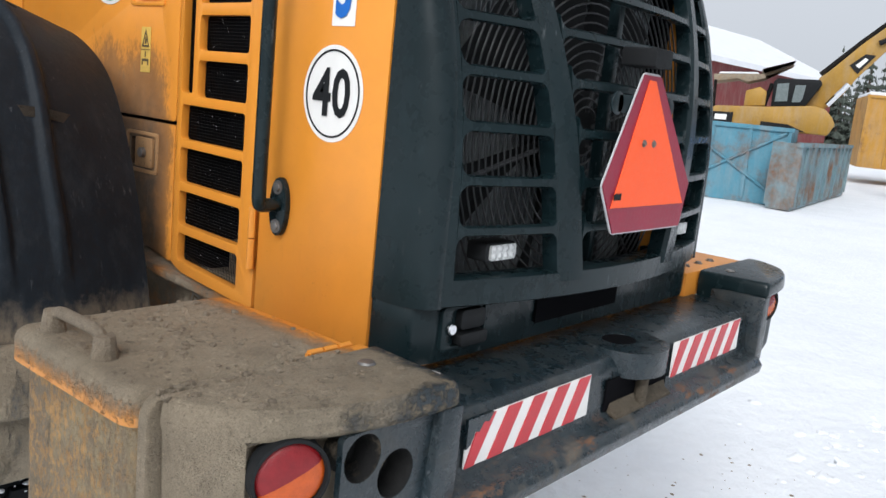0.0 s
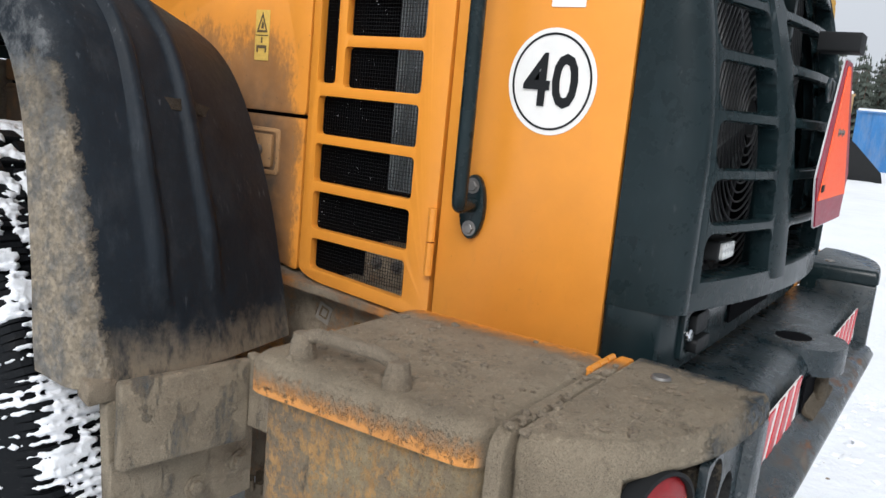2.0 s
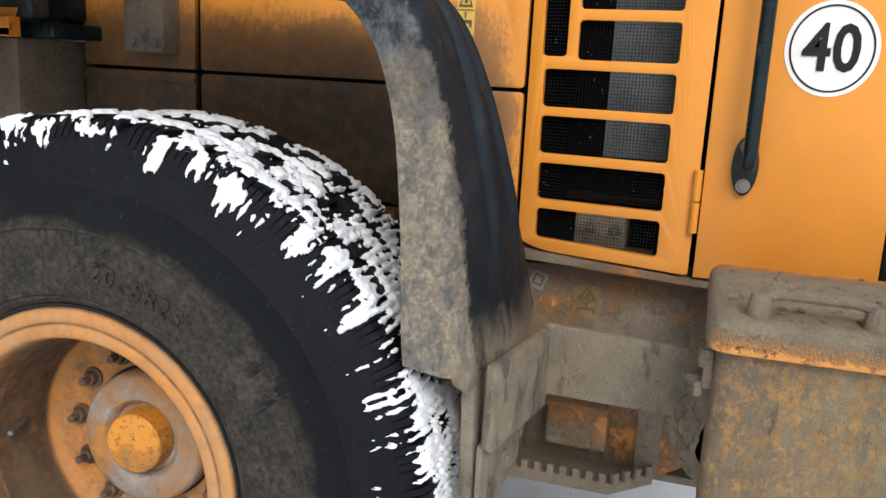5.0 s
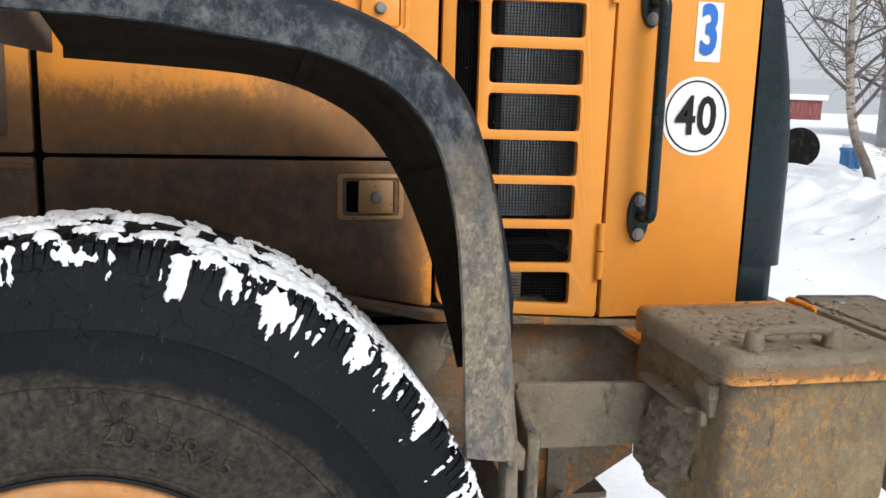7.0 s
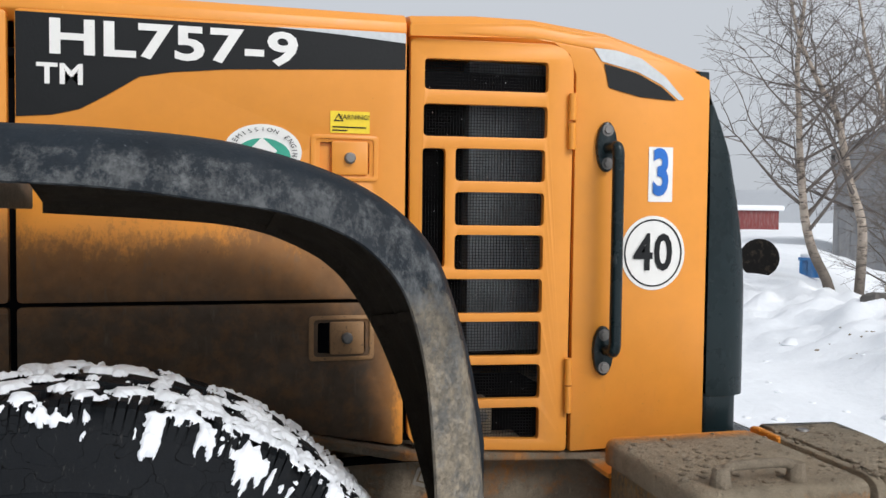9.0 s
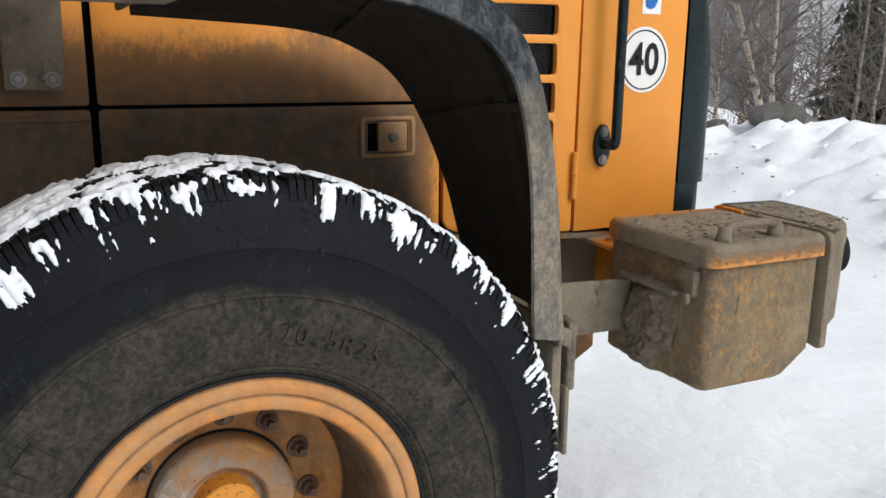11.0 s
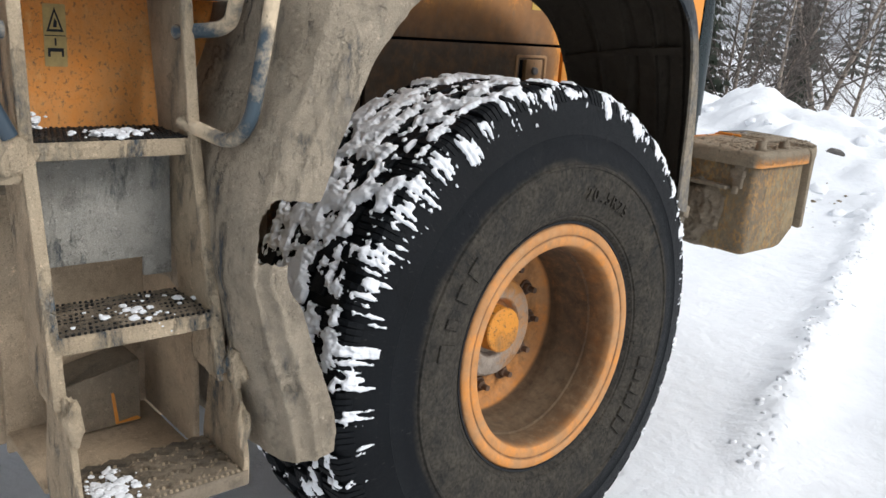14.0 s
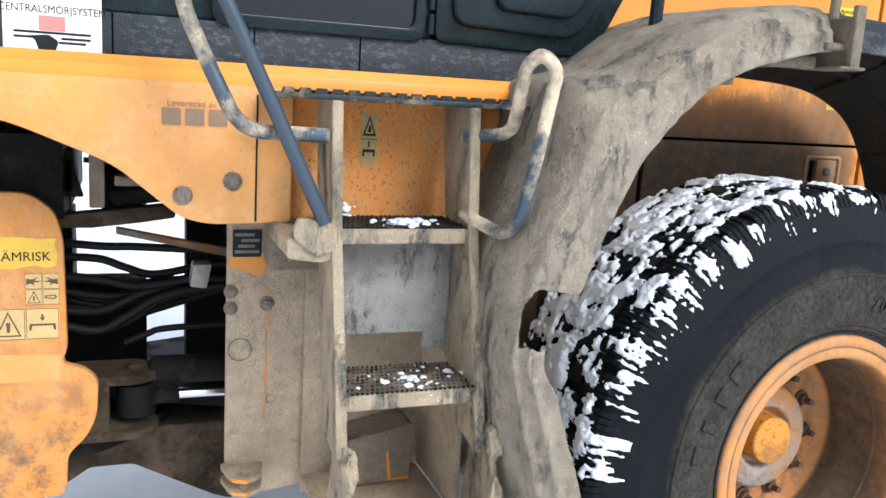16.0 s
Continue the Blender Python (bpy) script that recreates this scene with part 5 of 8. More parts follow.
g.loft([[r[0] for r, n in rings], [r[0] for r in inner]], close=False, caps=False)
rear_guard = part("rear_mudguard", g, M["guard"], loader, "black ribbed plastic mudguard with a mud-crusted edge", smooth=50)
part("guard_lining", Geo().loft(inner, close=False, caps=False), M["guard_inner"], rear_guard, "brown dirt-coated inside", smooth=50)
for frac in (0.30, 0.62):
    i = int(frac * (len(rings) - 1))
    r, n = rings[i]
    d = Vector((0, n.z, -n.y))
    g = Geo().loft([[p - n * 0.006 - d * 0.012, p - n * 0.030 - d * 0.012, p - n * 0.030 + d * 0.012, p - n * 0.006 + d * 0.012] for p in (r[1], r[20], r[40], r[60], r[85])])
    part("guard_rib", g, M["guard_inner"], rear_guard, "dirty stiffening rib inside")
for k in (20, 60, 84):
    g = Geo().loft([[r[k] + Vector((dx, 0, 0)) - n * dn for dx, dn in ((-0.006, 0.006), (0.006, 0.006), (0.006, 0.028), (-0.006, 0.028))] for r, n in rings[3:-3]])
    part("guard_rib", g, M["guard_inner"], rear_guard)
g = Geo()
i = len(rings) - 1
g.prism([(-0.79, 0.985), (-0.755, 1.0), (-0.752, 1.045), (-0.792, 1.03)], "x", -1.20, -0.84)
part("guard_foot", g, M["steel_mud"], rear_guard, bevel=0.006)

# ---- front mudguard ----
# stations down the guard: fold (y, z) where the front face turns into the flange, free edge (x, y, z) beside the tyre
stations = [(0.15, 1.897, -1.30, 0.16, 1.788), (0.26, 1.890, -1.30, 0.275, 1.765), (0.383, 1.866, -1.31, 0.40, 1.730), (0.507, 1.821, -1.32, 0.51, 1.682), (0.594, 1.763, -1.33, 0.58, 1.628),
            (0.67, 1.708, -1.335, 0.63, 1.580), (0.772, 1.684, -1.34, 0.662, 1.545), (0.826, 1.645, -1.34, 0.692, 1.505), (0.858, 1.50, -1.345, 0.74, 1.415), (0.912, 1.36, -1.35, 0.785, 1.32),
            (0.962, 1.22, -1.355, 0.822, 1.228), (0.968, 1.08, -1.365, 0.905, 1.09), (0.965, 1.0, -1.365, 0.868, 0.99), (0.945, 0.88, -1.362, 0.825, 0.87), (0.918, 0.78, -1.36, 0.788, 0.77), (0.892, 0.68, -1.355, 0.766, 0.69), (0.868, 0.60, -1.35, 0.766, 0.63)]
folds = smooth_path([(-1.19, y, z) for y, z, _, _, _ in stations], 12)
edges_f = smooth_path([(x, y, z) for _, _, x, y, z in stations], 12)
frings = []
for i, (f0, e0) in enumerate(zip(folds, edges_f)):
    down = i / (len(folds) - 1)
    ring = []
    deep = table([(0, 0.0), (0.35, -0.01), (0.45, -0.03), (0.6, -0.02), (1, 0.03)], down)
    for x in (-0.80, -0.90, -1.0, -1.06, -1.11, -1.15):
        k = (x + 1.19) / 0.39
        rib = 0.012 * math.exp(-((x + 1.03) / 0.022) ** 2)
        ring.append(Vector((x, f0.y + deep * k + rib * min(1, down * 2), f0.z + (0.012 * k + rib) * max(0, 1 - down * 2.5))))
    across = e0 - f0
    out = Vector((-1, 0.35, 0.25 * (1 - down))).normalized()
    for j in range(36):
        q = j / 35
        # convex flange with two shallow ribs along it
        bulge = 0.062 * math.sin(math.pi * q ** 0.75) + 0.010 * math.exp(-((q - 0.42) / 0.06) ** 2) + 0.008 * math.exp(-((q - 0.70) / 0.05) ** 2)
        ring.append(f0 + across * q + out * bulge * (0.75 + 0.25 * min(1, down * 2)))
    frings.append([v + Vector((0.004 * noise.noise(v * 9 + Vector((7, 0, 0))) + 0.0030 * noise.noise(v * 40), 0.004 * noise.noise(v * 8) + 0.0025 * noise.noise(v * 36 + Vector((0, 3, 0))), 0.003 * noise.noise(v * 30))) for v in ring])
g = Geo()
k = len(frings[0])
flat = [p for r in frings for p in r]


def solid(i, j):
    """Below zero where a piece is torn out of the outer edge."""
    p = frings[i][j]
    inside = ((j - 6) / 35 - 0.40 + 0.03 * noise.noise(p * 25)) / 0.10
    if p.y < 0.5 or inside <= 0:
        return 0.05
    return abs(p.z - 1.160) - 0.064 * min(1, inside) ** 0.5 + 0.012 * noise.noise(p * 30) + 0.004 * noise.noise(p * 90)


whole = [solid(i, j) for i in range(len(frings)) for j in range(k)]
vs = []
for i in range(len(frings)):
    for j in range(k):
        p, s = flat[i * k + j], whole[i * k + j]
        if s < 0:
            near = [(whole[a * k + b], flat[a * k + b]) for a in (i - 1, i, i + 1) for b in (j - 1, j, j + 1) if 0 <= a < len(frings) and 0 <= b < k]
            best, q = max(near, key=lambda t: t[0])
            if best > 0:
                p = p.lerp(q, -s / (best - s))
        vs.append(p)
back = [p + Vector((0.007, -0.004, -0.003)) for p in vs]
faces = []
for i in range(len(frings) - 1):
    for j in range(k - 1):
        c = (i * k + j, i * k + j + 1, (i + 1) * k + j + 1, (i + 1) * k + j)
        if sum(whole[q] > 0 for q in c) > 1:
            faces.append(c)
n0 = len(vs)
counts = {}
for f in faces:
    for a, b in zip(f, f[1:] + f[:1]):
        counts[frozenset((a, b))] = counts.get(frozenset((a, b)), 0) + 1
walls = [(a, b, b + n0, a + n0) for a, b in [tuple(e) for e, c in counts.items() if c == 1]]
g.add(vs + back, faces + [tuple(i + n0 for i in f)[::-1] for f in faces] + walls)
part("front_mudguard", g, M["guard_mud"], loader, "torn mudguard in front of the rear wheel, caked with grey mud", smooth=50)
g = Geo()
g.box(-1.325, -0.70, 0.118, 0.132, 1.752, 1.865).box(-1.332, -1.20, 0.085, 0.165, 1.742, 1.75).box(-1.334, -1.318, 0.108, 0.138, 1.744, 1.892)
g.tube([(-1.30, 0.08, 1.795), (-1.30, 0.19, 1.795)], 0.010, 8)
g.box(-1.25, -1.21, 0.16, 0.43, 1.742, 1.772).box(-1.25, -1.20, 0.40, 0.47, 1.69, 1.745)
part("guard_joint", g, M["steel_mud"], loader, "muddy bracket joining the two mudguards", bevel=0.004)
part("guard_rail_post", Geo().tube([(-1.29, 0.165, 1.86), (-1.29, 0.155, 2.45)], 0.012, 10), M["steel_mud"], loader, "thin grey post above the joint")
part("hood_rail", Geo().tube([(-1.0, 0.47, 1.74), (-1.0, 0.45, 2.45)], 0.017, 10), M["charcoal"], loader, "charcoal upright rail")
g = Geo()
g.prism([(0.24, 1.80), (0.37, 1.80), (0.37, 1.575), (0.245, 1.575)], "x", -0.66, -0.59)
br = part("hood_bracket", g, M["steel_mud"], loader, "bolted steel bracket under dust", bevel=0.006)
for y in (0.27, 0.34):
    part("bracket_bolt", Geo().bolt((-0.66, y, 1.60), (-1, 0, 0), 0.012, 0.01), M["bolt"], br)

# ---- wheel ----
TREAD = 54


def wheel(at, turn):
    put = lambda r, a, u: (-u, r * math.cos(a), r * math.sin(a))
    g = Geo()
    g.turned([(0.340, 0.17), (0.352, 0.20), (0.364, 0.224), (0.364, 0.238), (0.358, 0.2455), (0.346, 0.248), (0.333, 0.2445), (0.3305, 0.2415), (0.328, 0.2435), (0.306, 0.2435), (0.299, 0.238), (0.294, 0.215), (0.291, 0.155), (0.286, 0.150), (0.285, 0.118), (0.281, 0.112), (0.280, 0.075), (0.276, 0.070), (0.275, 0.03), (0.272, -0.002), (0.258, -0.018), (0.238, -0.028), (0.15, -0.028), (0.0001, -0.028)], 72, put)
    g.turned([(0.340, 0.17), (0.34, -0.2), (0.36, -0.23), (0.30, -0.23), (0.29, -0.08), (0.238, -0.05), (0.0001, -0.05)], 48, put)
    rim = part("wheel_rim", g, M["rim"], loader, "orange steel wheel with a deep, darker brown dish", smooth=40)
    rim.matrix_basis = pose(*at, 0, *turn)
    g = Geo()
    g.turned([(0.345, 0.17), (0.352, 0.205), (0.368, 0.234), (0.384, 0.250), (0.390, 0.250), (0.393, 0.255), (0.40, 0.257), (0.425, 0.266), (0.47, 0.272), (0.50, 0.273), (0.525, 0.271), (0.528, 0.275), (0.534, 0.275), (0.537, 0.269), (0.575, 0.264), (0.61, 0.256), (0.614, 0.258), (0.619, 0.256), (0.66, 0.244), (0.695, 0.232), (0.718, 0.219), (0.730, 0.200), (0.732, 0.16), (0.728, 0.0), (0.724, -0.16), (0.722, -0.195), (0.695, -0.227), (0.60, -0.258), (0.50, -0.27), (0.42, -0.262), (0.345, -0.2)], 120, put)
    tyre = part("tyre", g, M["rubber"], rim, "black radial tyre with a dusty inner sidewall ring", smooth=40)
    # tread: shoulder lugs that run down the wall, two rows of inner blocks
    g = Geo()
    rng = random.Random(11)
    N = TREAD
    step = 2 * math.pi / N
    for i in range(N):
        a = step * i
        for s in (1, -1):
            b = a + (step / 2 if s < 0 else 0)
            deep = 0.690 + 0.010 * (i % 2)
            # each shoulder lug is cut by fine sipes into three fins
            for c in (-0.285, -0.095, 0.095, 0.285):
                w = step * 0.076
                up = rng.uniform(-0.003, 0.002)
                lug = [(deep, 0.2315, w * 0.8), (0.718, 0.2235, w), (0.737 + up, 0.211, w), (0.745 + up, 0.193, w), (0.746 + up, 0.128, w), (0.715, 0.124, w)]
                if s < 0 and c != 0.095:
                    continue
                if s < 0:
                    w, lug = w * 4, [(r, u, q * 4) for r, u, q in lug]
                g.loft([[put(r, b + c * step + k * q + 0.02 * s, s * u) for k in (-1, 1)] + [put(r - 0.03, b + c * step + k * q + 0.02 * s, s * (u - 0.02)) for k in (1, -1)] for r, u, q in lug])
        for u, off in ((0.070, 0.25), (0.0, 0.75), (-0.070, 0.25)):
            c = a + off * step
            w = step * 0.35
            h = 0.745 + rng.uniform(-0.003, 0.002)
            skew = 0.016
            base = [(-w, -0.029), (w, -0.029 + skew), (w, 0.029 + skew), (-w, 0.029)]
            g.loft([[put(r, c + p * k, u + q * k) for p, q in base] for r, k in ((0.715, 1.05), (h - 0.004, 1.0), (h, 0.93))])
    tagged(part("tread_block", g, M["rubber"], tyre, "chunky winter tread", smooth=0), kind="stuff")
    return rim, tyre, put


def rim_paint():
    a = Mat("orange_rim_dirty", (0.66, 0.24, 0.030), 0.5, 0, 0.15, 5)
    x, y, z = a.axis(0), a.axis(1), a.axis(2)
    r = a.math("SQRT", a.add(a.mul(y, y), a.mul(z, z)))
    a.layer(a.patch(0.30, 12, 0.10, 10, None, 0.72), (0.32, 0.165, 0.065), 0.85)
    a.layer(a.mul(a.patch(0.60, 11, 0.09, 12, None, 0.78), 0.62), (0.34, 0.20, 0.10), 0.9)
    # darker brown inside the dish, a little lighter in its lower part
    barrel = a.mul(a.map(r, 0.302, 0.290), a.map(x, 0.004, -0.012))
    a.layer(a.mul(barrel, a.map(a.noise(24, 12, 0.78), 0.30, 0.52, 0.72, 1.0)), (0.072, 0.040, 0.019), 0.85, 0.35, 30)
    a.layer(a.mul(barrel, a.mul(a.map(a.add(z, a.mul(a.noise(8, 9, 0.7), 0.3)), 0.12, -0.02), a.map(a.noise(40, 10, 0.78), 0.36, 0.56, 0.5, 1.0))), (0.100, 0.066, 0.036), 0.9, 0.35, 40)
    face = a.mul(a.map(r, 0.27, 0.25), a.map(x, -0.012, 0.004))
    a.layer(a.mul(face, a.map(a.noise(26, 12, 0.78), 0.42, 0.62, 0.0, 0.85)), (0.24, 0.115, 0.042), 0.85, 0.3)
    # darker brown in the grooves of the rim flange
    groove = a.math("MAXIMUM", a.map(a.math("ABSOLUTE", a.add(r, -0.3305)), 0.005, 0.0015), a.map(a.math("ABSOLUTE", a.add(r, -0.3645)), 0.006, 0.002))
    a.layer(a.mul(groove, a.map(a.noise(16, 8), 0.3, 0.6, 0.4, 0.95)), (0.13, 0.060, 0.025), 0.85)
    rimmed = a.map(r, 0.288, 0.298)
    a.layer(a.mul(rimmed, a.mul(a.patch(0.42, 10, 0.08, 12, None, 0.78), 0.45)), (0.34, 0.225, 0.125), 0.9, 0.3, 40)
    a.layer(a.mul(rimmed, a.patch(0.20, 17, 0.04, 11, None, 0.78)), (0.16, 0.105, 0.065), 0.85, 0.3, 40)
    a.layer(a.patch(0.15, 30, 0.05, 8, None, 0.72), (0.12, 0.065, 0.035), 0.85)
    a.layer(a.patch(0.08, 80, 0.05, 5), (0.07, 0.045, 0.03), 0.85)
    a.bump(a.noise(90, 5), 0.25, 0.003)
    return a.done()


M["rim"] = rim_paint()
M["orange_scratch"] = painted("orange_paint_scraped", (0.74, 0.26, 0.03), rough=0.55, var=0.08, specks=0.6, scratches=0.9, mud=0.40, dust=(0.42, 0.25, 0.11), soft=0.25)
M["skirt"] = painted("orange_skirt_dusty", (0.80, 0.32, 0.05), rough=0.45, mud=0.42, specks=0.25, dust=(0.52, 0.31, 0.15), soft=0.28)


def frame_smear(a):
    """Grey-brown smears, thicker towards the foot of the plate."""
    low = a.map(a.add(a.axis(2), a.mul(a.noise(5, 7), 0.35)), 1.12, 0.72)
    return a.mul(a.add(a.mul(low, 0.75), 0.18), a.map(a.noise(11, 11, 0.74), 0.46, 0.60))


M["front_orange"] = painted("orange_front_frame_dusty", (0.74, 0.27, 0.035), rough=0.52, mud=0.44, specks=0.4, dust=(0.48, 0.27, 0.115), soft=0.2, film=frame_smear)
M["faded"] = plain("faded_grey_print", (0.25, 0.16, 0.10), 0.7)


def textured():
    a = Mat("black_textured_coating", (0.016, 0.020, 0.025), 0.55, 0, 0.3, 8)
    a.layer(a.mul(a.patch(0.40, 70, 0.05, 8, (1, 0.5, 1), 0.75), a.patch(0.6, 5, 0.12)), (0.085, 0.095, 0.105), 0.7)
    a.layer(a.patch(0.10, 25, 0.05, 9), (0.16, 0.15, 0.13), 0.9)
    a.bump(a.noise(150, 5), 0.8, 0.004)
    return a.done()


M["textured"] = textured()
M["rail"] = painted("blue_grey_rail_paint", (0.035, 0.055, 0.075), rough=0.35, var=0.1, mud=0.16, dust=DUST)
M["rail_mud"] = painted("blue_grey_rail_caked", (0.045, 0.07, 0.09), rough=0.4, var=0.1, mud=0.52, dust=DUST)
M["pale_red"] = plain("faded_red_print", (0.62, 0.22, 0.20), 0.5)
M["nut"] = plain("rusty_wheel_nut", (0.15, 0.095, 0.065), 0.6, 0.4, 0.4)
M["frame_dark"] = caked("greasy_dark_steel", (0.010, 0.009, 0.008), 0.35, dark=0.3, tone=(0.050, 0.040, 0.030), spec=0.12)
M["clevis"] = caked("brown_greasy_steel", (0.035, 0.022, 0.014), 0.55, dark=0.2, tone=(0.13, 0.095, 0.062), spec=0.15)
M["hose"] = plain("black_hose", (0.010, 0.010, 0.010), 0.55, spec=0.18)
M["silver_dirty"] = plain("dirty_bare_steel", (0.28, 0.26, 0.22), 0.5, 0.4, 0.3)
M["hub"] = painted("hub_worn_paint", (0.55, 0.25, 0.07), rough=0.55, var=0.25, mud=0.52, specks=0.45, dust=(0.34, 0.285, 0.235))
M["cap"] = painted("hub_cap_orange", (0.68, 0.27, 0.03), rough=0.5, specks=0.6, mud=0.36, dust=(0.26, 0.15, 0.07))
WHEEL_AT, WHEEL_TURN = (-1.072, 0.013, 0.70), (2.0, 2.4)
rim, tyre, put = wheel(WHEEL_AT, WHEEL_TURN)
far_rim, far_tyre, _ = wheel((1.065, 0.0, 0.70), (2.0, 180))
g = Geo().turned([(0.158, -0.028), (0.158, 0.010), (0.152, 0.020), (0.145, 0.024), (0.097, 0.028), (0.090, 0.022), (0.084, 0.0), (0.070, 0.0)], 48, put)
hub = part("wheel_hub", g, M["hub"], rim, "worn hub cover with flaking paint", smooth=35)
part("hub_seam", Geo().turned([(0.164, -0.0275), (0.164, -0.0245), (0.155, -0.0245)], 48, put), M["ink"], rim, smooth=0)
part("bead_gap", Geo().turned([(0.3635, 0.230), (0.3655, 0.2405), (0.3715, 0.2415), (0.3740, 0.234)], 72, put), M["ink"], rim, "dark gap between rim and tyre", smooth=0)
g = Geo().turned([(0.072, -0.015), (0.070, 0.052), (0.066, 0.056), (0.0001, 0.057)], 36, put)
part("hub_cap", g, M["cap"], rim, "orange hub cap", smooth=35)
for i in range(12):
    a = radians(154 + i * 30)
    c = Vector(put(0.198, a, -0.028))
    g = Geo()
    g.bolt(c, (-1, 0, 0), 0.0175, 0.024)
    g.tube([c + Vector((-0.02, 0, 0)), c + Vector((-0.046, 0, 0))], 0.0095, 10)
    part("wheel_nut", g, M["nut"], rim, smooth=30)
g = Geo().tube([put(0.284, radians(5), 0.05), put(0.270, radians(5), 0.09), put(0.262, radians(5), 0.13), put(0.250, radians(5), 0.15)], 0.006, 8)
part("valve_stem", g, M["bolt"], rim, "bent tyre valve")
# raised marks on the sidewall
g = Geo()
for n, ch in enumerate("20.5R25"):
    th = radians(99.5 + n * 4.0)
    lettering(g, ch, 0.05, lambda u, v, w: put(0.455 + v, th + u / 0.455, 0.2705 + w), 1.0, 0.005)
part("size_marking", g, M["rubber"], tyre, "raised tyre size 20.5R25")
# maker's marks become plain raised bars
for th, w in [(12, 2.6), (21, 1.4), (31, 2.4), (39.5, 2.8)] + [(197 + i * 5.6, 2.0) for i in range(6)]:
    g = Geo()
    r0, r1 = 0.432, 0.49
    prof = [(r0, 0.262), (r0 + 0.002, 0.2745), (r1 - 0.002, 0.2785), (r1, 0.262)]
    g.loft([[put(r, radians(th + k * w), u) for r, u in prof] for k in (-1, -0.33, 0.33, 1)])
    part("maker_mark", g, M["rubber"], tyre, smooth=0)


# ---- snow packed on the tread ----
def tyre_snow():
    g = Geo()
    NA, NU = 1150, 124
    # the outline across the tread, by length along it: outer wall, shoulder, tread, inner shoulder
    outline = [(0.252, 0.655), (0.240, 0.686), (0.2285, 0.717), (0.212, 0.738), (0.193, 0.746), (0.0, 0.748), (-0.193, 0.746)]
    run = [0.0]
    for (u0, r0), (u1, r1) in zip(outline, outline[1:]):
        run.append(run[-1] + math.hypot(u1 - u0, r1 - r0))
    us = [run[-1] * j / (NU - 1) for j in range(NU)]
    angles = [lerp(radians(-50), radians(222), i / (NA - 1)) for i in range(NA)]
    wide = list(zip(run, [u for u, r in outline]))
    high = list(zip(run, [r for u, r in outline]))

    keep, vs, faces = [], [], []
    for i, a in enumerate(angles):
        # towards the rear and the ground the snow sits in the narrow cross grooves only
        rear = max(0, min(1, (a - radians(112)) / radians(38)))
        low = max(0, -math.sin(a) + 0.1)
        fore = max(0, min(1, (radians(92) - a) / radians(35))) * max(0, 1 - 1.8 * low)
        lug = math.cos(TREAD * (a - 0.02))
        fin = math.cos(4.2 * TREAD * (a - 0.02) + 1.5 * noise.noise(Vector((a * 9, 1, 4))))
        reach = 0.5 + 0.9 * noise.noise(Vector((a * 13, 0, 7))) + 0.5 * noise.noise(Vector((a * 37, 3, 7)))
        for j, s in enumerate(us):
            q = Vector((a * 0.75, 0.35, s))
            blob = 0.50 * noise.noise(q * 7) + 0.95 * noise.noise(q * 16) + 0.60 * noise.noise(q * 34) + 0.34 * noise.noise(q * 95)
            blob += rear * (0.45 * noise.noise(q * 60) + 0.35 * noise.noise(q * 120))
            row = math.cos(2 * math.pi * (s - 0.142) / 0.088 + 1.3 * noise.noise(q * 5))
            cross = math.cos(TREAD * a + s * 30 + 2.0 * noise.noise(q * 6))
            cover = 0.10 + 0.20 * fore + 0.14 * row + 0.12 * cross + 0.14 * rear - 1.0 * low + fin * (0.04 + 0.34 * rear)
            cover += 0.10 * math.exp(-((s - 0.140) / 0.022) ** 2) - 0.10 * math.exp(-((s - 0.105) / 0.018) ** 2)
            # the faces of some blocks stay bare, in clusters
            bare = max(0, noise.noise(Vector((a * 7.5, s * 30, 5))) + 0.10 * row)
            cover -= (2.6 - 1.3 * fore - 1.6 * rear) * bare * (0.55 + 0.9 * noise.noise(q * 60))
            if s < 0.112:
                # the shoulder: snow hangs down between the lugs, and in fingers down their sipes
                f = (0.112 - s) / 0.112
                cover += f * (-0.75 * lug - 2.0 + 0.55 * fore + 1.4 * reach + (0.55 - 0.25 * rear) * fin) - 1.5 * max(0, f - 0.60)
                blob += min(1, f * 2.5) * (0.75 * noise.noise(Vector((a * 46, s * 24, 9))) + 0.75 * noise.noise(Vector((a * 110, s * 90, 2))))
            keep.append(blob + cover)
    for i, a in enumerate(angles):
        for j, u in enumerate(us):
            k = keep[i * NU + j]
            aa, uu = a, u
            if k > 0:
                h = 0.0135 * min(1, k / 0.6) ** 0.7 - 0.006
            else:
                # a border vertex slides to where the snow ends
                best, bi, bj = 0, 0, 0
                for di, dj in ((1, 0), (-1, 0), (0, 1), (0, -1), (1, 1), (1, -1), (-1, 1), (-1, -1)):
                    if 0 <= i + di < NA and 0 <= j + dj < NU and keep[(i + di) * NU + j + dj] > best:
                        best, bi, bj = keep[(i + di) * NU + j + dj], di, dj
                if best > 0:
                    s = -k / (best - k)
                    aa, uu = lerp(a, angles[i + bi], s), lerp(u, us[j + bj], s)
                h = -0.007
            h *= 1.0 if u > 0.11 else 0.55
            vs.append(put(table(high, uu) + h, aa, table(wide, uu) + (h * 0.6 if u < 0.10 else 0)))
    for i in range(NA - 1):
        for j in range(NU - 1):
            p = i * NU + j
            if (keep[p] > 0) + (keep[p + NU] > 0) + (keep[p + 1] > 0) + (keep[p + NU + 1] > 0) > 1:
                faces.append((p, p + NU, p + NU + 1, p + 1))
    used = sorted({k for f in faces for k in f})
    new_i = {k: n for n, k in enumerate(used)}
    m = rim.matrix_basis
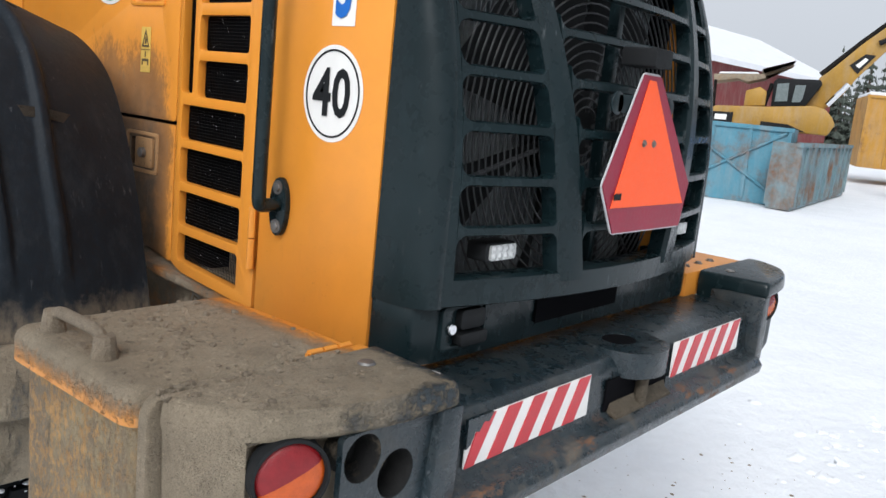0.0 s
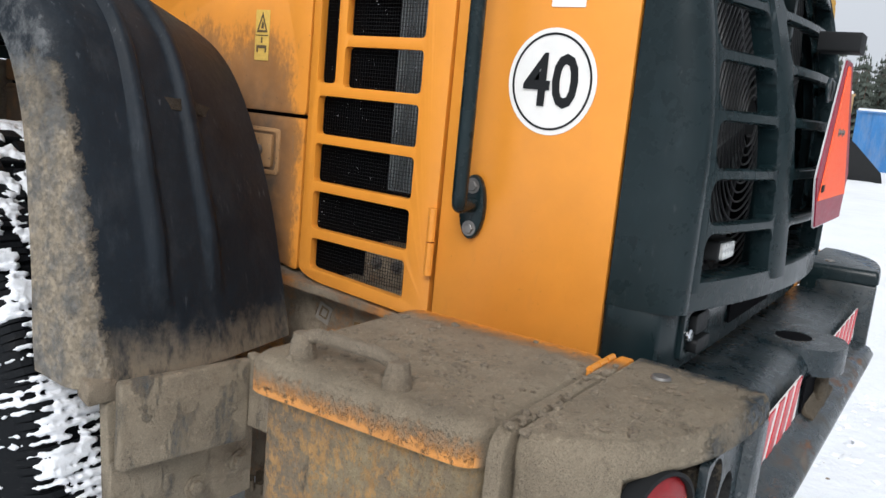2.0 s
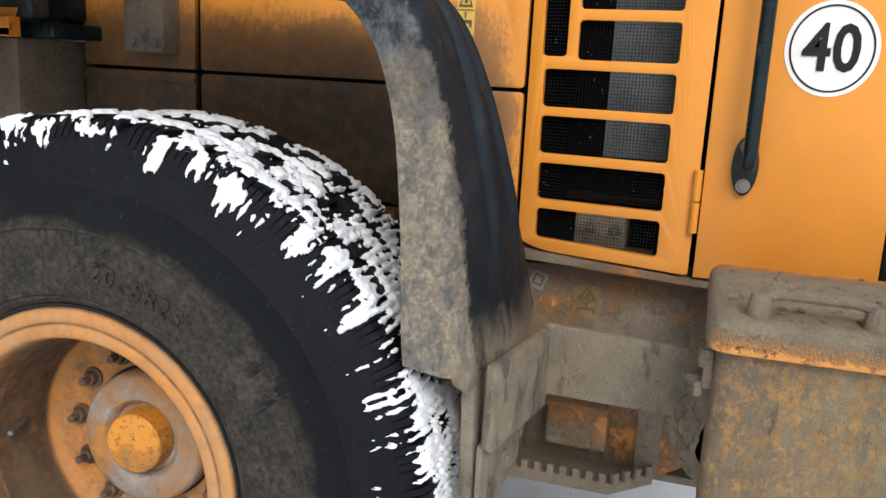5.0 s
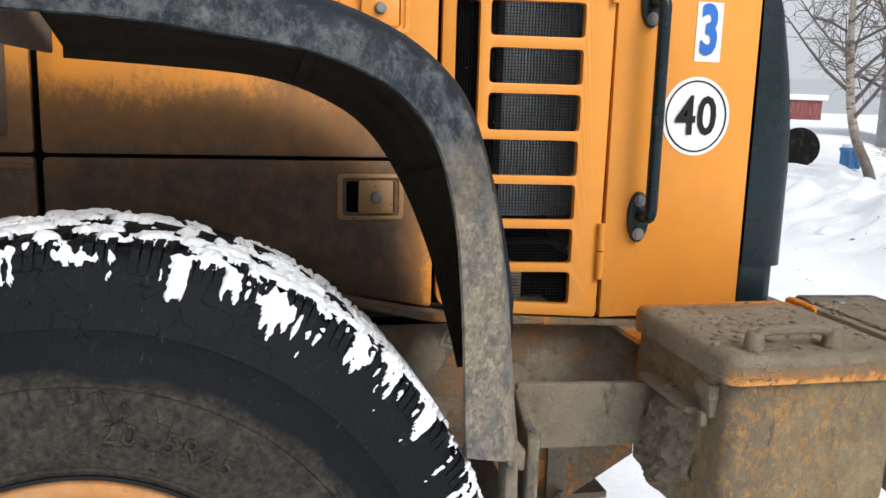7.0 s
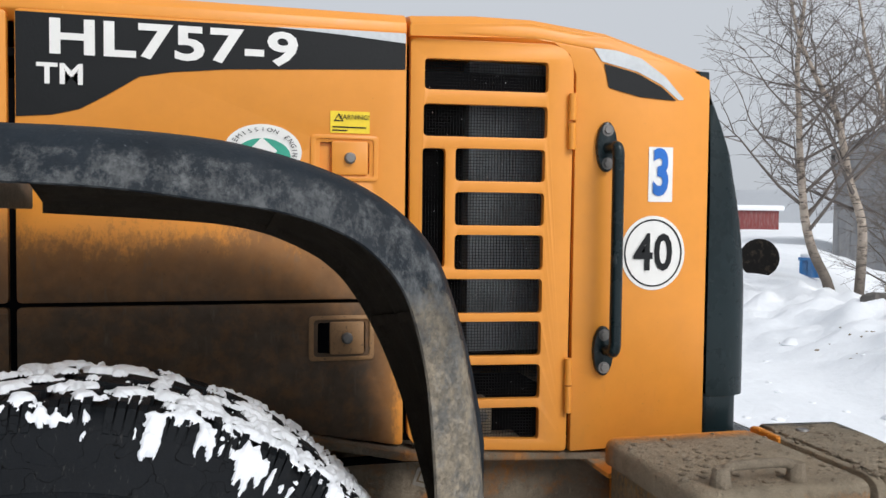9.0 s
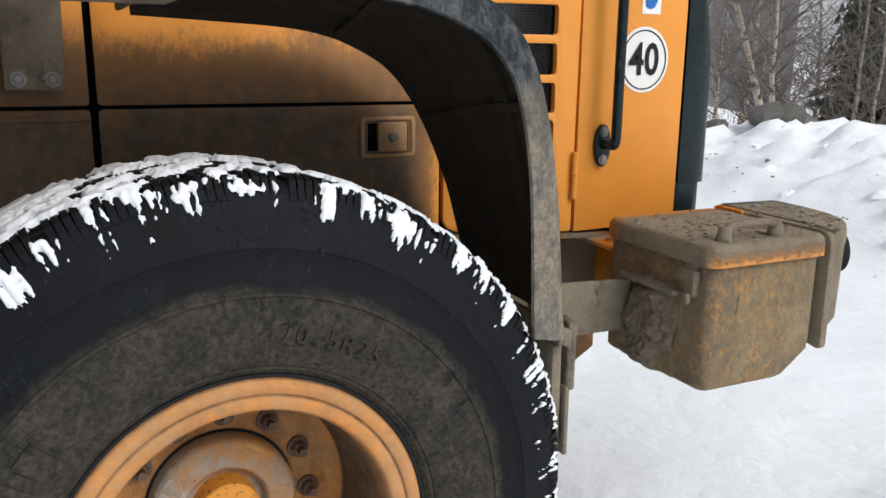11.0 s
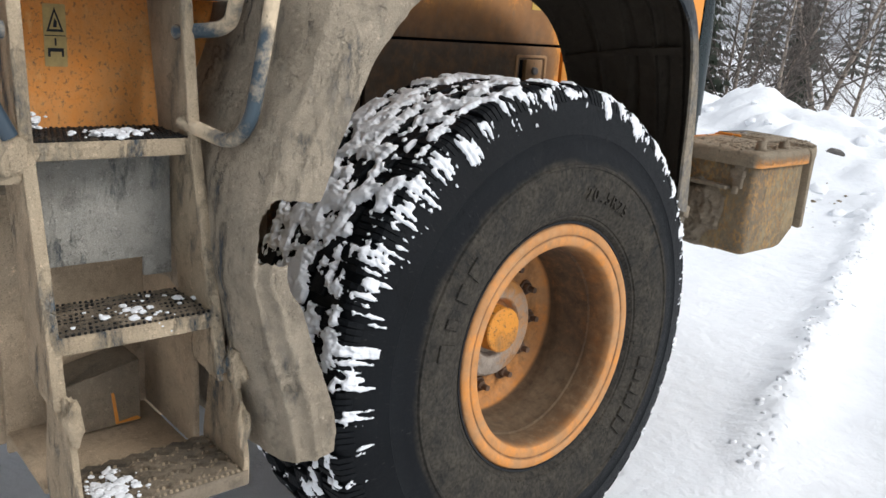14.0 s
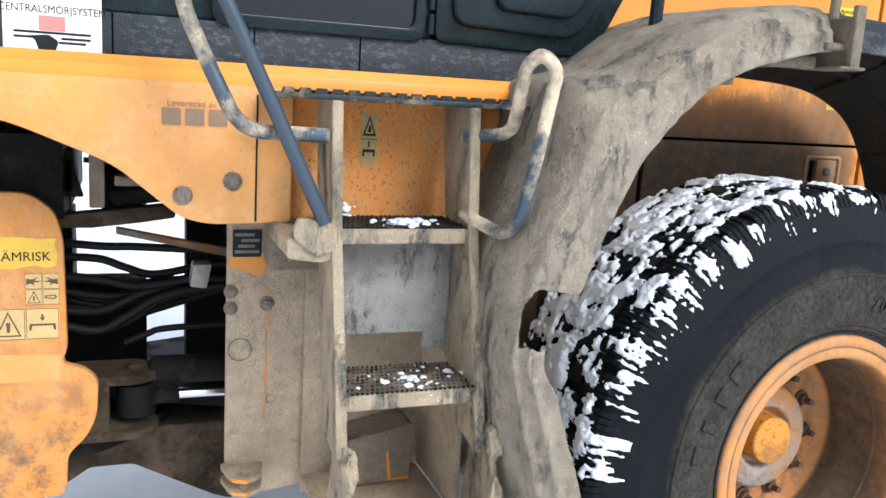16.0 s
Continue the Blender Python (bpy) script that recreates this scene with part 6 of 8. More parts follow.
    g.add([m @ Vector(vs[k]) for k in used], [tuple(new_i[k] for k in f) for f in faces])
    return lone("packed_snow", g, M["clump"], "white snow packed into the tyre tread", "snow", "", "stuff", 180, merge=False)


tyre_snow()


def mud_lump(at, size, seed, parent):
    rng = random.Random(seed)
    g = Geo()
    c = Vector(at)
    g.loft([[c + Vector((size[0] * math.sin(p) * math.cos(a), size[1] * math.sin(p) * math.sin(a), size[2] * math.cos(p))) * (0.85 + 0.5 * noise.fractal(Vector((math.sin(p) * math.cos(a) * 1.2 + seed, math.sin(p) * math.sin(a) * 1.2, math.cos(p) * 1.2)), 0.9, 2.1, 4)) for a in [i * math.pi / 12 for i in range(24)]] for p in [0.08 + 3.0 * k / 13 for k in range(14)]])
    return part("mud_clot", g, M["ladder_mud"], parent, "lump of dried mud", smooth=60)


# ---- boarding ladder, deck and cab side ----
def rail_x(z):
    return table([(1.62, -1.05), (1.30, -1.088), (0.93, -1.19), (0.83, -1.21), (0.5, -1.26)], z)


for name, y0, y1 in (("ladder_side", 1.300, 1.314), ("ladder_side", 0.968, 0.982)):
    g = Geo()
    out = [(rail_x(z), z) for z in (1.60, 1.30, 0.93, 0.80)]
    back = [(rail_x(z) + 0.17, z) for z in (0.82, 0.93, 1.30)] + [(-0.86, 1.60)]
    g.prism(out + back, "y", y0, y1)
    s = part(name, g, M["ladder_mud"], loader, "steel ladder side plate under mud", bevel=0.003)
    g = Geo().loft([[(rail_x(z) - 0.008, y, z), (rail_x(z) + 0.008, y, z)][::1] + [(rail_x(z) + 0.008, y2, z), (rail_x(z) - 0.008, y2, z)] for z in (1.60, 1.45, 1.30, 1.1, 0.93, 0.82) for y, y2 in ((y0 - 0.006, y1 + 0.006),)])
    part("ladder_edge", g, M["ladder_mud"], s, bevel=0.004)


def tread(z, x0, x1, y0, y1, name="step_tread"):
    g = Geo()
    g.box(x0, x1, y0, y1, z - 0.008, z)
    g.box(x0 - 0.004, x0 + 0.006, y0, y1, z - 0.034, z + 0.001)
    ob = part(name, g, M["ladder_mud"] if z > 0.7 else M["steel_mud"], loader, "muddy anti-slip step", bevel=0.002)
    g = Geo()
    rng = random.Random(int(z * 1000))
    nx, ny = 9, 26
    for i in range(nx):
        for j in range(ny):
            c = (lerp(x0 + 0.004, x1 - 0.01, i / (nx - 1)), lerp(y0 + 0.008, y1 - 0.008, (j + 0.5 * (i % 2)) / ny), z)
            r, h = 0.0038, rng.uniform(0.004, 0.007)
            g.loft([[(c[0] + q * math.cos(k * math.pi / 3), c[1] + q * math.sin(k * math.pi / 3), c[2] + w) for k in range(6)] for q, w in ((r, -0.001), (r * 0.8, h))])
    if z > 1:
        part("tread_mat", Geo().box(x0 + 0.008, x1 - 0.004, y0 + 0.004, y1 - 0.004, z, z + 0.003), M["grit"], ob, "black gritty tread surface", smooth=0)
    tagged(part("grip_teeth", g, M["grit"] if z > 0.9 else M["ladder_mud"], ob, "rows of grip studs", smooth=0), kind="stuff")
    return ob


tread(1.315, -1.088, -0.90, 0.982, 1.300)
tread(0.955, -1.19, -1.00, 0.982, 1.300)
def step_mud(x0, x1, y0, y1, z, amount, seed, parent):
    """Uneven mud trodden into a step."""
    g, nx, ny = Geo(), 40, 64
    rows_m = []
    for i in range(nx):
        for j in range(ny):
            x, y = lerp(x0, x1, i / (nx - 1)), lerp(y0, y1, j / (ny - 1))
            p = Vector((x, y, seed))
            h = amount * (0.55 + noise.fractal(p * 24, 0.8, 2.1, 5) * 0.6 + 0.35 * noise.noise(p * 130))
            if i in (0, nx - 1) or j in (0, ny - 1):
                h = -0.002
            rows_m.append((x, y, z + h))
    g.add(rows_m, [(i * ny + j, i * ny + j + 1, (i + 1) * ny + j + 1, (i + 1) * ny + j) for i in range(nx - 1) for j in range(ny - 1)])
    return part("trodden_mud", g, M["step_dirt"], parent, "trodden brown mud", smooth=60)


M["step_dirt"] = caked("trodden_step_dirt", (0.03, 0.026, 0.022), 0.62, dark=0.25, tone=(0.26, 0.21, 0.15))
step_mud(-1.186, -1.005, 0.986, 1.296, 0.955, 0.007, 2, bpy.data.objects["step_tread.001"])
tread(0.595, -1.262, -1.06, 0.935, 1.285, "lower_step")
for y, s in ((1.285, 1), (0.930, -1)):
    g = Geo().prism(rounded([(-1.262, 0.55), (-1.262, 0.63), (-1.235, 0.74), (-1.20, 0.81), (-1.10, 0.83), (-1.08, 0.74), (-1.05, 0.60), (-1.07, 0.55)], 0.02), "y", y, y + 0.014)
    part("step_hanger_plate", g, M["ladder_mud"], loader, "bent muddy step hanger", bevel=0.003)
mud_lump((-1.225, 1.292, 0.80), (0.03, 0.022, 0.055), 3, loader)
mud_lump((-1.215, 0.945, 0.835), (0.035, 0.026, 0.05), 5, loader)
mud_lump((-1.08, 1.335, 1.285), (0.03, 0.035, 0.04), 8, loader)
mud_lump((-1.245, 0.94, 0.70), (0.022, 0.018, 0.06), 11, loader)
# rubber tread pattern and snow on the lowest step
g = Geo()
for j in range(4):
    x0 = -1.245 + j * 0.046
    line = [(x0 + 0.016 * (n % 2), 0.955 + 0.024 * n) for n in range(14)]
    g.loft([[(x, y, 0.594), (x, y, 0.604), (x + 0.022, y, 0.604), (x + 0.022, y, 0.594)] for x, y in line])
tagged(part("rubber_pad", g, M["step_dirt"], bpy.data.objects["lower_step"], "worn zigzag rubber pad", smooth=0), kind="stuff")


def snow_heap(at, size, seed, n=60):
    g, rng = Geo(), random.Random(seed)
    for _ in range(n):
        c = Vector(at) + Vector((rng.gauss(0, size[0]), rng.gauss(0, size[1]), rng.uniform(0, size[2])))
        r = rng.choice((0.0015, 0.002, 0.003, 0.003, 0.004, 0.006, 0.008))
        crumb(g, c + Vector((0, 0, -0.3 * r)), r * 1.5, rng, 0.45)
    return lone("snow_crumbs", g, M["clump"], "crumbs of snow lying on a ladder step", "snow", "snow on the steps", "stuff", 40)


snow_heap((-1.03, 1.12, 1.322), (0.02, 0.035, 0.006), 1, 90)
snow_heap((-1.12, 1.12, 0.962), (0.04, 0.06, 0.001), 2, 40)
snow_heap((-1.19, 1.21, 0.604), (0.035, 0.03, 0.004), 3, 150)
snow_heap((-0.93, 1.275, 1.325), (0.02, 0.015, 0.03), 4, 110)

g = Geo().box(-0.985, -0.972, 0.985, 1.298, 1.035, 1.30)
g.box(-0.985, -0.972, 0.985, 1.05, 0.99, 1.04)
part("ladder_back", g, M["blue_mud"], loader, "scraped blue-grey plate behind the steps", bevel=0.003)
g = Geo().box(-0.84, -0.826, 0.78, 1.42, 1.30, 1.60)
orange_back = part("ladder_panel", g, M["orange_scratch"], loader, "scratched orange panel behind the steps")
pictogram(orange_back, 1.196, 1.150, 1.44, 1.57, lambda u, v, w: (-0.8415 - w, u, v), M["yellow_dirty"])
g = Geo()
g.box(-1.05, -0.80, 0.83, 1.45, 1.600, 1.612)
deck = part("deck", g, M["charcoal_mud"], loader, "dark deck plate with toothed edge", bevel=0.002)
for i in range(16):
    y = 0.86 + i * 0.037
    g = Geo().loft([[(x, y + s * 0.014, 1.612) for x, s in ((-1.05, -1), (-1.03, -1), (-1.03, 1), (-1.05, 1))], [(x, y + s * 0.010, 1.624) for x, s in ((-1.052, -1), (-1.035, -1), (-1.035, 1), (-1.052, 1))]])
    part("deck_tooth", g, M["charcoal_mud"], deck, smooth=0)
# cab skirt, band, door and windows
skirt = rounded([(2.35, 1.62), (2.35, 1.56), (2.10, 1.535), (1.99, 1.515), (1.89, 1.474), (1.776, 1.427), (1.70, 1.363), (1.628, 1.304), (1.564, 1.289), (1.372, 1.296), (1.372, 1.62)], [0.01, 0.05, 0.1, 0.1, 0.1, 0.1, 0.1, 0.1, 0.05, 0.01, 0.01])
g = Geo().prism(skirt, "x", -0.872, -0.856)
cab_skirt = part("cab_skirt", g, M["skirt"], loader, "curved orange cab skirt smeared with mud", bevel=0.006)
g = Geo().box(-0.875, -0.8725, 1.455, 1.459, 1.297, 1.60)
part("skirt_seam", g, M["ink"], cab_skirt, smooth=0)
for y, z in ((1.512, 1.394), (1.626, 1.358)):
    part("skirt_bolt", Geo().bolt((-0.873, y, z), (-1, 0, 0), 0.016, 0.008), M["steel_dust"], cab_skirt)
g = Geo().prism([(-0.84, 1.655), (-0.868, 1.60), (-0.868, 1.62), (-0.832, 1.672)], "y", 0.55, 2.35)
g.box(-0.868, -0.83, 0.55, 2.35, 1.598, 1.648)
part("cab_sill", g, M["orange"], loader, "orange sill below the cab", bevel=0.004)
# supplier's mark as plain bars
for y0, y1, z0, z1 in [(1.630 - k * 0.052, 1.672 - k * 0.052, 1.522, 1.560) for k in range(3)]:
    part("supplier_mark", Geo().prism(rect(y0, z0, y1, z1, 0.003), "x", -0.8748, -0.8728), M["faded"], cab_skirt, smooth=0)
g = Geo()
lettering(g, "Levererad av", 0.021, lambda u, v, w: (-0.8738, 1.606 - u, 1.571 + v))
part("print", g, M["faded"], cab_skirt, "faded small print", smooth=0)
g = Geo().box(-0.82, -0.76, 0.52, 2.4, 1.648, 1.765)
band = part("cab_band", g, M["textured"], loader, "black textured cab base band", bevel=0.006)
for y in (1.46, 1.20, 1.775):
    part("band_seam", Geo().box(-0.8215, -0.819, y - 0.002, y + 0.002, 1.65, 1.763), M["dark"], band, smooth=0)
g = Geo().prism(rounded([(2.4, 1.765), (0.52, 1.765), (0.40, 2.0), (0.44, 3.2), (2.4, 3.2)], 0.02), "x", -0.80, -0.775)
g.box(-0.775, 0.77, 0.55, 0.57, 1.65, 3.2).box(-0.80, 0.80, 0.5, 2.4, 3.15, 3.25).box(0.775, 0.80, 0.5, 2.4, 1.6, 3.2).box(-0.77, 0.77, 0.5, 2.4, 1.60, 1.64)
part("windscreen", Geo().box(-0.775, 0.775, 2.36, 2.385, 1.65, 3.15), M["glass_dark"], loader, "dark windscreen", smooth=0)
cab = part("cab_body", g, M["charcoal"], loader, "charcoal cab body", bevel=0.006)
g = Geo().plate(rounded([(1.56, 1.755), (1.03, 1.755), (1.02, 2.6), (1.56, 2.6)], 0.04), [rounded([(1.53, 1.785), (1.062, 1.785), (1.055, 2.57), (1.53, 2.57)], 0.03)], lambda u, v, w: (-0.832 + w, u, v), 0.035)
door = part("cab_door", g, M["charcoal"], loader, "charcoal cab door frame", bevel=0.006)
part("door_glass", Geo().box(-0.818, -0.814, 1.05, 1.54, 1.77, 2.58), M["glass_dark"], door, "dark window glass", smooth=0)
g = Geo().prism(rounded([(1.01, 1.758), (0.56, 1.748), (0.52, 1.80), (0.44, 1.97), (0.42, 2.4), (1.01, 2.4)], 0.03), "x", -0.835, -0.80)
rear_cover = part("cab_rear_cover", g, M["charcoal"], loader, "moulded black cover behind the door", bevel=0.010)
g = Geo().prism(rounded([(0.97, 1.80), (0.62, 1.79), (0.55, 1.87), (0.53, 2.3), (0.97, 2.3)], 0.05), "x", -0.86, -0.83)
g.prism(rounded([(0.86, 1.845), (0.64, 1.84), (0.60, 1.89), (0.60, 2.2), (0.86, 2.2)], 0.04), "x", -0.885, -0.855)
part("cover_bulge", g, M["charcoal"], rear_cover, bevel=0.014, seg=3)
for z in (1.80, 1.86):
    part("door_hinge", Geo().tube([(-0.838, 1.022, z - 0.025), (-0.838, 1.022, z + 0.025)], 0.009, 10), M["charcoal"], door)
# lubrication sign
sx = -0.8225
sign = part("lubrication_sign", Geo().prism(rect(1.797, 1.662, 1.996, 1.88, 0.003), "x", sx - 0.002, sx), M["white"], band, "white sign about a central lubrication system")
g = lettering(Geo(), "CENTRALSMÖRJSYSTEM", 0.0235, lambda u, v, w: (sx - 0.003, 1.896 - u * 0.86, 1.757 + v))
part("sign_words", g, M["ink"], sign, smooth=0)
part("sign_badge", Geo().prism(rect(1.872, 1.712, 1.925, 1.744, 0.002), "x", sx - 0.003, sx - 0.0025), M["pale_red"], sign, smooth=0)
g = Geo()
for z, y0, y1 in ((1.708, 1.82, 1.975), (1.697, 1.82, 1.88), (1.697, 1.925, 1.975), (1.688, 1.83, 1.885)):
    g.prism(rect(y0, z - 0.0025, y1, z + 0.0025), "x", sx - 0.003, sx - 0.0025)
g.prism(rounded([(1.945, 1.70), (1.905, 1.704), (1.885, 1.69), (1.893, 1.668), (1.925, 1.665), (1.932, 1.69)], 0.004, 2), "x", sx - 0.0035, sx - 0.003)
part("sign_print", g, M["ink"], sign, smooth=0)

# handrails
for name, path, r in (("grab_rail", [(-1.02, 1.66, 2.2), (-1.06, 1.64, 1.78), (-1.08, 1.585, 1.655), (-1.09, 1.535, 1.552), (-1.08, 1.49, 1.525), (-1.07, 1.33, 1.522)], 0.0165),
                      ("sloping_handrail", [(-1.10, 1.775, 2.2), (-1.11, 1.556, 1.787), (-1.105, 1.338, 1.332)], 0.0165),
                      ("loop_handrail", [(-1.02, 0.985, 1.53), (-1.12, 0.91, 1.545), (-1.18, 0.925, 1.60), (-1.23, 0.935, 1.700), (-1.25, 0.910, 1.727), (-1.27, 0.879, 1.694), (-1.28, 0.925, 1.467), (-1.26, 0.933, 1.370), (-1.20, 0.943, 1.318), (-1.05, 0.985, 1.345)], 0.0155)):
    g = Geo().tube(bent(path, 0.05, 6), r, 12)
    part(name, g, M["rail" if "sloping" in name else "rail_mud"], loader, "blue-grey tube handrail, dusty at its foot" if "sloping" in name else "tube handrail caked with pale mud", smooth=60)
g = Geo().prism(rounded([(1.31, 1.33), (1.40, 1.345), (1.41, 1.30), (1.36, 1.26), (1.31, 1.27)], 0.015), "x", -1.11, -1.09)
g.prism(rounded([(1.30, 1.28), (1.42, 1.30), (1.42, 1.25), (1.34, 1.24), (1.30, 1.25)], 0.015), "x", -1.10, -0.86)
part("rail_foot", g, M["ladder_mud"], loader, "muddy rail bracket", bevel=0.006)

# ---- rear frame column, articulation and front frame ----
g = Geo()
g.prism(rounded([(1.505, 1.32), (1.505, 0.60), (1.49, 0.54), (1.42, 0.505), (1.20, 0.53), (0.60, 0.55), (0.60, 1.32)], 0.02), "x", -0.715, -0.69)
g.prism([(1.20, 1.30), (1.20, 0.60), (0.6, 0.56), (0.6, 1.30)], "x", -0.73, -0.71)
col = part("frame_column", g, M["column_mud"], loader, "broad muddy frame plate", bevel=0.004)
g = Geo().loft([[(x, 1.40 + 0.004 * noise.noise(Vector((0, 0, z * 30))) + s * (0.002 + 0.004 * abs(noise.noise(Vector((5, s, z * 22))))), z) for x, s in ((-0.7165, -1), (-0.7165, 1), (-0.7155, 1), (-0.7155, -1))] for z in [0.72 + 0.015 * i for i in range(26)]])
part("bare_paint_streak", g, M["orange_mud"], col, "streak of bare orange paint", smooth=0)
g = Geo().prism(rounded([(1.502, 1.18), (1.41, 1.19), (1.40, 1.165), (1.42, 1.12), (1.455, 1.14), (1.502, 1.15)], 0.008), "x", -0.7185, -0.7165)
part("bare_paint_patch", g, M["orange"], col, smooth=0)
g = Geo().prism(rect(1.418, 1.178, 1.492, 1.25, 0.004), "x", -0.719, -0.7165)
tp = part("type_plate", g, M["ink"], col, "small black type plate")
g = Geo()
for i in range(4):
    g.prism(rect(1.424 + (i % 2) * 0.012, 1.188 + i * 0.015, 1.486 - (i % 3) * 0.008, 1.196 + i * 0.015), "x", -0.7205, -0.7192)
part("plate_bars", g, M["silver_tag"], tp, smooth=0)
for y, z in ((1.495, 1.085), (1.495, 1.04), (1.40, 1.05)):
    part("frame_bolt", Geo().bolt((-0.716, y, z), (-1, 0, 0), 0.013, 0.012), M["steel_mud"], col)
for y, z, r in ((1.47, 0.925, 0.032), (1.385, 0.78, 0.012), (1.40, 1.05, 0.02)):
    g = Geo().turned([(r, 0.0), (r, 0.002), (r * 0.9, 0.002), (r * 0.9, 0.0)], 24, lambda q, a, h: (-0.7165 - h, y + q * math.cos(a), z + q * math.sin(a)))
    part("weld_ring", g, M["frame_mud"], col)
for z in (0.548, 0.585):
    g = Geo().plate(rounded([(-0.70, 1.40), (-0.80, 1.42), (-0.82, 1.46), (-0.80, 1.50), (-0.70, 1.52)], 0.025), [disc(-0.78, 1.46, 0.014, 14)], lambda u, v, w: (u, v, z + w), 0.014)
    part("tie_lug", g, M["column_mud"], col, "worn tie-down lug", bevel=0.003)
    part("bare_paint_patch", Geo().prism([(-0.817, 1.452), (-0.8215, 1.460), (-0.806, 1.494), (-0.800, 1.490)], "z", z + 0.002, z + 0.0125), M["orange_mud"], col, "scraped orange edge", smooth=0)
# inside the ladder bay
part("bay_plate", Geo().box(-0.735, -0.72, 0.6, 1.30, 0.50, 1.30), M["column_mud"], loader, "muddy plate behind the steps", bevel=0.004)
g = Geo().prism([(1.02, 0.57), (1.20, 0.57), (1.20, 0.70), (1.02, 0.735)], "x", -0.86, -0.85)
g.prism([(1.02, 0.735), (1.20, 0.70), (1.20, 0.692), (1.02, 0.727)], "x", -0.85, -0.736)
part("bay_bracket", g, M["frame_mud"], loader, "folded steel bracket under mud", bevel=0.003)
part("bare_paint_patch", Geo().prism([(1.075, 0.58), (1.085, 0.66), (1.092, 0.66), (1.083, 0.575), (1.02, 0.575), (1.03, 0.585)], "x", -0.862, -0.8605), M["orange"], loader, "scraped orange patch", smooth=0)
part("bay_plate", Geo().box(-1.04, -0.736, 0.945, 0.96, 0.56, 1.0), M["column_mud"], loader, bevel=0.004)
part("bay_floor", Geo().box(-1.04, -0.736, 0.962, 1.30, 0.545, 0.56), M["column_mud"], loader, "muddy plate under the steps", bevel=0.003)
g = Geo().box(-0.815, -0.50, 0.58, 1.41, 1.16, 1.597)
part("hydraulic_tank", g, M["frame_mud"], loader, "dirty hydraulic tank below the cab", bevel=0.01)

# ---- articulation and front frame ----
g = Geo()
g.prism(rounded([(2.45, 1.33), (1.985, 1.318), (1.925, 1.275), (1.905, 1.20), (1.90, 0.90), (1.915, 0.86), (1.86, 0.845), (1.825, 0.81), (1.83, 0.70), (1.86, 0.64), (1.905, 0.60), (1.91, 0.48), (2.45, 0.46)], [0.02] + [0.03] * 11 + [0.02]), "x", -0.56, -0.53)
front = part("front_frame", g, M["front_orange"], loader, "orange front frame plate with safety labels", bevel=0.006)
M["warn_dusty"] = painted("yellow_label_worn", (0.78, 0.50, 0.03), rough=0.6, var=0.12, mud=0.34, specks=0.3, dust=(0.56, 0.33, 0.10), soft=0.2)
M["label_dusty"] = painted("pale_yellow_label_worn", (0.62, 0.42, 0.16), rough=0.6, var=0.12, mud=0.34, specks=0.3, dust=(0.50, 0.31, 0.15), soft=0.2)
worn = [(1.922, 1.128), (1.918, 1.160), (1.926, 1.182), (1.920, 1.202), (1.965, 1.199), (2.0, 1.204), (2.12, 1.204), (2.12, 1.122), (2.02, 1.120), (1.975, 1.130), (1.95, 1.122)]
kl = part("crush_label", Geo().prism(worn, "x", -0.5625, -0.5605), M["warn_dusty"], front, "worn yellow crush hazard label", smooth=0)
g = lettering(Geo(), "KLÄMRISK", 0.034, lambda u, v, w: (-0.5635, 2.012 - u, 1.152 + v), bold=0.0012)
part("crush_words", g, M["ink"], kl, smooth=0)


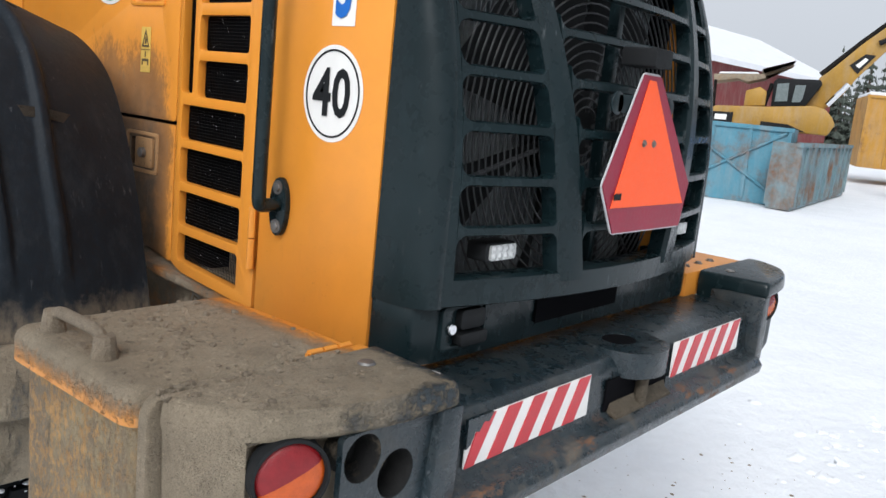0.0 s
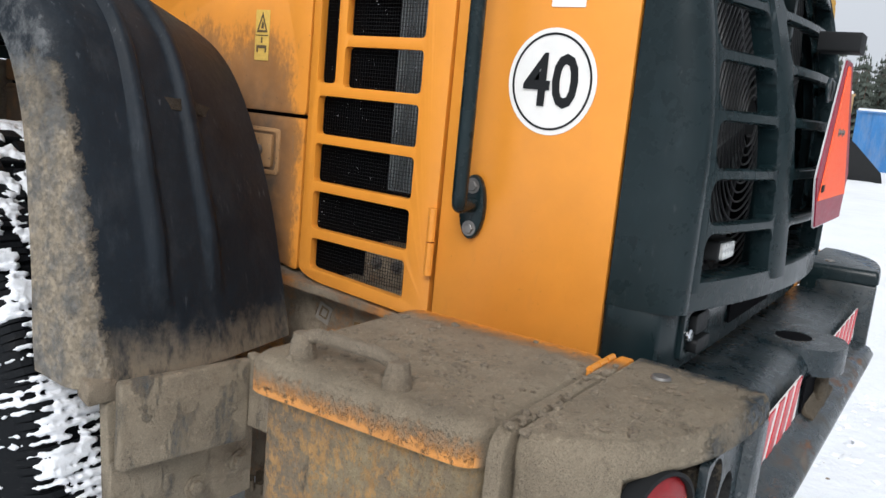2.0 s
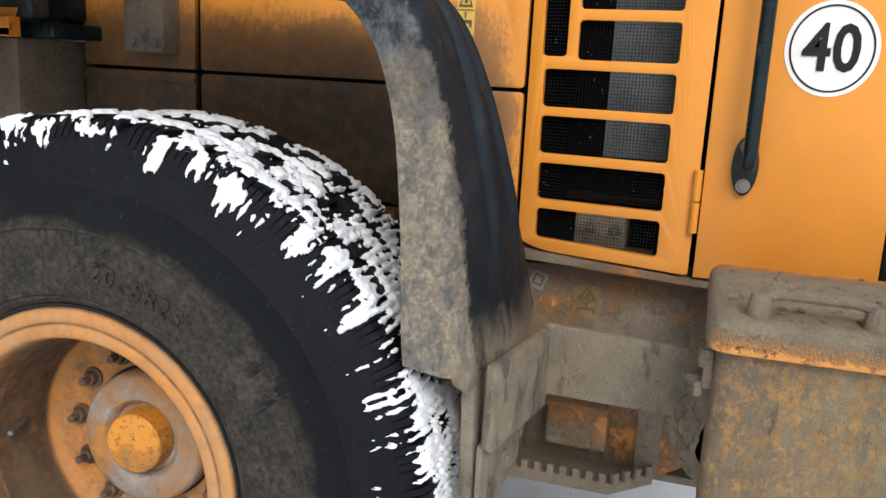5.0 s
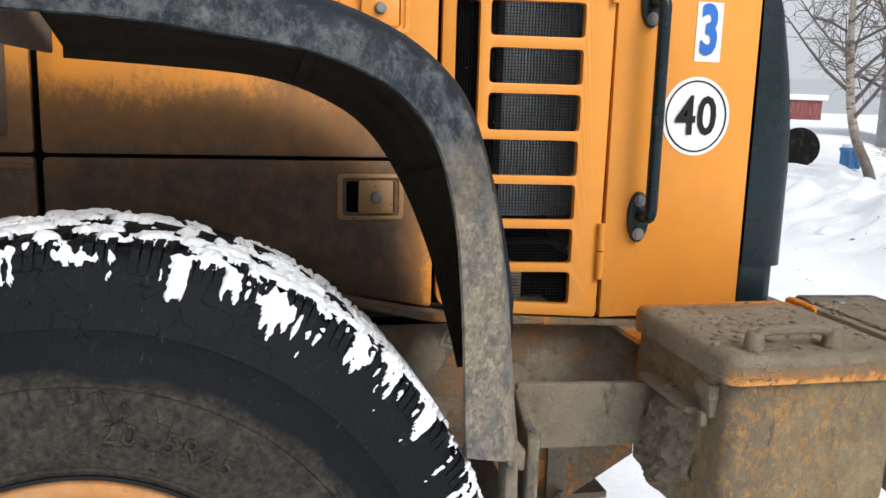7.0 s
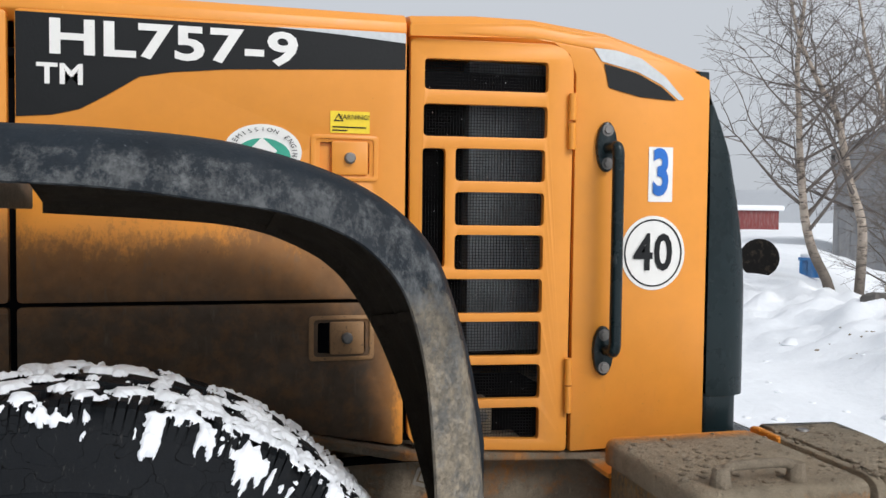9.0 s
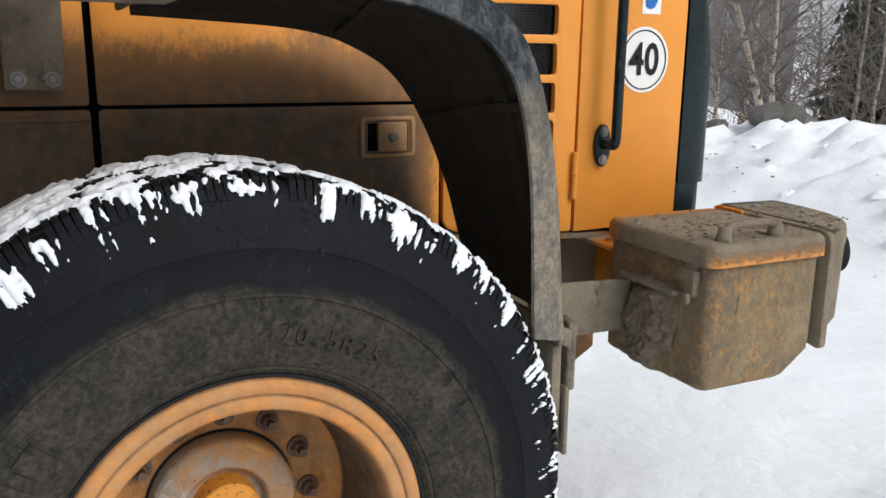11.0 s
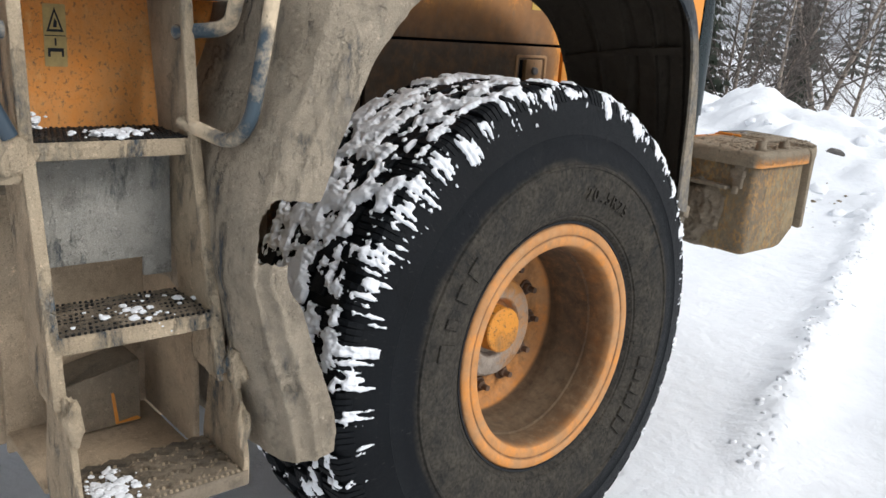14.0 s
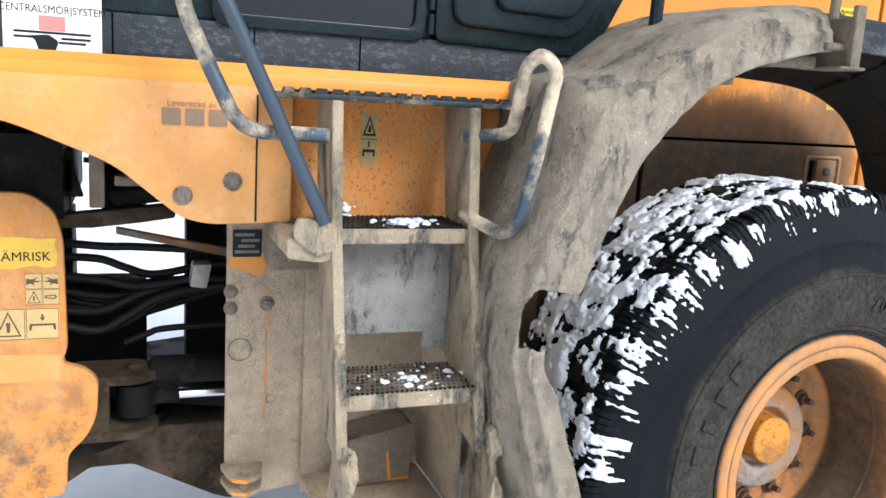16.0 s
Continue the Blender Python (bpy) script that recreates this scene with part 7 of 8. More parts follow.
def hazard_label(y0, y1, z0, z1, cols, rows):
    """A worn label of ruled fields with plain symbols."""
    put = lambda u, v, w: (-0.5605 - w, u, v)
    lab = part("hazard_label", Geo().plate(rounded([(y1, z0), (y0, z0), (y0, z1), (y1, z1)], 0.006, 3), [], lambda u, v, w: put(u, v, 0.001 - w), 0.001), M["label_dusty"], front, "worn pale yellow label with ruled hazard symbols", smooth=0)
    put2 = lambda u, v, q: put(u, v, 0.0022 - q)
    g = Geo()
    cw, ch = (y0 - y1) / cols, (z1 - z0) / rows
    for i in range(cols):
        for j in range(rows):
            P = lambda u, v: (y0 - (i + u) * cw, z0 + (j + v) * ch)
            g.plate([P(0.02, 0.02), P(0.98, 0.02), P(0.98, 0.98), P(0.02, 0.98)], [[P(0.035, 0.035), P(0.965, 0.035), P(0.965, 0.965), P(0.035, 0.965)]], put2, 0.0008)
            kind = (i + 2 * j) % 4 if rows > 1 else 4 * i
            if kind == 0:
                g.plate([P(0.12, 0.12), P(0.88, 0.12), P(0.5, 0.90)], [[P(0.19, 0.16), P(0.81, 0.16), P(0.5, 0.81)]], put2, 0.0008)
                g.plate([P(0.46, 0.25), P(0.54, 0.25), P(0.56, 0.55), P(0.44, 0.55)], [], put2, 0.0008)
            elif kind == 1:
                g.plate([P(0.15, 0.42), P(0.70, 0.35), P(0.85, 0.50), P(0.70, 0.64), P(0.15, 0.58)], [[P(0.22, 0.46), P(0.66, 0.42), P(0.76, 0.50), P(0.66, 0.58), P(0.22, 0.54)]], put2, 0.0008)
            elif kind in (2, 3):
                k = (lambda u: u) if kind == 2 else (lambda u: 1 - u)
                g.plate([P(k(0.08), 0.30), P(k(0.35), 0.38), P(k(0.55), 0.22), P(k(0.50), 0.42), P(k(0.95), 0.50), P(k(0.55), 0.56), P(k(0.80), 0.78), P(k(0.42), 0.62), P(k(0.10), 0.66)], [], put2, 0.0008)
            else:
                g.plate([P(0.10, 0.30), P(0.17, 0.30), P(0.20, 0.44), P(0.80, 0.44), P(0.83, 0.30), P(0.90, 0.30), P(0.88, 0.50), P(0.12, 0.50)], [], put2, 0.0008)
                g.plate([P(0.50, 0.58), P(0.58, 0.70), P(0.53, 0.70), P(0.53, 0.80), P(0.47, 0.80), P(0.47, 0.70), P(0.42, 0.70)], [], put2, 0.0008)
    part("label_print", g, M["faded_ink"], lab, smooth=0)


hazard_label(1.998, 1.916, 1.024, 1.108, 2, 2)
hazard_label(2.080, 1.918, 0.930, 1.016, 2, 1)
part("label_trace", Geo().prism([(1.918, 0.885), (2.08, 0.892), (2.08, 0.815), (1.92, 0.812)], "x", -0.5615, -0.5605), M["skirt"], front, "faint trace of a label", smooth=0)
part("hinge_plate", Geo().prism(rounded([(-0.50, 1.85), (-0.30, 1.62), (0.30, 1.62), (0.55, 1.85), (0.55, 2.5), (-0.50, 2.5)], 0.06), "z", 0.56, 0.61), M["frame_dark"], loader, "greasy articulation plate", bevel=0.004)
for z in (0.50, 0.64, 1.30):
    part("hinge_plate", Geo().prism(rounded([(-0.45, 1.2), (-0.20, 1.85), (0.20, 1.85), (0.45, 1.2)], 0.1), "z", z - 0.02, z + 0.02), M["frame_dark"], loader, bevel=0.004)
for z0, z1 in ((0.46, 0.69), (1.20, 1.36)):
    part("hinge_pin", Geo().tube([(0, 1.76, z0), (0, 1.76, z1)], 0.07, 20), M["frame_dark"], loader)
g = Geo().tube([(-0.45, 1.20, 0.785), (-0.45, 1.690, 0.792)], 0.042, 18)
part("steering_cylinder", g, M["frame_dark"], loader, "black steering cylinder above the polished rod")
part("cylinder_rod", Geo().tube([(-0.45, 1.30, 0.712), (-0.45, 1.614, 0.714)], 0.0165, 14), M["chrome"], loader, "polished rod")
g = Geo().tube([(-0.45, 1.61, 0.714), (-0.45, 1.70, 0.712)], 0.026, 14).tube([(-0.45, 1.73, 0.665), (-0.45, 1.73, 0.760)], 0.055, 20)
part("rod_eye", g, M["frame_dark"], loader, "greasy rod eye", bevel=0.003)
g = Geo()
fork = rounded([(-0.53, 1.84), (-0.53, 1.72), (-0.49, 1.668), (-0.41, 1.668), (-0.37, 1.72), (-0.37, 1.90), (-0.53, 1.90)], 0.03)
g.prism(fork, "z", 0.775, 0.803).prism(fork, "z", 0.612, 0.640).box(-0.53, -0.37, 1.80, 1.88, 0.64, 0.776)
g.tube([(-0.45, 1.73, 0.803), (-0.45, 1.73, 0.815)], 0.03, 14)
part("rod_clevis", g, M["clevis"], loader, "brown greasy steel clevis", bevel=0.004)
for x, line, r in ((-0.35, [(1.96, 1.156), (1.821, 1.140), (1.712, 1.135), (1.45, 1.118)], 0.012), (-0.33, [(1.96, 1.108), (1.831, 1.100), (1.758, 1.072), (1.675, 1.047), (1.52, 1.072), (1.40, 1.08)], 0.012),
                   (-0.36, [(1.96, 1.060), (1.822, 1.043), (1.712, 1.021), (1.55, 1.038), (1.40, 1.03)], 0.014), (-0.31, [(1.96, 1.010), (1.823, 0.983), (1.712, 0.985), (1.54, 1.016), (1.40, 1.02)], 0.014),
                   (-0.34, [(1.96, 0.955), (1.824, 0.947), (1.703, 0.995), (1.54, 1.032), (1.40, 1.05)], 0.015), (-0.37, [(1.96, 0.925), (1.834, 0.895), (1.75, 0.935), (1.656, 0.988), (1.53, 1.011), (1.40, 1.02)], 0.014),
                   (-0.26, [(1.96, 1.030), (1.85, 1.020), (1.74, 1.000), (1.62, 1.010), (1.40, 1.0)], 0.014), (-0.28, [(1.96, 0.985), (1.85, 0.950), (1.76, 0.945), (1.66, 0.970), (1.40, 1.01)], 0.014),
                   (-0.30, [(1.96, 0.890), (1.84, 0.875), (1.74, 0.900), (1.66, 0.955), (1.5, 1.0)], 0.012), (-0.35, [(1.76, 0.845), (1.694, 0.870), (1.637, 0.883), (1.40, 0.895)], 0.010),
                   (-0.20, [(1.96, 0.930), (1.85, 0.900), (1.76, 0.880), (1.69, 0.900), (1.40, 0.99)], 0.014)):
    part("hydraulic_hose", Geo().tube(smooth_path([(x + 0.012 * math.sin(9 * y), y, z) for y, z in line], 6), r, 9), M["hose"], loader, "black hydraulic hose", smooth=70)
g = Geo().prism(rounded([(1.575, 1.112), (1.524, 1.111), (1.538, 1.042), (1.584, 1.048)], 0.006), "x", -0.50, -0.43)
part("hose_clamp", g, M["silver_dirty"], loader, "dull steel hose clamp", bevel=0.006)
for box in ((-0.30, 0.35, 1.90, 2.3, 1.24, 1.52), (-0.50, -0.12, 1.905, 2.45, 1.24, 1.465), (-0.42, -0.20, 1.885, 1.93, 1.30, 1.42), (-0.50, -0.30, 1.93, 2.45, 0.88, 1.20)):
    part("valve_block", Geo().box(*box), M["frame_dark"], loader, "dark greasy valve block", bevel=0.006)
# dark boxes added to close off bright openings behind the hoses
for box in ((-0.3, 0.3, 1.15, 1.45, 1.12, 1.26), (-0.10, 0.10, 1.91, 2.4, 0.85, 1.20), (-0.05, 0.05, 1.692, 1.95, 0.66, 0.97), (-0.05, 0.05, 1.28, 1.568, 0.62, 1.17)):
    part("hinge_filler", Geo().box(*box), M["frame_dark"], loader, "dark filler box in the centre hinge", bevel=0.006)
part("pipe_stand", Geo().box(-0.42, -0.38, 1.807, 1.847, 1.26, 1.407), M["brown"], loader, "rusty stand of a pipe", bevel=0.004)
part("pipe_stand", Geo().prism([(1.914, 1.40), (1.893, 1.40), (1.861, 1.29), (1.912, 1.29)], "x", -0.42, -0.39), M["frame_dark"], loader, bevel=0.004)
part("pipe_stand", Geo().box(-0.42, -0.36, 1.62, 1.782, 1.322, 1.350), M["brown"], loader, bevel=0.004)
g = Geo().tube([(-0.41, 1.86, 1.392), (-0.41, 1.66, 1.385)], 0.008, 8).tube([(-0.41, 1.78, 1.405), (-0.41, 1.74, 1.405)], 0.02, 12)
part("cross_pipe", g, M["frame_dark"], loader, "short dark pipe with a union")
g = Geo().prism(rounded([(1.96, 1.205), (1.96, 1.236), (1.648, 1.270), (1.62, 1.262), (1.62, 1.235), (1.70, 1.222), (1.84, 1.205)], 0.008), "x", -0.43, -0.37)
part("link_arm", g, M["clevis"], loader, "brown greasy link arm", bevel=0.006)
part("link_arm", Geo().prism([(1.78, 1.262), (1.60, 1.282), (1.45, 1.282), (1.45, 1.31), (1.60, 1.312), (1.80, 1.29)], "x", -0.40, -0.30), M["frame_dark"], loader, bevel=0.004)
g = Geo().prism([(1.779, 1.207), (1.45, 1.140), (1.45, 1.114), (1.779, 1.188)], "x", -0.43, -0.40)
part("cross_plate", g, M["chassis"], loader, "dirty orange plate on edge", bevel=0.004)
part("hitch_block", Geo().prism([(1.44, 0.31), (1.5, 0.33), (1.74, 0.46), (1.86, 0.46), (2.1, 0.30), (2.45, 0.30), (2.45, 0.58), (1.44, 0.58)], "x", -0.36, 0.36), M["clevis"], loader, "dark hitch frame low between the two halves", bevel=0.01)
part("drive_shaft", Geo().tube([(0, -0.4, 0.58), (0, 2.4, 0.56)], 0.06, 16), M["frame_dark"], loader, "greasy drive shaft")
part("rear_axle", Geo().tube([(-0.85, 0, 0.70), (-0.3, 0, 0.70), (-0.2, 0, 0.70), (0.2, 0, 0.70), (0.3, 0, 0.70), (0.85, 0, 0.70)], lambda f: 0.12 if f < 0.3 or f > 0.7 else 0.24, 20), M["frame_mud"], loader, "muddy rear axle")
part("belly_plate", Geo().box(-0.45, 0.45, -1.3, 1.2, 0.52, 0.54), M["frame_mud"], loader, "muddy belly plate")


# ---- ground: one sheet of snow out to the horizon ----
RIDGE_A, RIDGE_B = Vector((-1.42, -1.1)), Vector((0.13, -5.8))
RIDGE = (RIDGE_B - RIDGE_A).normalized()


def ground_z(x, y):
    p = Vector((x, y, 0))
    d = math.hypot(x + 1, y)
    h = 0.02 * noise.noise(p * 0.9) + 0.010 * noise.noise(p * 3.1)
    if d < 40:
        h += 0.010 * noise.noise(p * 7.0) * min(1, max(0, d - 1.5) / 3)
    # ridge of crumbled snow left by a wheel, with a smooth track beside it
    if -9 < y < 0 and -3 < x < 4:
        q = Vector((x, y)) - RIDGE_A
        along, off = q.dot(RIDGE), q.x * RIDGE.y - q.y * RIDGE.x
        off += 0.05 * noise.noise(Vector((along * 1.1, 0, 2)))
        fade = max(0, min(1, along + 0.4)) * max(0, min(1, (6.5 - along)))
        h += fade * (0.060 + 0.035 * noise.noise(p * 8) + 0.02 * noise.noise(p * 19)) * math.exp(-(off / 0.12) ** 2)
        h -= fade * 0.022 * math.exp(-((off - 0.33) / 0.20) ** 2)
        h -= fade * 0.018 * math.exp(-((off + 0.45) / 0.22) ** 2)
    # ploughed bank behind the machine, lumpy along its length
    if d > 5:
        az = math.degrees(math.atan2(y - 0.5, x + 2.6))
        if -100 < az < -22:
            r = math.hypot(x + 2.6, y - 0.5)
            f = min(1, (az + 100) / 12) * min(1, (-22 - az) / 12)
            near = table([(-100, 6.0), (-68, 6.2), (-58, 6.6), (-48, 8.2), (-40, 10.5), (-22, 15)], az)
            high = table([(-100, 0.45), (-73, 0.58), (-66, 0.82), (-60, 0.90), (-54, 0.80), (-50, 0.72), (-44, 0.70), (-38, 0.55), (-22, 0.5)], az)
            rise = max(0, min(1, (r - near) / 4.2))
            rise = rise * rise * (3 - 2 * rise)
            fall = 1 - 0.6 * max(0, min(1, (r - near - 4.6) / 5))
            sink = max(0, min(1, (-39 - az) / 5)) * max(0, min(1, (r - near - 5.5) / 14)) * max(0, min(1, (140 - r) / 60))
            lump = abs(noise.noise(p * 0.8)) * 0.42 + abs(noise.noise(p * 1.9 + Vector((4, 0, 0)))) * 0.30 + 0.085 * noise.noise(p * 3.6) + 0.05 * noise.noise(p * 8)
            h += f * rise * (high * fall - 0.20 + lump) - 2.2 * sink
    if d > 12:
        h += min(1, (d - 12) / 20) * 0.12 * noise.noise(p * 0.16)
    return h


def spaced(lo, hi, a, b, fine, c, e, mid):
    """Grid lines: fine from a to b, then mid-sized to c and e, then ever wider out to lo and hi."""
    out = [a + (b - a) * i / round((b - a) / fine) for i in range(round((b - a) / fine) + 1)]
    for end, edge, s in ((hi, e, 1), (lo, c, -1)):
        side, step = (out[-1] if s > 0 else out[0]), fine
        line = []
        while (end - side) * s > 0:
            step = step * 1.12 if (step < mid or (side - edge) * s > 0) else step
            side += s * step
            line.append(side)
        out = out + line if s > 0 else line[::-1] + out
    return out


g = Geo()
xs, ys = spaced(-700, 900, -2.6, 0.8, 0.045, -3.5, 8.5, 0.11), spaced(-900, 900, -6.2, -0.8, 0.045, -12.5, 1.0, 0.11)
NX, NY = len(xs), len(ys)
g.add([(x, y, ground_z(x, y)) for y in ys for x in xs], [(j * NX + i, j * NX + i + 1, (j + 1) * NX + i + 1, (j + 1) * NX + i) for j in range(NY - 1) for i in range(NX - 1)])
lone("ground", g, M["snow"], "trodden and rutted snow of a works yard", "ground", "", "structure", 180, merge=False)


def clod(g, c, r, rng, flat=0.7):
    k = rng.uniform(0, 9)
    g.loft([[c + Vector((r * math.sin(p) * math.cos(a), r * math.sin(p) * math.sin(a), r * flat * math.cos(p))) * (1 + 0.5 * noise.noise(Vector((math.cos(a) * 1.2 + k, math.sin(a) * 1.2, p)))) for a in [i * math.pi / 4 for i in range(8)]] for p in (0.2, 0.8, 1.4, 2.0, 2.7)])


# crumbled snow along the ridge, lumps and dirt on the bank
g, rng = Geo(), random.Random(4)
for _ in range(260):
    q = RIDGE_A + RIDGE * rng.uniform(0, 5.4) + Vector((RIDGE.y, -RIDGE.x)) * rng.gauss(0, 0.045)
    clod(g, Vector((*q, ground_z(*q) - 0.006)), rng.choice((0.008, 0.010, 0.014, 0.022)), rng)
for _ in range(70):
    x, y = 3.0 + rng.gauss(0, 0.5), -1.85 + rng.gauss(0, 0.22)
    s = rng.choice((0.012, 0.02, 0.03, 0.045))
    clod(g, Vector((x, y, ground_z(x, y) - s * 0.35)), s, rng)
for _ in range(110):
    az, r = radians(rng.uniform(-80, -38)), rng.uniform(7, 12.5)
    x, y = -2.6 + r * math.cos(az), 0.5 + r * math.sin(az)
    s = rng.choice((0.03, 0.05, 0.08, 0.13))
    clod(g, Vector((x, y, ground_z(x, y) - s * 0.4)), s, rng)
lone("snow_clods", g, M["snow"], "crumbled lumps of snow on the yard and bank", "snow", "", "stuff", 50)
g, rng = Geo(), random.Random(6)
for az0, r0, n in ((-47, 10.6, 12), (-57, 8.6, 16), (-63.5, 7.6, 22), (-44, 11.6, 14)):
    for _ in range(n):
        az, r = radians(az0 + rng.gauss(0, 1.5)), r0 + rng.gauss(0, 0.35)
        x, y = -2.6 + r * math.cos(az), 0.5 + r * math.sin(az)
        s = rng.choice((0.006, 0.008, 0.010, 0.014, 0.02, 0.035))
        clod(g, Vector((x, y, ground_z(x, y) - s * 0.4)), s, rng, 0.55)
for _ in range(55):
    f = rng.random() ** 0.6
    x, y = lerp(1.2, 2.3, f) + rng.gauss(0, 0.22), lerp(-0.75, -1.62, f) + rng.gauss(0, 0.13)
    s = rng.choice((0.003, 0.003, 0.004, 0.006, 0.011))
    clod(g, Vector((x, y, ground_z(x, y) - s * 0.2)), s, rng, 0.5)
lone("dirt_clods", g, M["frame_mud"], "brown gravel and earth ploughed up with the snow", "gravel", "", "stuff", 50)

# ---- the yard and the land behind ----
def birch_bark():
    a = Mat("birch_bark", (0.40, 0.335, 0.275), 0.8, 0, 0.25, 3)
    a.layer(a.patch(0.40, 3.0, 0.05, 9, (1, 1, 2.2), 0.72), (0.075, 0.058, 0.046), 0.9)
    a.layer(a.patch(0.30, 9, 0.04, 8, (0.5, 0.5, 3)), (0.04, 0.033, 0.028), 0.9)
    low = a.map(a.add(a.axis(2), a.mul(a.noise(4, 7), 1.4)), 1.9, 0.9)
    a.layer(a.mul(low, 0.8), (0.07, 0.058, 0.048), 0.9)
    return a.done()


M["birch"] = birch_bark()
M["twig"] = plain("dark_twigs", (0.145, 0.122, 0.108), 0.85, 0, 0.3, 20)
M["bark"] = plain("spruce_bark", (0.07, 0.052, 0.04), 0.9, 0, 0.3, 20)
M["needles"] = plain("spruce_needles", (0.040, 0.052, 0.036), 0.85, 0, 0.45, 8)
# paler needles for the far woods: haze put into the colour
M["far_needles"] = plain("haze_tinted_spruce_needles", (0.060, 0.074, 0.060), 0.9, 0, 0.4, 1.5)


def limb(g, p, d, length, r, level, rng, twigs):
    n = 4 if level < 2 else 3
    pts, q, e = [p.copy()], p.copy(), d.copy()
    for _ in range(n):
        e = (e + Vector((rng.gauss(0, 0.16), rng.gauss(0, 0.16), rng.gauss(0.03, 0.10) if level < 2 else rng.gauss(-0.10, 0.12)))).normalized()
        q = q + e * length / n
        pts.append(q.copy())
    (g if level < 1 else twigs).tube(pts, lambda f: max(0.0030, r * (1 - 0.82 * f)), 6 if level == 0 else (4 if level == 1 else 3), caps=False)
    if level >= 3:
        return
    for _ in range((0, 6, 6)[level] if level else 0):
        k = rng.uniform(0.25, 1.0)
        i = min(int(k * n), n - 1)
        s = pts[i].lerp(pts[i + 1], k * n - i)
        side = Vector((rng.gauss(0, 1), rng.gauss(0, 1), rng.gauss(0.25, 0.5))).normalized()
        limb(g, s, (e * 0.6 + side * 0.75).normalized(), length * rng.uniform(0.38, 0.6), r * 0.42, level + 1, rng, twigs)


def make_birch(seed, height, lean=0.1, line=None, side=Vector((1, 0, 0))):
    """A birch; its trunk may follow a line of (sideways, up) points."""
    rng = random.Random(seed)
    tree = thing("birch_tree", "bare birch tree with pale blotched bark in the snow", "tree", "birches by the yard")
    wood, twigs = Geo(), Geo()
    path, p = [Vector((0, 0, -0.3))], Vector((0, 0, -0.3))
    d = Vector((rng.gauss(0, lean), rng.gauss(0, lean), 1)).normalized()
    for _ in range(10):
        d = (d + Vector((rng.gauss(0, 0.05), rng.gauss(0, 0.05), 0.04))).normalized()
        p = p + d * height / 10
        path.append(p.copy())
    if line:
        path = [side * u + Vector((rng.gauss(0, 0.03), rng.gauss(0, 0.03), v)) for u, v in line]
        path = [path[min(int(k * (len(path) - 1) / 10), len(path) - 2)].lerp(path[min(int(k * (len(path) - 1) / 10), len(path) - 2) + 1], k * (len(path) - 1) / 10 - min(int(k * (len(path) - 1) / 10), len(path) - 2)) for k in range(11)]
    wood.tube(smooth_path(path, 3), lambda f: 0.017 * height * (1 - 0.88 * f) ** 0.9 * 0.72, 9)
    for i in range(26):
        k = 0.22 + 0.76 * (i / 26) ** 0.9
        j = min(int(k * 10), 9)
        s = path[j].lerp(path[j + 1], k * 10 - j)
        a = i * 2.4 + rng.uniform(-0.4, 0.4)
        out = Vector((math.cos(a), math.sin(a), rng.uniform(0.45, 1.0))).normalized()
        limb(wood, s, out, height * (0.36 - 0.24 * k), 0.0062 * height * (1.05 - k), 1, rng, twigs)
    part("trunk", wood, M["birch"], tree, smooth=60, merge=False)
    part("crown", twigs, M["twig"], tree, "fine bare twigs", smooth=0, merge=False)
    return tree


def spruce_geo(trunk, crown, at, height, rng, layers=22, arms=7, dense=1):
    x, y, z = at
    trunk.tube([(x, y, z - 0.3), (x, y, z + height * 0.97)], lambda f: 0.016 * height * (1 - 0.9 * f), 6)
    for i in range(layers):
        f = i / layers
        zz = z + height * (0.06 + 0.92 * f)
        reach = height * 0.20 * (1 - f) ** 0.85 * rng.uniform(0.8, 1.15) + 0.06
        for j in range(arms):
            a = 2 * math.pi * (j + rng.random()) / arms
            ln = reach * rng.uniform(0.7, 1.15)
            d, s = Vector((math.cos(a), math.sin(a), 0)), Vector((-math.sin(a), math.cos(a), 0))
            for k in range(4 * dense):
                t = (k + 0.6) / (4 * dense)
                c = Vector((x, y, zz)) + d * ln * t + Vector((0, 0, -0.38 * ln * t + 0.12 * ln * t * t))
                w = ln * (0.26 * (1 - 0.5 * t)) * rng.uniform(0.7, 1.3)
                h = height * 0.018 * rng.uniform(0.7, 1.5)
                tip = c + d * w * 1.3 + Vector((0, 0, -h * 1.4))
                crown.add([c - d * w * 0.5, c + s * w + Vector((0, 0, -h)), tip, c - s * w + Vector((0, 0, -h)), c + Vector((0, 0, h * 0.6))], [(0, 1, 4), (1, 2, 4), (2, 3, 4), (3, 0, 4), (0, 3, 2, 1)])
    top = Vector((x, y, z + height))
    crown.add([top, top + Vector((0.03 * height * 0.3, 0, -height * 0.06)), top + Vector((-0.01 * height, 0.01 * height, -height * 0.06)), top + Vector((-0.004 * height, -0.012 * height, -height * 0.06))], [(0, 1, 2), (0, 2, 3), (0, 3, 1)])


def make_spruce(seed, height):
    tree = thing("spruce_tree", "dark green spruce standing behind the snow bank", "tree", "spruces by the yard")
    t, c = Geo(), Geo()
    spruce_geo(t, c, (0, 0, 0), height, random.Random(seed), 26, 9, 1)
    part("trunk", t, M["bark"], tree, smooth=60)
    part("crown", c, M["needles"], tree, "drooping needle branches", smooth=0, merge=False)
    return tree


def polar(eye, az, d):
    return eye[0] + d * math.cos(radians(az)), eye[1] + d * math.sin(radians(az))


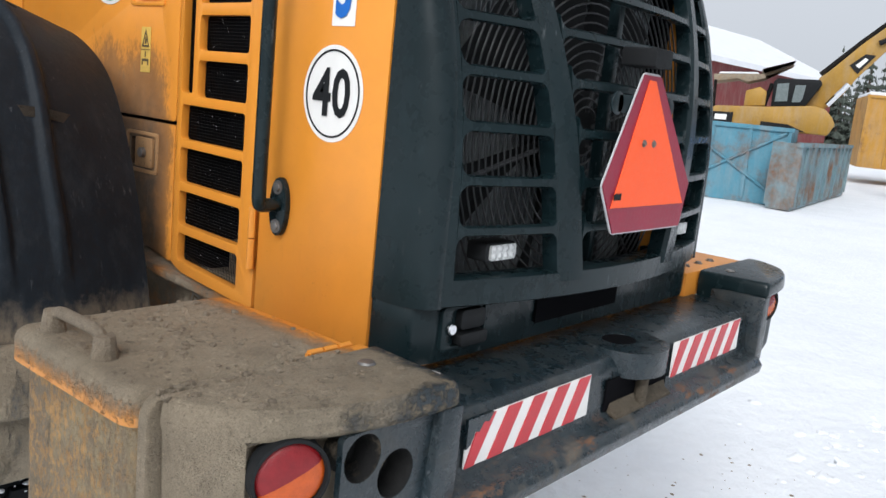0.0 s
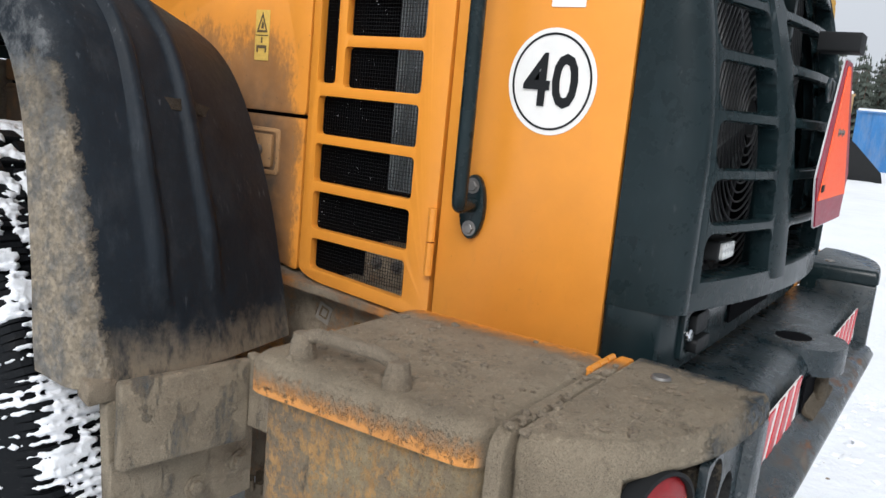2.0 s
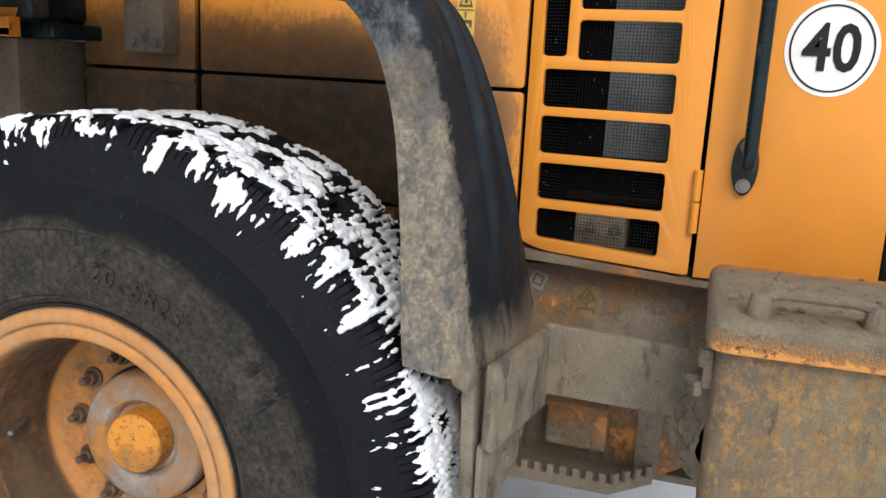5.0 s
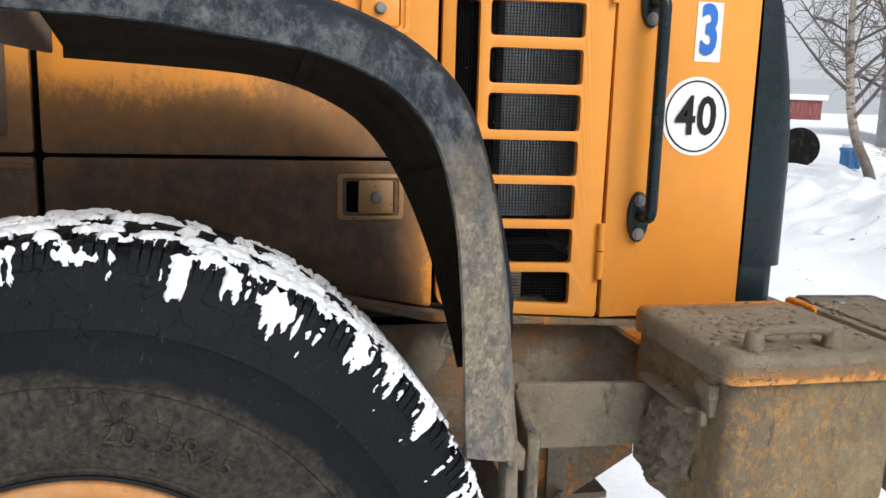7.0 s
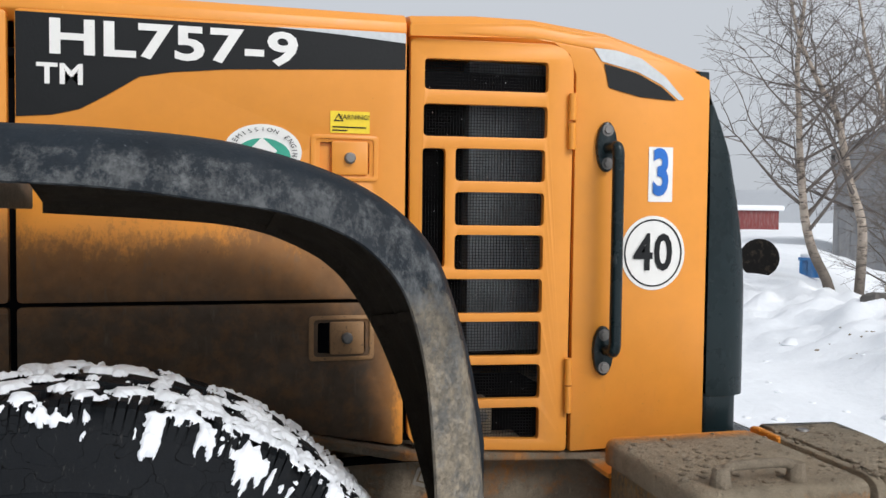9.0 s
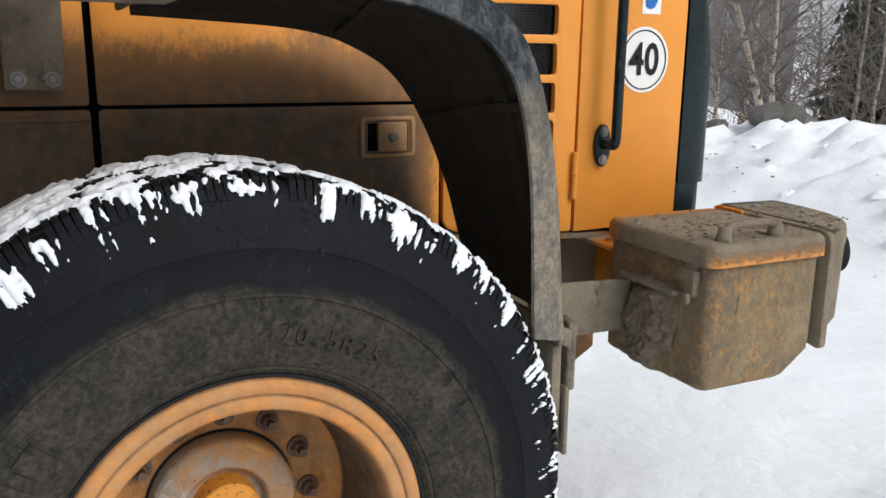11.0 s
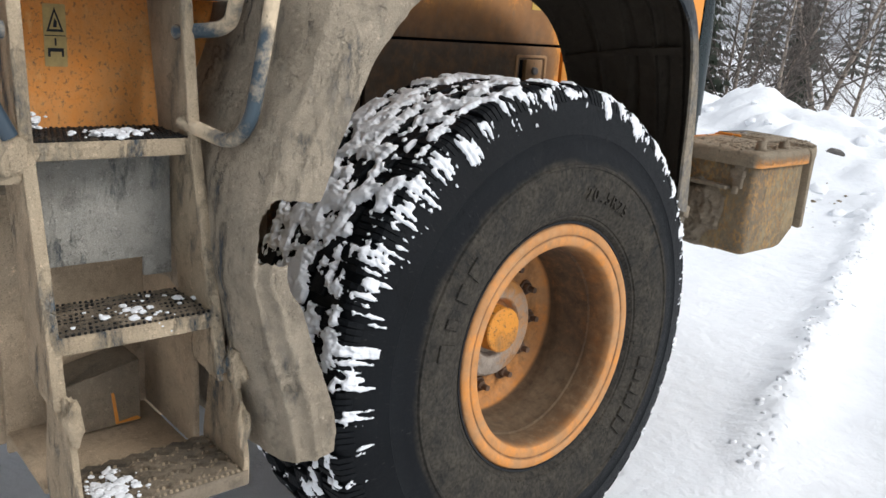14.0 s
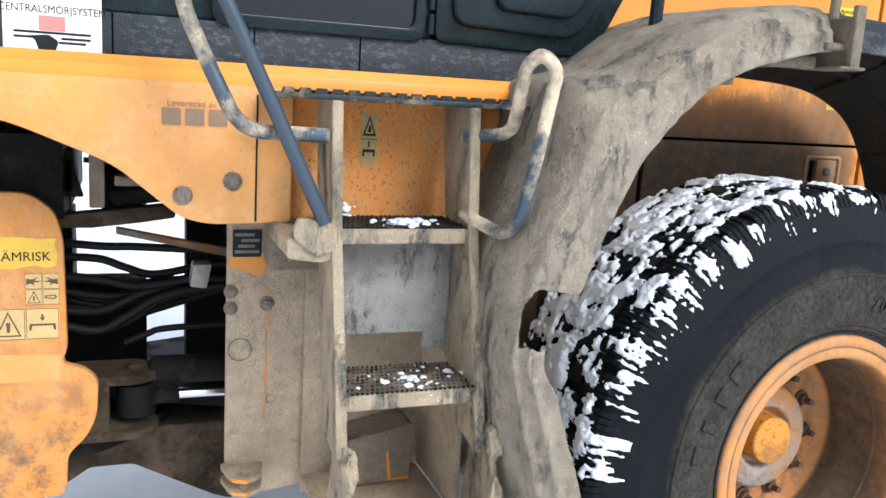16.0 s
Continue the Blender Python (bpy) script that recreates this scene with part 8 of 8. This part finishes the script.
EYE_A, EYE_B, EYE_C = (-1.83, -2.68), (-2.62, -0.32), (-2.56, 0.97)
across = Vector((math.sin(radians(-39.7)), -math.cos(radians(-39.7)), 0))
bowed = [(0.06, -0.3), (0.0, 0.1), (-0.21, 0.5), (-0.42, 0.97), (-0.47, 1.6), (-0.49, 2.1), (-0.51, 2.6), (-0.53, 3.2), (-0.55, 3.9), (-0.45, 4.8), (-0.41, 6.0), (-0.40, 7.4)]
leaning = [(0.0, -0.3), (0.09, 0.7), (0.06, 1.2), (-0.09, 1.75), (-0.20, 2.3), (-0.28, 2.95), (-0.46, 3.3), (-0.65, 3.55), (-0.80, 4.0), (-1.02, 4.5), (-1.15, 5.2), (-1.25, 6.3)]
birches = [make_birch(3, 7.4, line=bowed, side=across), make_birch(4, 6.8, line=leaning, side=across), make_birch(5, 10.5), make_birch(6, 7.0)]
spots = [(-39.0, 15.0, 0), (-40.5, 15.0, 1), (-46.2, 21, 2), (-44.4, 28, 3)]
rng = random.Random(77)
spots += [(-42.5 - i * 1.05 + rng.uniform(-0.4, 0.4), rng.uniform(20, 34), rng.randrange(4)) for i in range(20)]
spots += [(-64 - i * 1.9 + rng.uniform(-0.5, 0.5), rng.uniform(24, 36), rng.randrange(4)) for i in range(8)]
for n, (az, d, k) in enumerate(spots):
    x, y = polar(EYE_B, az, d)
    s = rng.uniform(0.8, 1.15) if n > 1 else 1.0
    m = pose(x, y, ground_z(x, y), 0, 0, rng.uniform(0, 360) if n > 1 else 0) @ Matrix.Scale(s, 4)
    if n < 4:
        birches[n].matrix_basis = m
    else:
        ob = copy_thing(birches[k], m)
        ob.scale = (s, s, s)
spruces = [make_spruce(40 + i, h) for i, h in enumerate((7.5, 5.5))]
rng = random.Random(9)
places = [(-52.5, 26), (-53.6, 30), (-56.5, 29), (-63.0, 34)]
for n, (az, d) in enumerate(places):
    x, y = polar(EYE_C, az, d)
    m = pose(x, y, ground_z(x, y), 0, 0, rng.uniform(0, 360))
    if n < 2:
        spruces[n].matrix_basis = m
    else:
        copy_thing(spruces[n % 2], m)
# low bare scrub in front of the trees
g = Geo()
rng = random.Random(31)
for i in range(170):
    az, d = rng.uniform(-72, -42), rng.uniform(18, 30)
    x, y = polar(EYE_B, az, d)
    z = ground_z(x, y)
    h = rng.uniform(0.8, 2.6)
    p = Vector((x, y, z - 0.1))
    tip = p + Vector((rng.gauss(0, 0.25 * h), rng.gauss(0, 0.25 * h), h))
    g.tube([p, p.lerp(tip, 0.5) + Vector((rng.gauss(0, 0.08), rng.gauss(0, 0.08), 0)), tip], lambda f: 0.009 * (1.1 - f), 3, caps=False)
    for _ in range(7):
        k = rng.uniform(0.3, 0.9)
        s = p.lerp(tip, k)
        g.tube([s, s + Vector((rng.gauss(0, 0.28), rng.gauss(0, 0.28), rng.uniform(0.1, 0.5))) * h * 0.6], 0.004, 3, caps=False)
lone("bare_scrub", g, M["twig"], "thicket of bare brown scrub above the snow", "scrub", "", "stuff", 0, merge=False)
# far woods
t, c = Geo(), Geo()
rng = random.Random(14)
for i in range(640):
    az = rng.uniform(-32, 16) if i < 405 else (rng.uniform(-82, -52) if i < 430 else rng.uniform(-1, 12.5))
    d = rng.uniform(85, 125) if i < 405 or i >= 430 else rng.uniform(60, 110)
    x, y = polar(EYE_A, az, d)
    spruce_geo(t, c, (x, y, 0), rng.uniform(6.0, 10.5) if i < 430 else rng.uniform(8.0, 11.0), rng, 11, 5, 1)
woods = thing("far_woods", "dark spruce woods along the skyline, tinted for haze", "woods", "", "stuff")
tagged(part("wood_trunks", t, M["bark"], woods, merge=False), kind="stuff")
tagged(part("wood_crowns", c, M["far_needles"], woods, "green crowns with haze mixed into their colour", smooth=0, merge=False), kind="stuff")
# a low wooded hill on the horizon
# the haze over the hill is painted as pale grey
M["hill"] = plain("wooded_hill_haze_tinted", (0.42, 0.44, 0.47), 1.0, 0, 0.25, 0.05)
g = Geo()
rows_h = []
for k in range(61):
    az = -90 + k * 1.2
    hh = 16 * math.exp(-((az + 36) / 12) ** 2) + 26 * math.exp(-((az + 62) / 14) ** 2) + 5 + 4 * noise.noise(Vector((az * 0.4, 0, 0)))
    rows_h.append([(*polar(EYE_B, az, dd), hh * f + 2.0 * noise.noise(Vector((az, dd * 0.01, 3))) * f) for dd, f in ((420, -0.05), (480, 0.4), (540, 0.8), (600, 1.0), (680, 0.7), (800, -0.05))])
g.loft(rows_h, close=False, caps=False)
lone("distant_hill", g, M["hill"], "wooded hill painted grey for haze", "hill", "", "structure", 60)

# ---- buildings and machines across the yard ----
def sheet_metal(name, colour, ribs=8.0, rust=0.15, rough=0.55):
    a = Mat(name, colour, rough, 0, 0.15, 1.5)
    a.layer(a.patch(rust, 1.4, 0.10, 8), (0.16, 0.075, 0.035), 0.85)
    a.layer(a.mul(a.patch(0.35, 4, 0.15, 8, (1, 1, 0.2)), 0.35), (0.35, 0.33, 0.30), 0.85)
    a.bump(a.noise(20, 5), 0.2, 0.01)
    return a.done()


M["red_wall"] = sheet_metal("dark_red_boarding", (0.17, 0.022, 0.022), rust=0.05)
M["skip_blue"] = sheet_metal("worn_blue_steel", (0.07, 0.23, 0.31), rust=0.36)
M["skip_pale"] = sheet_metal("faded_grey_blue_steel", (0.13, 0.22, 0.25), rust=0.40)
M["cat_yellow"] = sheet_metal("yellow_machine_paint", (0.38, 0.21, 0.028), rust=0.18)
M["box_yellow"] = sheet_metal("worn_yellow_container", (0.46, 0.23, 0.025), rust=0.25)
M["box_tan"] = sheet_metal("faded_ochre_container", (0.40, 0.24, 0.09), rust=0.2)
M["box_blue"] = sheet_metal("bright_blue_container", (0.03, 0.17, 0.42), rust=0.05)
M["grey_wall"] = sheet_metal("grey_industrial_wall", (0.16, 0.165, 0.175), rust=0.02)

# long red building with a snow roof
a0, a1 = Vector(polar(EYE_A, 27, 48)), Vector(polar(EYE_A, 15.6, 74))
along = (a1 - a0).normalized()
out = Vector((along.y, -along.x))
if out.x > 0:
    out = -out
barn = thing("red_building", "long dark red building with a snow-covered roof", "building")
g = Geo()
back0, back1 = a0 - out * 14, a1 - out * 14
g.loft([[(p.x, p.y, z) for p in (a0, a1, back1, back0)] for z in (-0.3, 5.4)])
part("wall", g, M["red_wall"], barn)
g = Geo()
e = 0.6
ridge0, ridge1 = (a0 + back0) / 2, (a1 + back1) / 2
f0, f1, b0, b1 = a0 + out * e - along * e, a1 + out * e + along * e, back0 - out * e - along * e, back1 - out * e + along * e
g.add([(*f0, 5.3), (*f1, 5.3), (*(ridge1 + along * e), 8.6), (*(ridge0 - along * e), 8.6), (*b0, 5.3), (*b1, 5.3), (*f0, 5.65), (*f1, 5.65), (*(ridge1 + along * e), 8.95), (*(ridge0 - along * e), 8.95), (*b0, 5.65), (*b1, 5.65)],
      [(0, 1, 2, 3), (3, 2, 5, 4), (6, 9, 8, 7), (9, 10, 11, 8), (0, 6, 7, 1), (4, 5, 11, 10), (0, 3, 9, 6), (3, 4, 10, 9), (1, 7, 8, 2), (2, 8, 11, 5)])
part("roof", g, M["clump"], barn, "thick white snow on the roof", smooth=0)


def container(name, label, mat, corner, direction, length, width, height, z=0.0, braces=False, snow_top=True, wall=0.06):
    """A steel box on the ground: corner, direction of its length, then to the left of that its width."""
    ob = thing(name, label, "container")
    d = Vector(direction).normalized()
    l = Vector((-d.y, d.x))
    P = lambda u, v, w: (corner[0] + d.x * u + l.x * v, corner[1] + d.y * u + l.y * v, z + w)
    for nm, box in (("side_panel", (0, length, 0, wall)), ("side_panel", (0, length, width - wall, width)), ("end_panel", (0, wall, wall, width - wall)), ("end_panel", (length - wall, length, wall, width - wall))):
        u0, u1, v0, v1 = box
        g = Geo().loft([[P(u, v, w) for u, v in ((u0, v0), (u1, v0), (u1, v1), (u0, v1))] for w in (0.12, height)])
        part(nm, g, mat, ob)
    g = Geo().loft([[P(u, v, w) for u, v in ((0, 0), (length, 0), (length, width), (0, width))] for w in (0.02, 0.12)])
    part("base_frame", g, mat, ob)
    g = Geo()
    n = max(2, int(length / 0.75))
    for i in range(n + 1):
        u = (length - 0.08) * i / n
        for v0, v1 in ((-0.05, 0.0), (width, width + 0.05)):
            g.loft([[P(a, b, w) for a, b in ((u, v0), (u + 0.08, v0), (u + 0.08, v1), (u, v1))] for w in (0.1, height)])
    if braces:
        for (ua, za), (ub, zb) in (((0.1, 0.2), (length - 0.1, height - 0.1)), ((0.1, height - 0.1), (length - 0.1, 0.2))):
            g.tube([P(ua, -0.03, za), P(ub, -0.03, zb)], 0.035, 6)
    g.loft([[P(u, v, w) for u, v in ((-0.04, -0.06), (length + 0.04, -0.06), (length + 0.04, 0.05), (-0.04, 0.05))] for w in (height - 0.07, height + 0.02)])
    tagged(part("stiffener", g, mat, ob), kind="stuff")
    if snow_top:
        g = Geo().loft([[P(u, v, w) for u, v in ((0.02, 0.02), (length - 0.02, 0.02), (length - 0.02, width - 0.02), (0.02, width - 0.02))] for w in (height - 0.05, height + 0.14)])
        part("snow_cap", g, M["clump"], ob, "snow lying on top", bevel=0.05)
    return ob


p0, p1 = Vector((16.85, 3.2)), Vector((16.2, 5.6))
container("open_skip", "blue steel skip with crossed braces, rust showing", M["skip_blue"], p1, p0 - p1, (p0 - p1).length, 3.4, 1.70, braces=True, snow_top=False)
container("ribbed_skip", "rust-streaked open skip with its end gate gone", M["skip_pale"], (16.2, 2.79), (0.9925, 0.122), 7.6, 0.5, 1.42, snow_top=False)
p = Vector(polar(EYE_A, 13.6, 34))
container("yellow_container", "worn yellow container on the snow", M["box_yellow"], p, (0.35, -1), 2.6, 4.0, 2.6, 0.6)
p = Vector(polar(EYE_A, 9.4, 40))
container("ochre_container", "faded ochre container in the yard", M["box_tan"], p, (0.35, -1), 0.75, 4.0, 2.6, 0.8)
p = Vector(polar(EYE_A, 7.9, 46))
container("blue_container", "bright blue container with snow on top", M["box_blue"], p, (0.1, -1), 9.0, 2.5, 2.9)

# tracked excavator behind the skips
exc = thing("excavator", "yellow tracked excavator with its boom raised", "excavator")
base = Vector(polar(EYE_A, 18.5, 27))
right = Vector((math.sin(radians(18.5)), -math.cos(radians(18.5)), 0))
away = Vector((math.cos(radians(18.5)), math.sin(radians(18.5)), 0))


def ex(u, z, depth=0.0):
    return Vector((*base, 0)) + right * u + away * depth + Vector((0, 0, z))


def slab(outline, d0, d1):
    return Geo().loft([[ex(u, z, d) for u, z in outline] for d in (d0, d1)])


part("house", slab([(-1.90, 1.62), (-1.92, 2.08), (-1.80, 2.20), (-0.3, 2.30), (0.95, 2.44), (1.25, 2.36), (1.45, 2.15), (1.56, 1.95), (1.40, 1.62)], -0.4, 2.0), M["cat_yellow"], exc, "yellow engine house", bevel=0.05)
part("house_stripe", slab([(-0.45, 1.66), (-0.45, 1.86), (0.3, 1.84), (0.8, 1.66)], -0.43, -0.41), M["ink"], exc, smooth=0)
cabx = part("cab", slab([(-0.24, 2.26), (-0.27, 3.04), (-0.16, 3.14), (0.98, 3.19), (1.05, 3.06), (0.70, 2.42)], -0.3, 1.0), M["black"], exc, "dark glazed cab", bevel=0.04)
M["cab_glass"] = plain("grey_green_cab_glass", (0.16, 0.19, 0.19), 0.08, 0, 0.2, 30, 0.02)
part("cab_glass", slab([(-0.16, 2.46), (-0.16, 2.98), (0.16, 3.02), (0.18, 2.50)], -0.34, -0.31), M["cab_glass"], cabx, smooth=0)
part("cab_glass", slab([(0.30, 2.48), (0.34, 2.98), (0.62, 3.0), (0.58, 2.60), (0.52, 2.5)], -0.34, -0.31), M["cab_glass"], cabx, smooth=0)
part("engine_cover", slab([(-1.0, 2.25), (-1.0, 2.72), (-0.62, 2.86), (-0.42, 2.75), (-0.40, 2.32)], -0.2, 1.4), M["cat_yellow"], exc, bevel=0.04)
part("open_hood", slab([(-1.95, 2.9), (-1.98, 3.12), (-0.65, 3.22), (0.18, 3.58), (0.21, 3.64), (-0.6, 3.36), (-0.5, 3.12), (-1.0, 2.96), (-1.3, 3.04)], -0.3, 1.2), M["brown"], exc, "raised rusty engine hood with snow", bevel=0.02)
part("hood_snow", slab([(-1.85, 3.14), (-1.8, 3.2), (-0.75, 3.27), (-0.7, 3.22)], -0.25, 1.1), M["clump"], exc, "snow on the hood", bevel=0.02)
part("rail_post", Geo().tube([ex(-1.85, 2.1, -0.3), ex(-1.9, 2.95, -0.3)], 0.05, 6), M["frame_dark"], exc)
part("exhaust", Geo().tube([ex(-0.45, 2.3, 0.2), ex(-0.30, 3.0, 0.2)], 0.07, 8), M["black"], exc)
part("track", slab([(-1.95, 0.1), (-1.95, 0.80), (1.45, 0.80), (1.6, 0.5), (1.45, 0.0), (-1.8, 0.0)], -0.5, 0.2), M["black"], exc, "black crawler track", bevel=0.1)
part("undercarriage", slab([(-1.3, 0.6), (0.9, 0.6), (0.5, 1.62), (-1.0, 1.62)], 0.0, 1.8), M["black"], exc)
part("boom", slab([(0.55, 2.55), (0.98, 3.30), (1.2, 3.49), (1.93, 4.31), (2.67, 5.02), (3.07, 5.54), (3.40, 5.75), (3.65, 5.65), (3.77, 5.39), (3.60, 5.0), (3.12, 4.84), (2.54, 4.11), (1.95, 3.35), (1.64, 2.83), (1.25, 2.40), (0.8, 2.2)], 0.2, 0.75), M["cat_yellow"], exc, "yellow bent boom", bevel=0.03)
part("boom_hose", Geo().tube([ex(0.98, 3.38, 0.45), ex(1.93, 4.38, 0.45), ex(2.67, 5.10, 0.45), ex(3.07, 5.62, 0.45), ex(3.40, 5.83, 0.45), ex(3.72, 5.70, 0.45)], 0.075, 6), M["frame_dark"], exc, "dark hoses along the boom")
part("stick", slab([(3.41, 5.71), (3.70, 5.63), (3.79, 5.24), (3.84, 4.39), (3.64, 3.29), (3.52, 2.40), (3.30, 2.01), (3.21, 2.14), (3.26, 2.89), (3.20, 4.34), (3.24, 4.92)], 0.30, 0.65), M["cat_yellow"], exc, "yellow dipper stick", bevel=0.03)
part("stick_cylinder", Geo().tube([ex(3.86, 4.2, 0.45), ex(3.74, 3.0, 0.45)], 0.09, 8), M["black"], exc)
part("boom_cylinder", Geo().tube([ex(2.35, 4.35, 0.1), ex(3.4, 4.95, 0.1)], 0.08, 8), M["black"], exc)
part("lift_cylinder", Geo().tube([ex(1.28, 2.5, 0.1), ex(1.75, 3.15, 0.1)], 0.08, 8), M["chrome"], exc)
part("stick_tool", slab([(3.28, 2.16), (3.68, 2.27), (3.98, 1.94), (4.05, 1.64), (3.80, 1.15), (3.62, 0.95), (3.40, 1.02), (3.30, 1.4)], 0.1, 0.8), M["frame_dark"], exc, "dark quick coupler and tool", bevel=0.05)
part("maker_badge", slab([(-1.85, 1.72), (-1.85, 2.02), (-1.25, 2.04), (-1.25, 1.74)], -0.43, -0.41), M["ink"], exc, smooth=0)
part("maker_badge", slab([(-1.76, 1.79), (-1.76, 1.95), (-1.42, 1.96), (-1.42, 1.80)], -0.45, -0.435), M["white"], exc, smooth=0)
part("boom_badge", slab([(1.69, 3.69), (2.06, 4.03), (2.33, 4.01), (1.93, 3.46)], 0.17, 0.19), M["ink"], exc, smooth=0)
part("boom_badge", slab([(1.84, 3.70), (2.06, 3.92), (2.15, 3.88), (1.95, 3.62)], 0.15, 0.165), M["white"], exc, smooth=0)

# loader bucket on the snow
bk = thing("loader_bucket", "black loader bucket resting on the snow", "bucket")
bx = Vector(polar(EYE_A, 9.9, 34))
side = Vector((math.sin(radians(8)), -math.cos(radians(8)), 0))
deep = Vector((math.cos(radians(8)), math.sin(radians(8)), 0))
B = lambda u, v, z: Vector((*bx, 0)) + side * u + deep * v + Vector((0, 0, z))
# a wedge seen from its side, with a second cheek and the shell between them
wedge = [(-0.62, 0.0), (-0.50, 0.55), (-0.15, 1.35), (0.10, 1.55), (0.95, 1.52), (1.15, 1.38), (2.15, 0.40), (2.25, 0.0)]
for v in (0.0, 2.2):
    part("cheek", Geo().loft([[B(u, v + dv, z) for u, z in wedge] for dv in (0, 0.06)]), M["black"], bk, bevel=0.01)
part("shell", Geo().loft([[B(u, v, z) for u, z in [(-0.58, 0.02), (-0.46, 0.55), (-0.12, 1.30), (0.12, 1.50), (0.14, 1.44), (-0.07, 1.26), (-0.40, 0.54), (-0.50, 0.06), (2.1, 0.05), (2.1, 0.0)]] for v in (0.06, 2.2)]), M["black"], bk, "curved black shell")
for v in (0.8, 1.5):
    part("brace", Geo().tube([B(0.95, v, 1.50), B(2.12, v, 0.30)], 0.05, 6), M["black"], bk)
part("rim_snow", Geo().tube([B(0.12, 0.1, 1.53), B(0.20, 1.0, 1.55), B(0.16, 2.1, 1.53)], 0.06, 7), M["clump"], bk, "snow along the rim")
dk = thing("plough_blade", "grey steel plough blade beside the bucket", "plough")
part("blade", Geo().loft([[B(2.75 + u, v + 0.4, z) for v, z in [(0.0, 0.0), (0.3, 0.0), (0.5, 0.5), (0.35, 1.05), (0.25, 1.05), (0.4, 0.5)]] for u in (0.0, 1.9)]), M["grey_wall"], dk, bevel=0.01)

# cable reel, blue bin and far sheds
reel = thing("cable_reel", "dark wooden cable reel standing on edge in snow", "reel")
rc = Vector((*polar(EYE_B, -34.9, 26), 0.62))
for off in (-0.35, 0.35):
    c2 = rc + Vector((off * math.cos(radians(-34.9)), off * math.sin(radians(-34.9)), 0))
    g = Geo().loft([[c2 + Vector((k * 0.8, k * -0.6, 0)) + Vector((0.6 * math.cos(a) * 0.55, 0.8 * math.cos(a) * 0.55, 0.55 * math.sin(a))) for a in [2 * math.pi * i / 24 for i in range(24)]] for k in (-0.03, 0.03)])
    part("flange", g, M["frame_dark"], reel)
part("core", Geo().tube([rc + Vector((-0.28, 0.2, 0)), rc + Vector((0.28, -0.2, 0))], 0.3, 16), M["frame_dark"], reel)
p = Vector(polar(EYE_B, -37.3, 27))
container("blue_bin", "small blue steel bin in the snow", M["box_blue"], p, (-0.6, -0.8), 0.55, 0.6, 0.6)
shed = thing("far_red_shed", "low red shed in the distance", "building")
c3 = Vector(polar(EYE_B, -32.0, 130))
part("wall", Geo().box(c3.x - 3, c3.x + 3, c3.y - 9, c3.y + 9, -0.3, 3.0), M["red_wall"], shed)
part("roof", Geo().box(c3.x - 3.6, c3.x + 3.6, c3.y - 9.6, c3.y + 9.6, 3.0, 3.8), M["clump"], shed, "snowy roof", bevel=0.2)
hall = thing("grey_hall", "grey gabled metal hall behind the birches", "building")
h0, h1 = Vector(polar(EYE_B, -39.15, 56)), Vector(polar(EYE_B, -47.2, 57))
ha = (h1 - h0).normalized()
hb = (h0 - Vector(EYE_B)).normalized()
H = lambda u, v, z: (h0.x + ha.x * u + hb.x * v, h0.y + ha.y * u + hb.y * v, z)
hl = (h1 - h0).length
gable = [(0, -3.0), (hl, -3.0), (hl, 5.9), (hl * 0.47, 7.65), (0, 5.9)]
part("wall", Geo().loft([[H(u, v, z) for u, z in gable] for v in (0, 22)]), M["grey_wall"], hall)
for ua, ub, za, zb in ((-0.25, hl * 0.47, 5.86, 7.68), (hl * 0.47, hl + 0.25, 7.68, 5.86)):
    part("roof", Geo().loft([[H(u, v, z + dz) for u, z, dz in ((ua, za, 0), (ub, zb, 0), (ub, zb, 0.12), (ua, za, 0.12))] for v in (-0.2, 22.2)]), M["grey_wall"], hall, "grey sheet roof")
part("sign", Geo().loft([[H(u, v, z) for u, z in ((hl * 0.46, 6.22), (hl * 0.60, 6.24), (hl * 0.60, 6.5), (hl * 0.46, 6.48))] for v in (-0.1, 0.0)]), M["white"], hall, "small pale sign", smooth=0)
for i in range(12):
    u = hl * (i + 0.5) / 12
    part("wall_seam", Geo().loft([[H(u + a, b, z) for a, b in ((0, -0.03), (0.09, -0.03), (0.09, 0), (0, 0))] for z in (-2.9, 5.8)]), M["grey_wall"], hall)
# snow-dusted rocks on the bank
rng = random.Random(8)
M["stone"] = plain("grey_brown_stone", (0.13, 0.12, 0.11), 0.9, 0, 0.35, 15, 0.6)
for i, (az, d, s) in enumerate(((-41.7, 12.5, 0.16), (-45.5, 12.4, 0.34), (-46.6, 12.6, 0.28), (-44.6, 12.8, 0.16), (-61.5, 8.2, 0.07), (-50.2, 12.0, 0.12))):
    x, y = polar(EYE_B, az, d)
    g = Geo()
    rr = [[Vector((s * 1.3 * math.sin(p) * math.cos(a), s * math.sin(p) * math.sin(a), s * 0.6 * math.cos(p))) * (1 + 0.45 * noise.noise(Vector((math.cos(a) * 1.5 + i * 7, math.sin(a) * 1.5, p)))) + Vector((x, y, ground_z(x, y) + 0.05 * s)) for a in [k * math.pi / 7 for k in range(14)]] for p in (0.1, 0.5, 0.95, 1.4, 1.9, 2.5)]
    g.loft(rr)
    lone("boulder", g, M["stone"], "rough grey boulder half buried in the snow bank", "boulder", "boulders in the bank", "", 35)
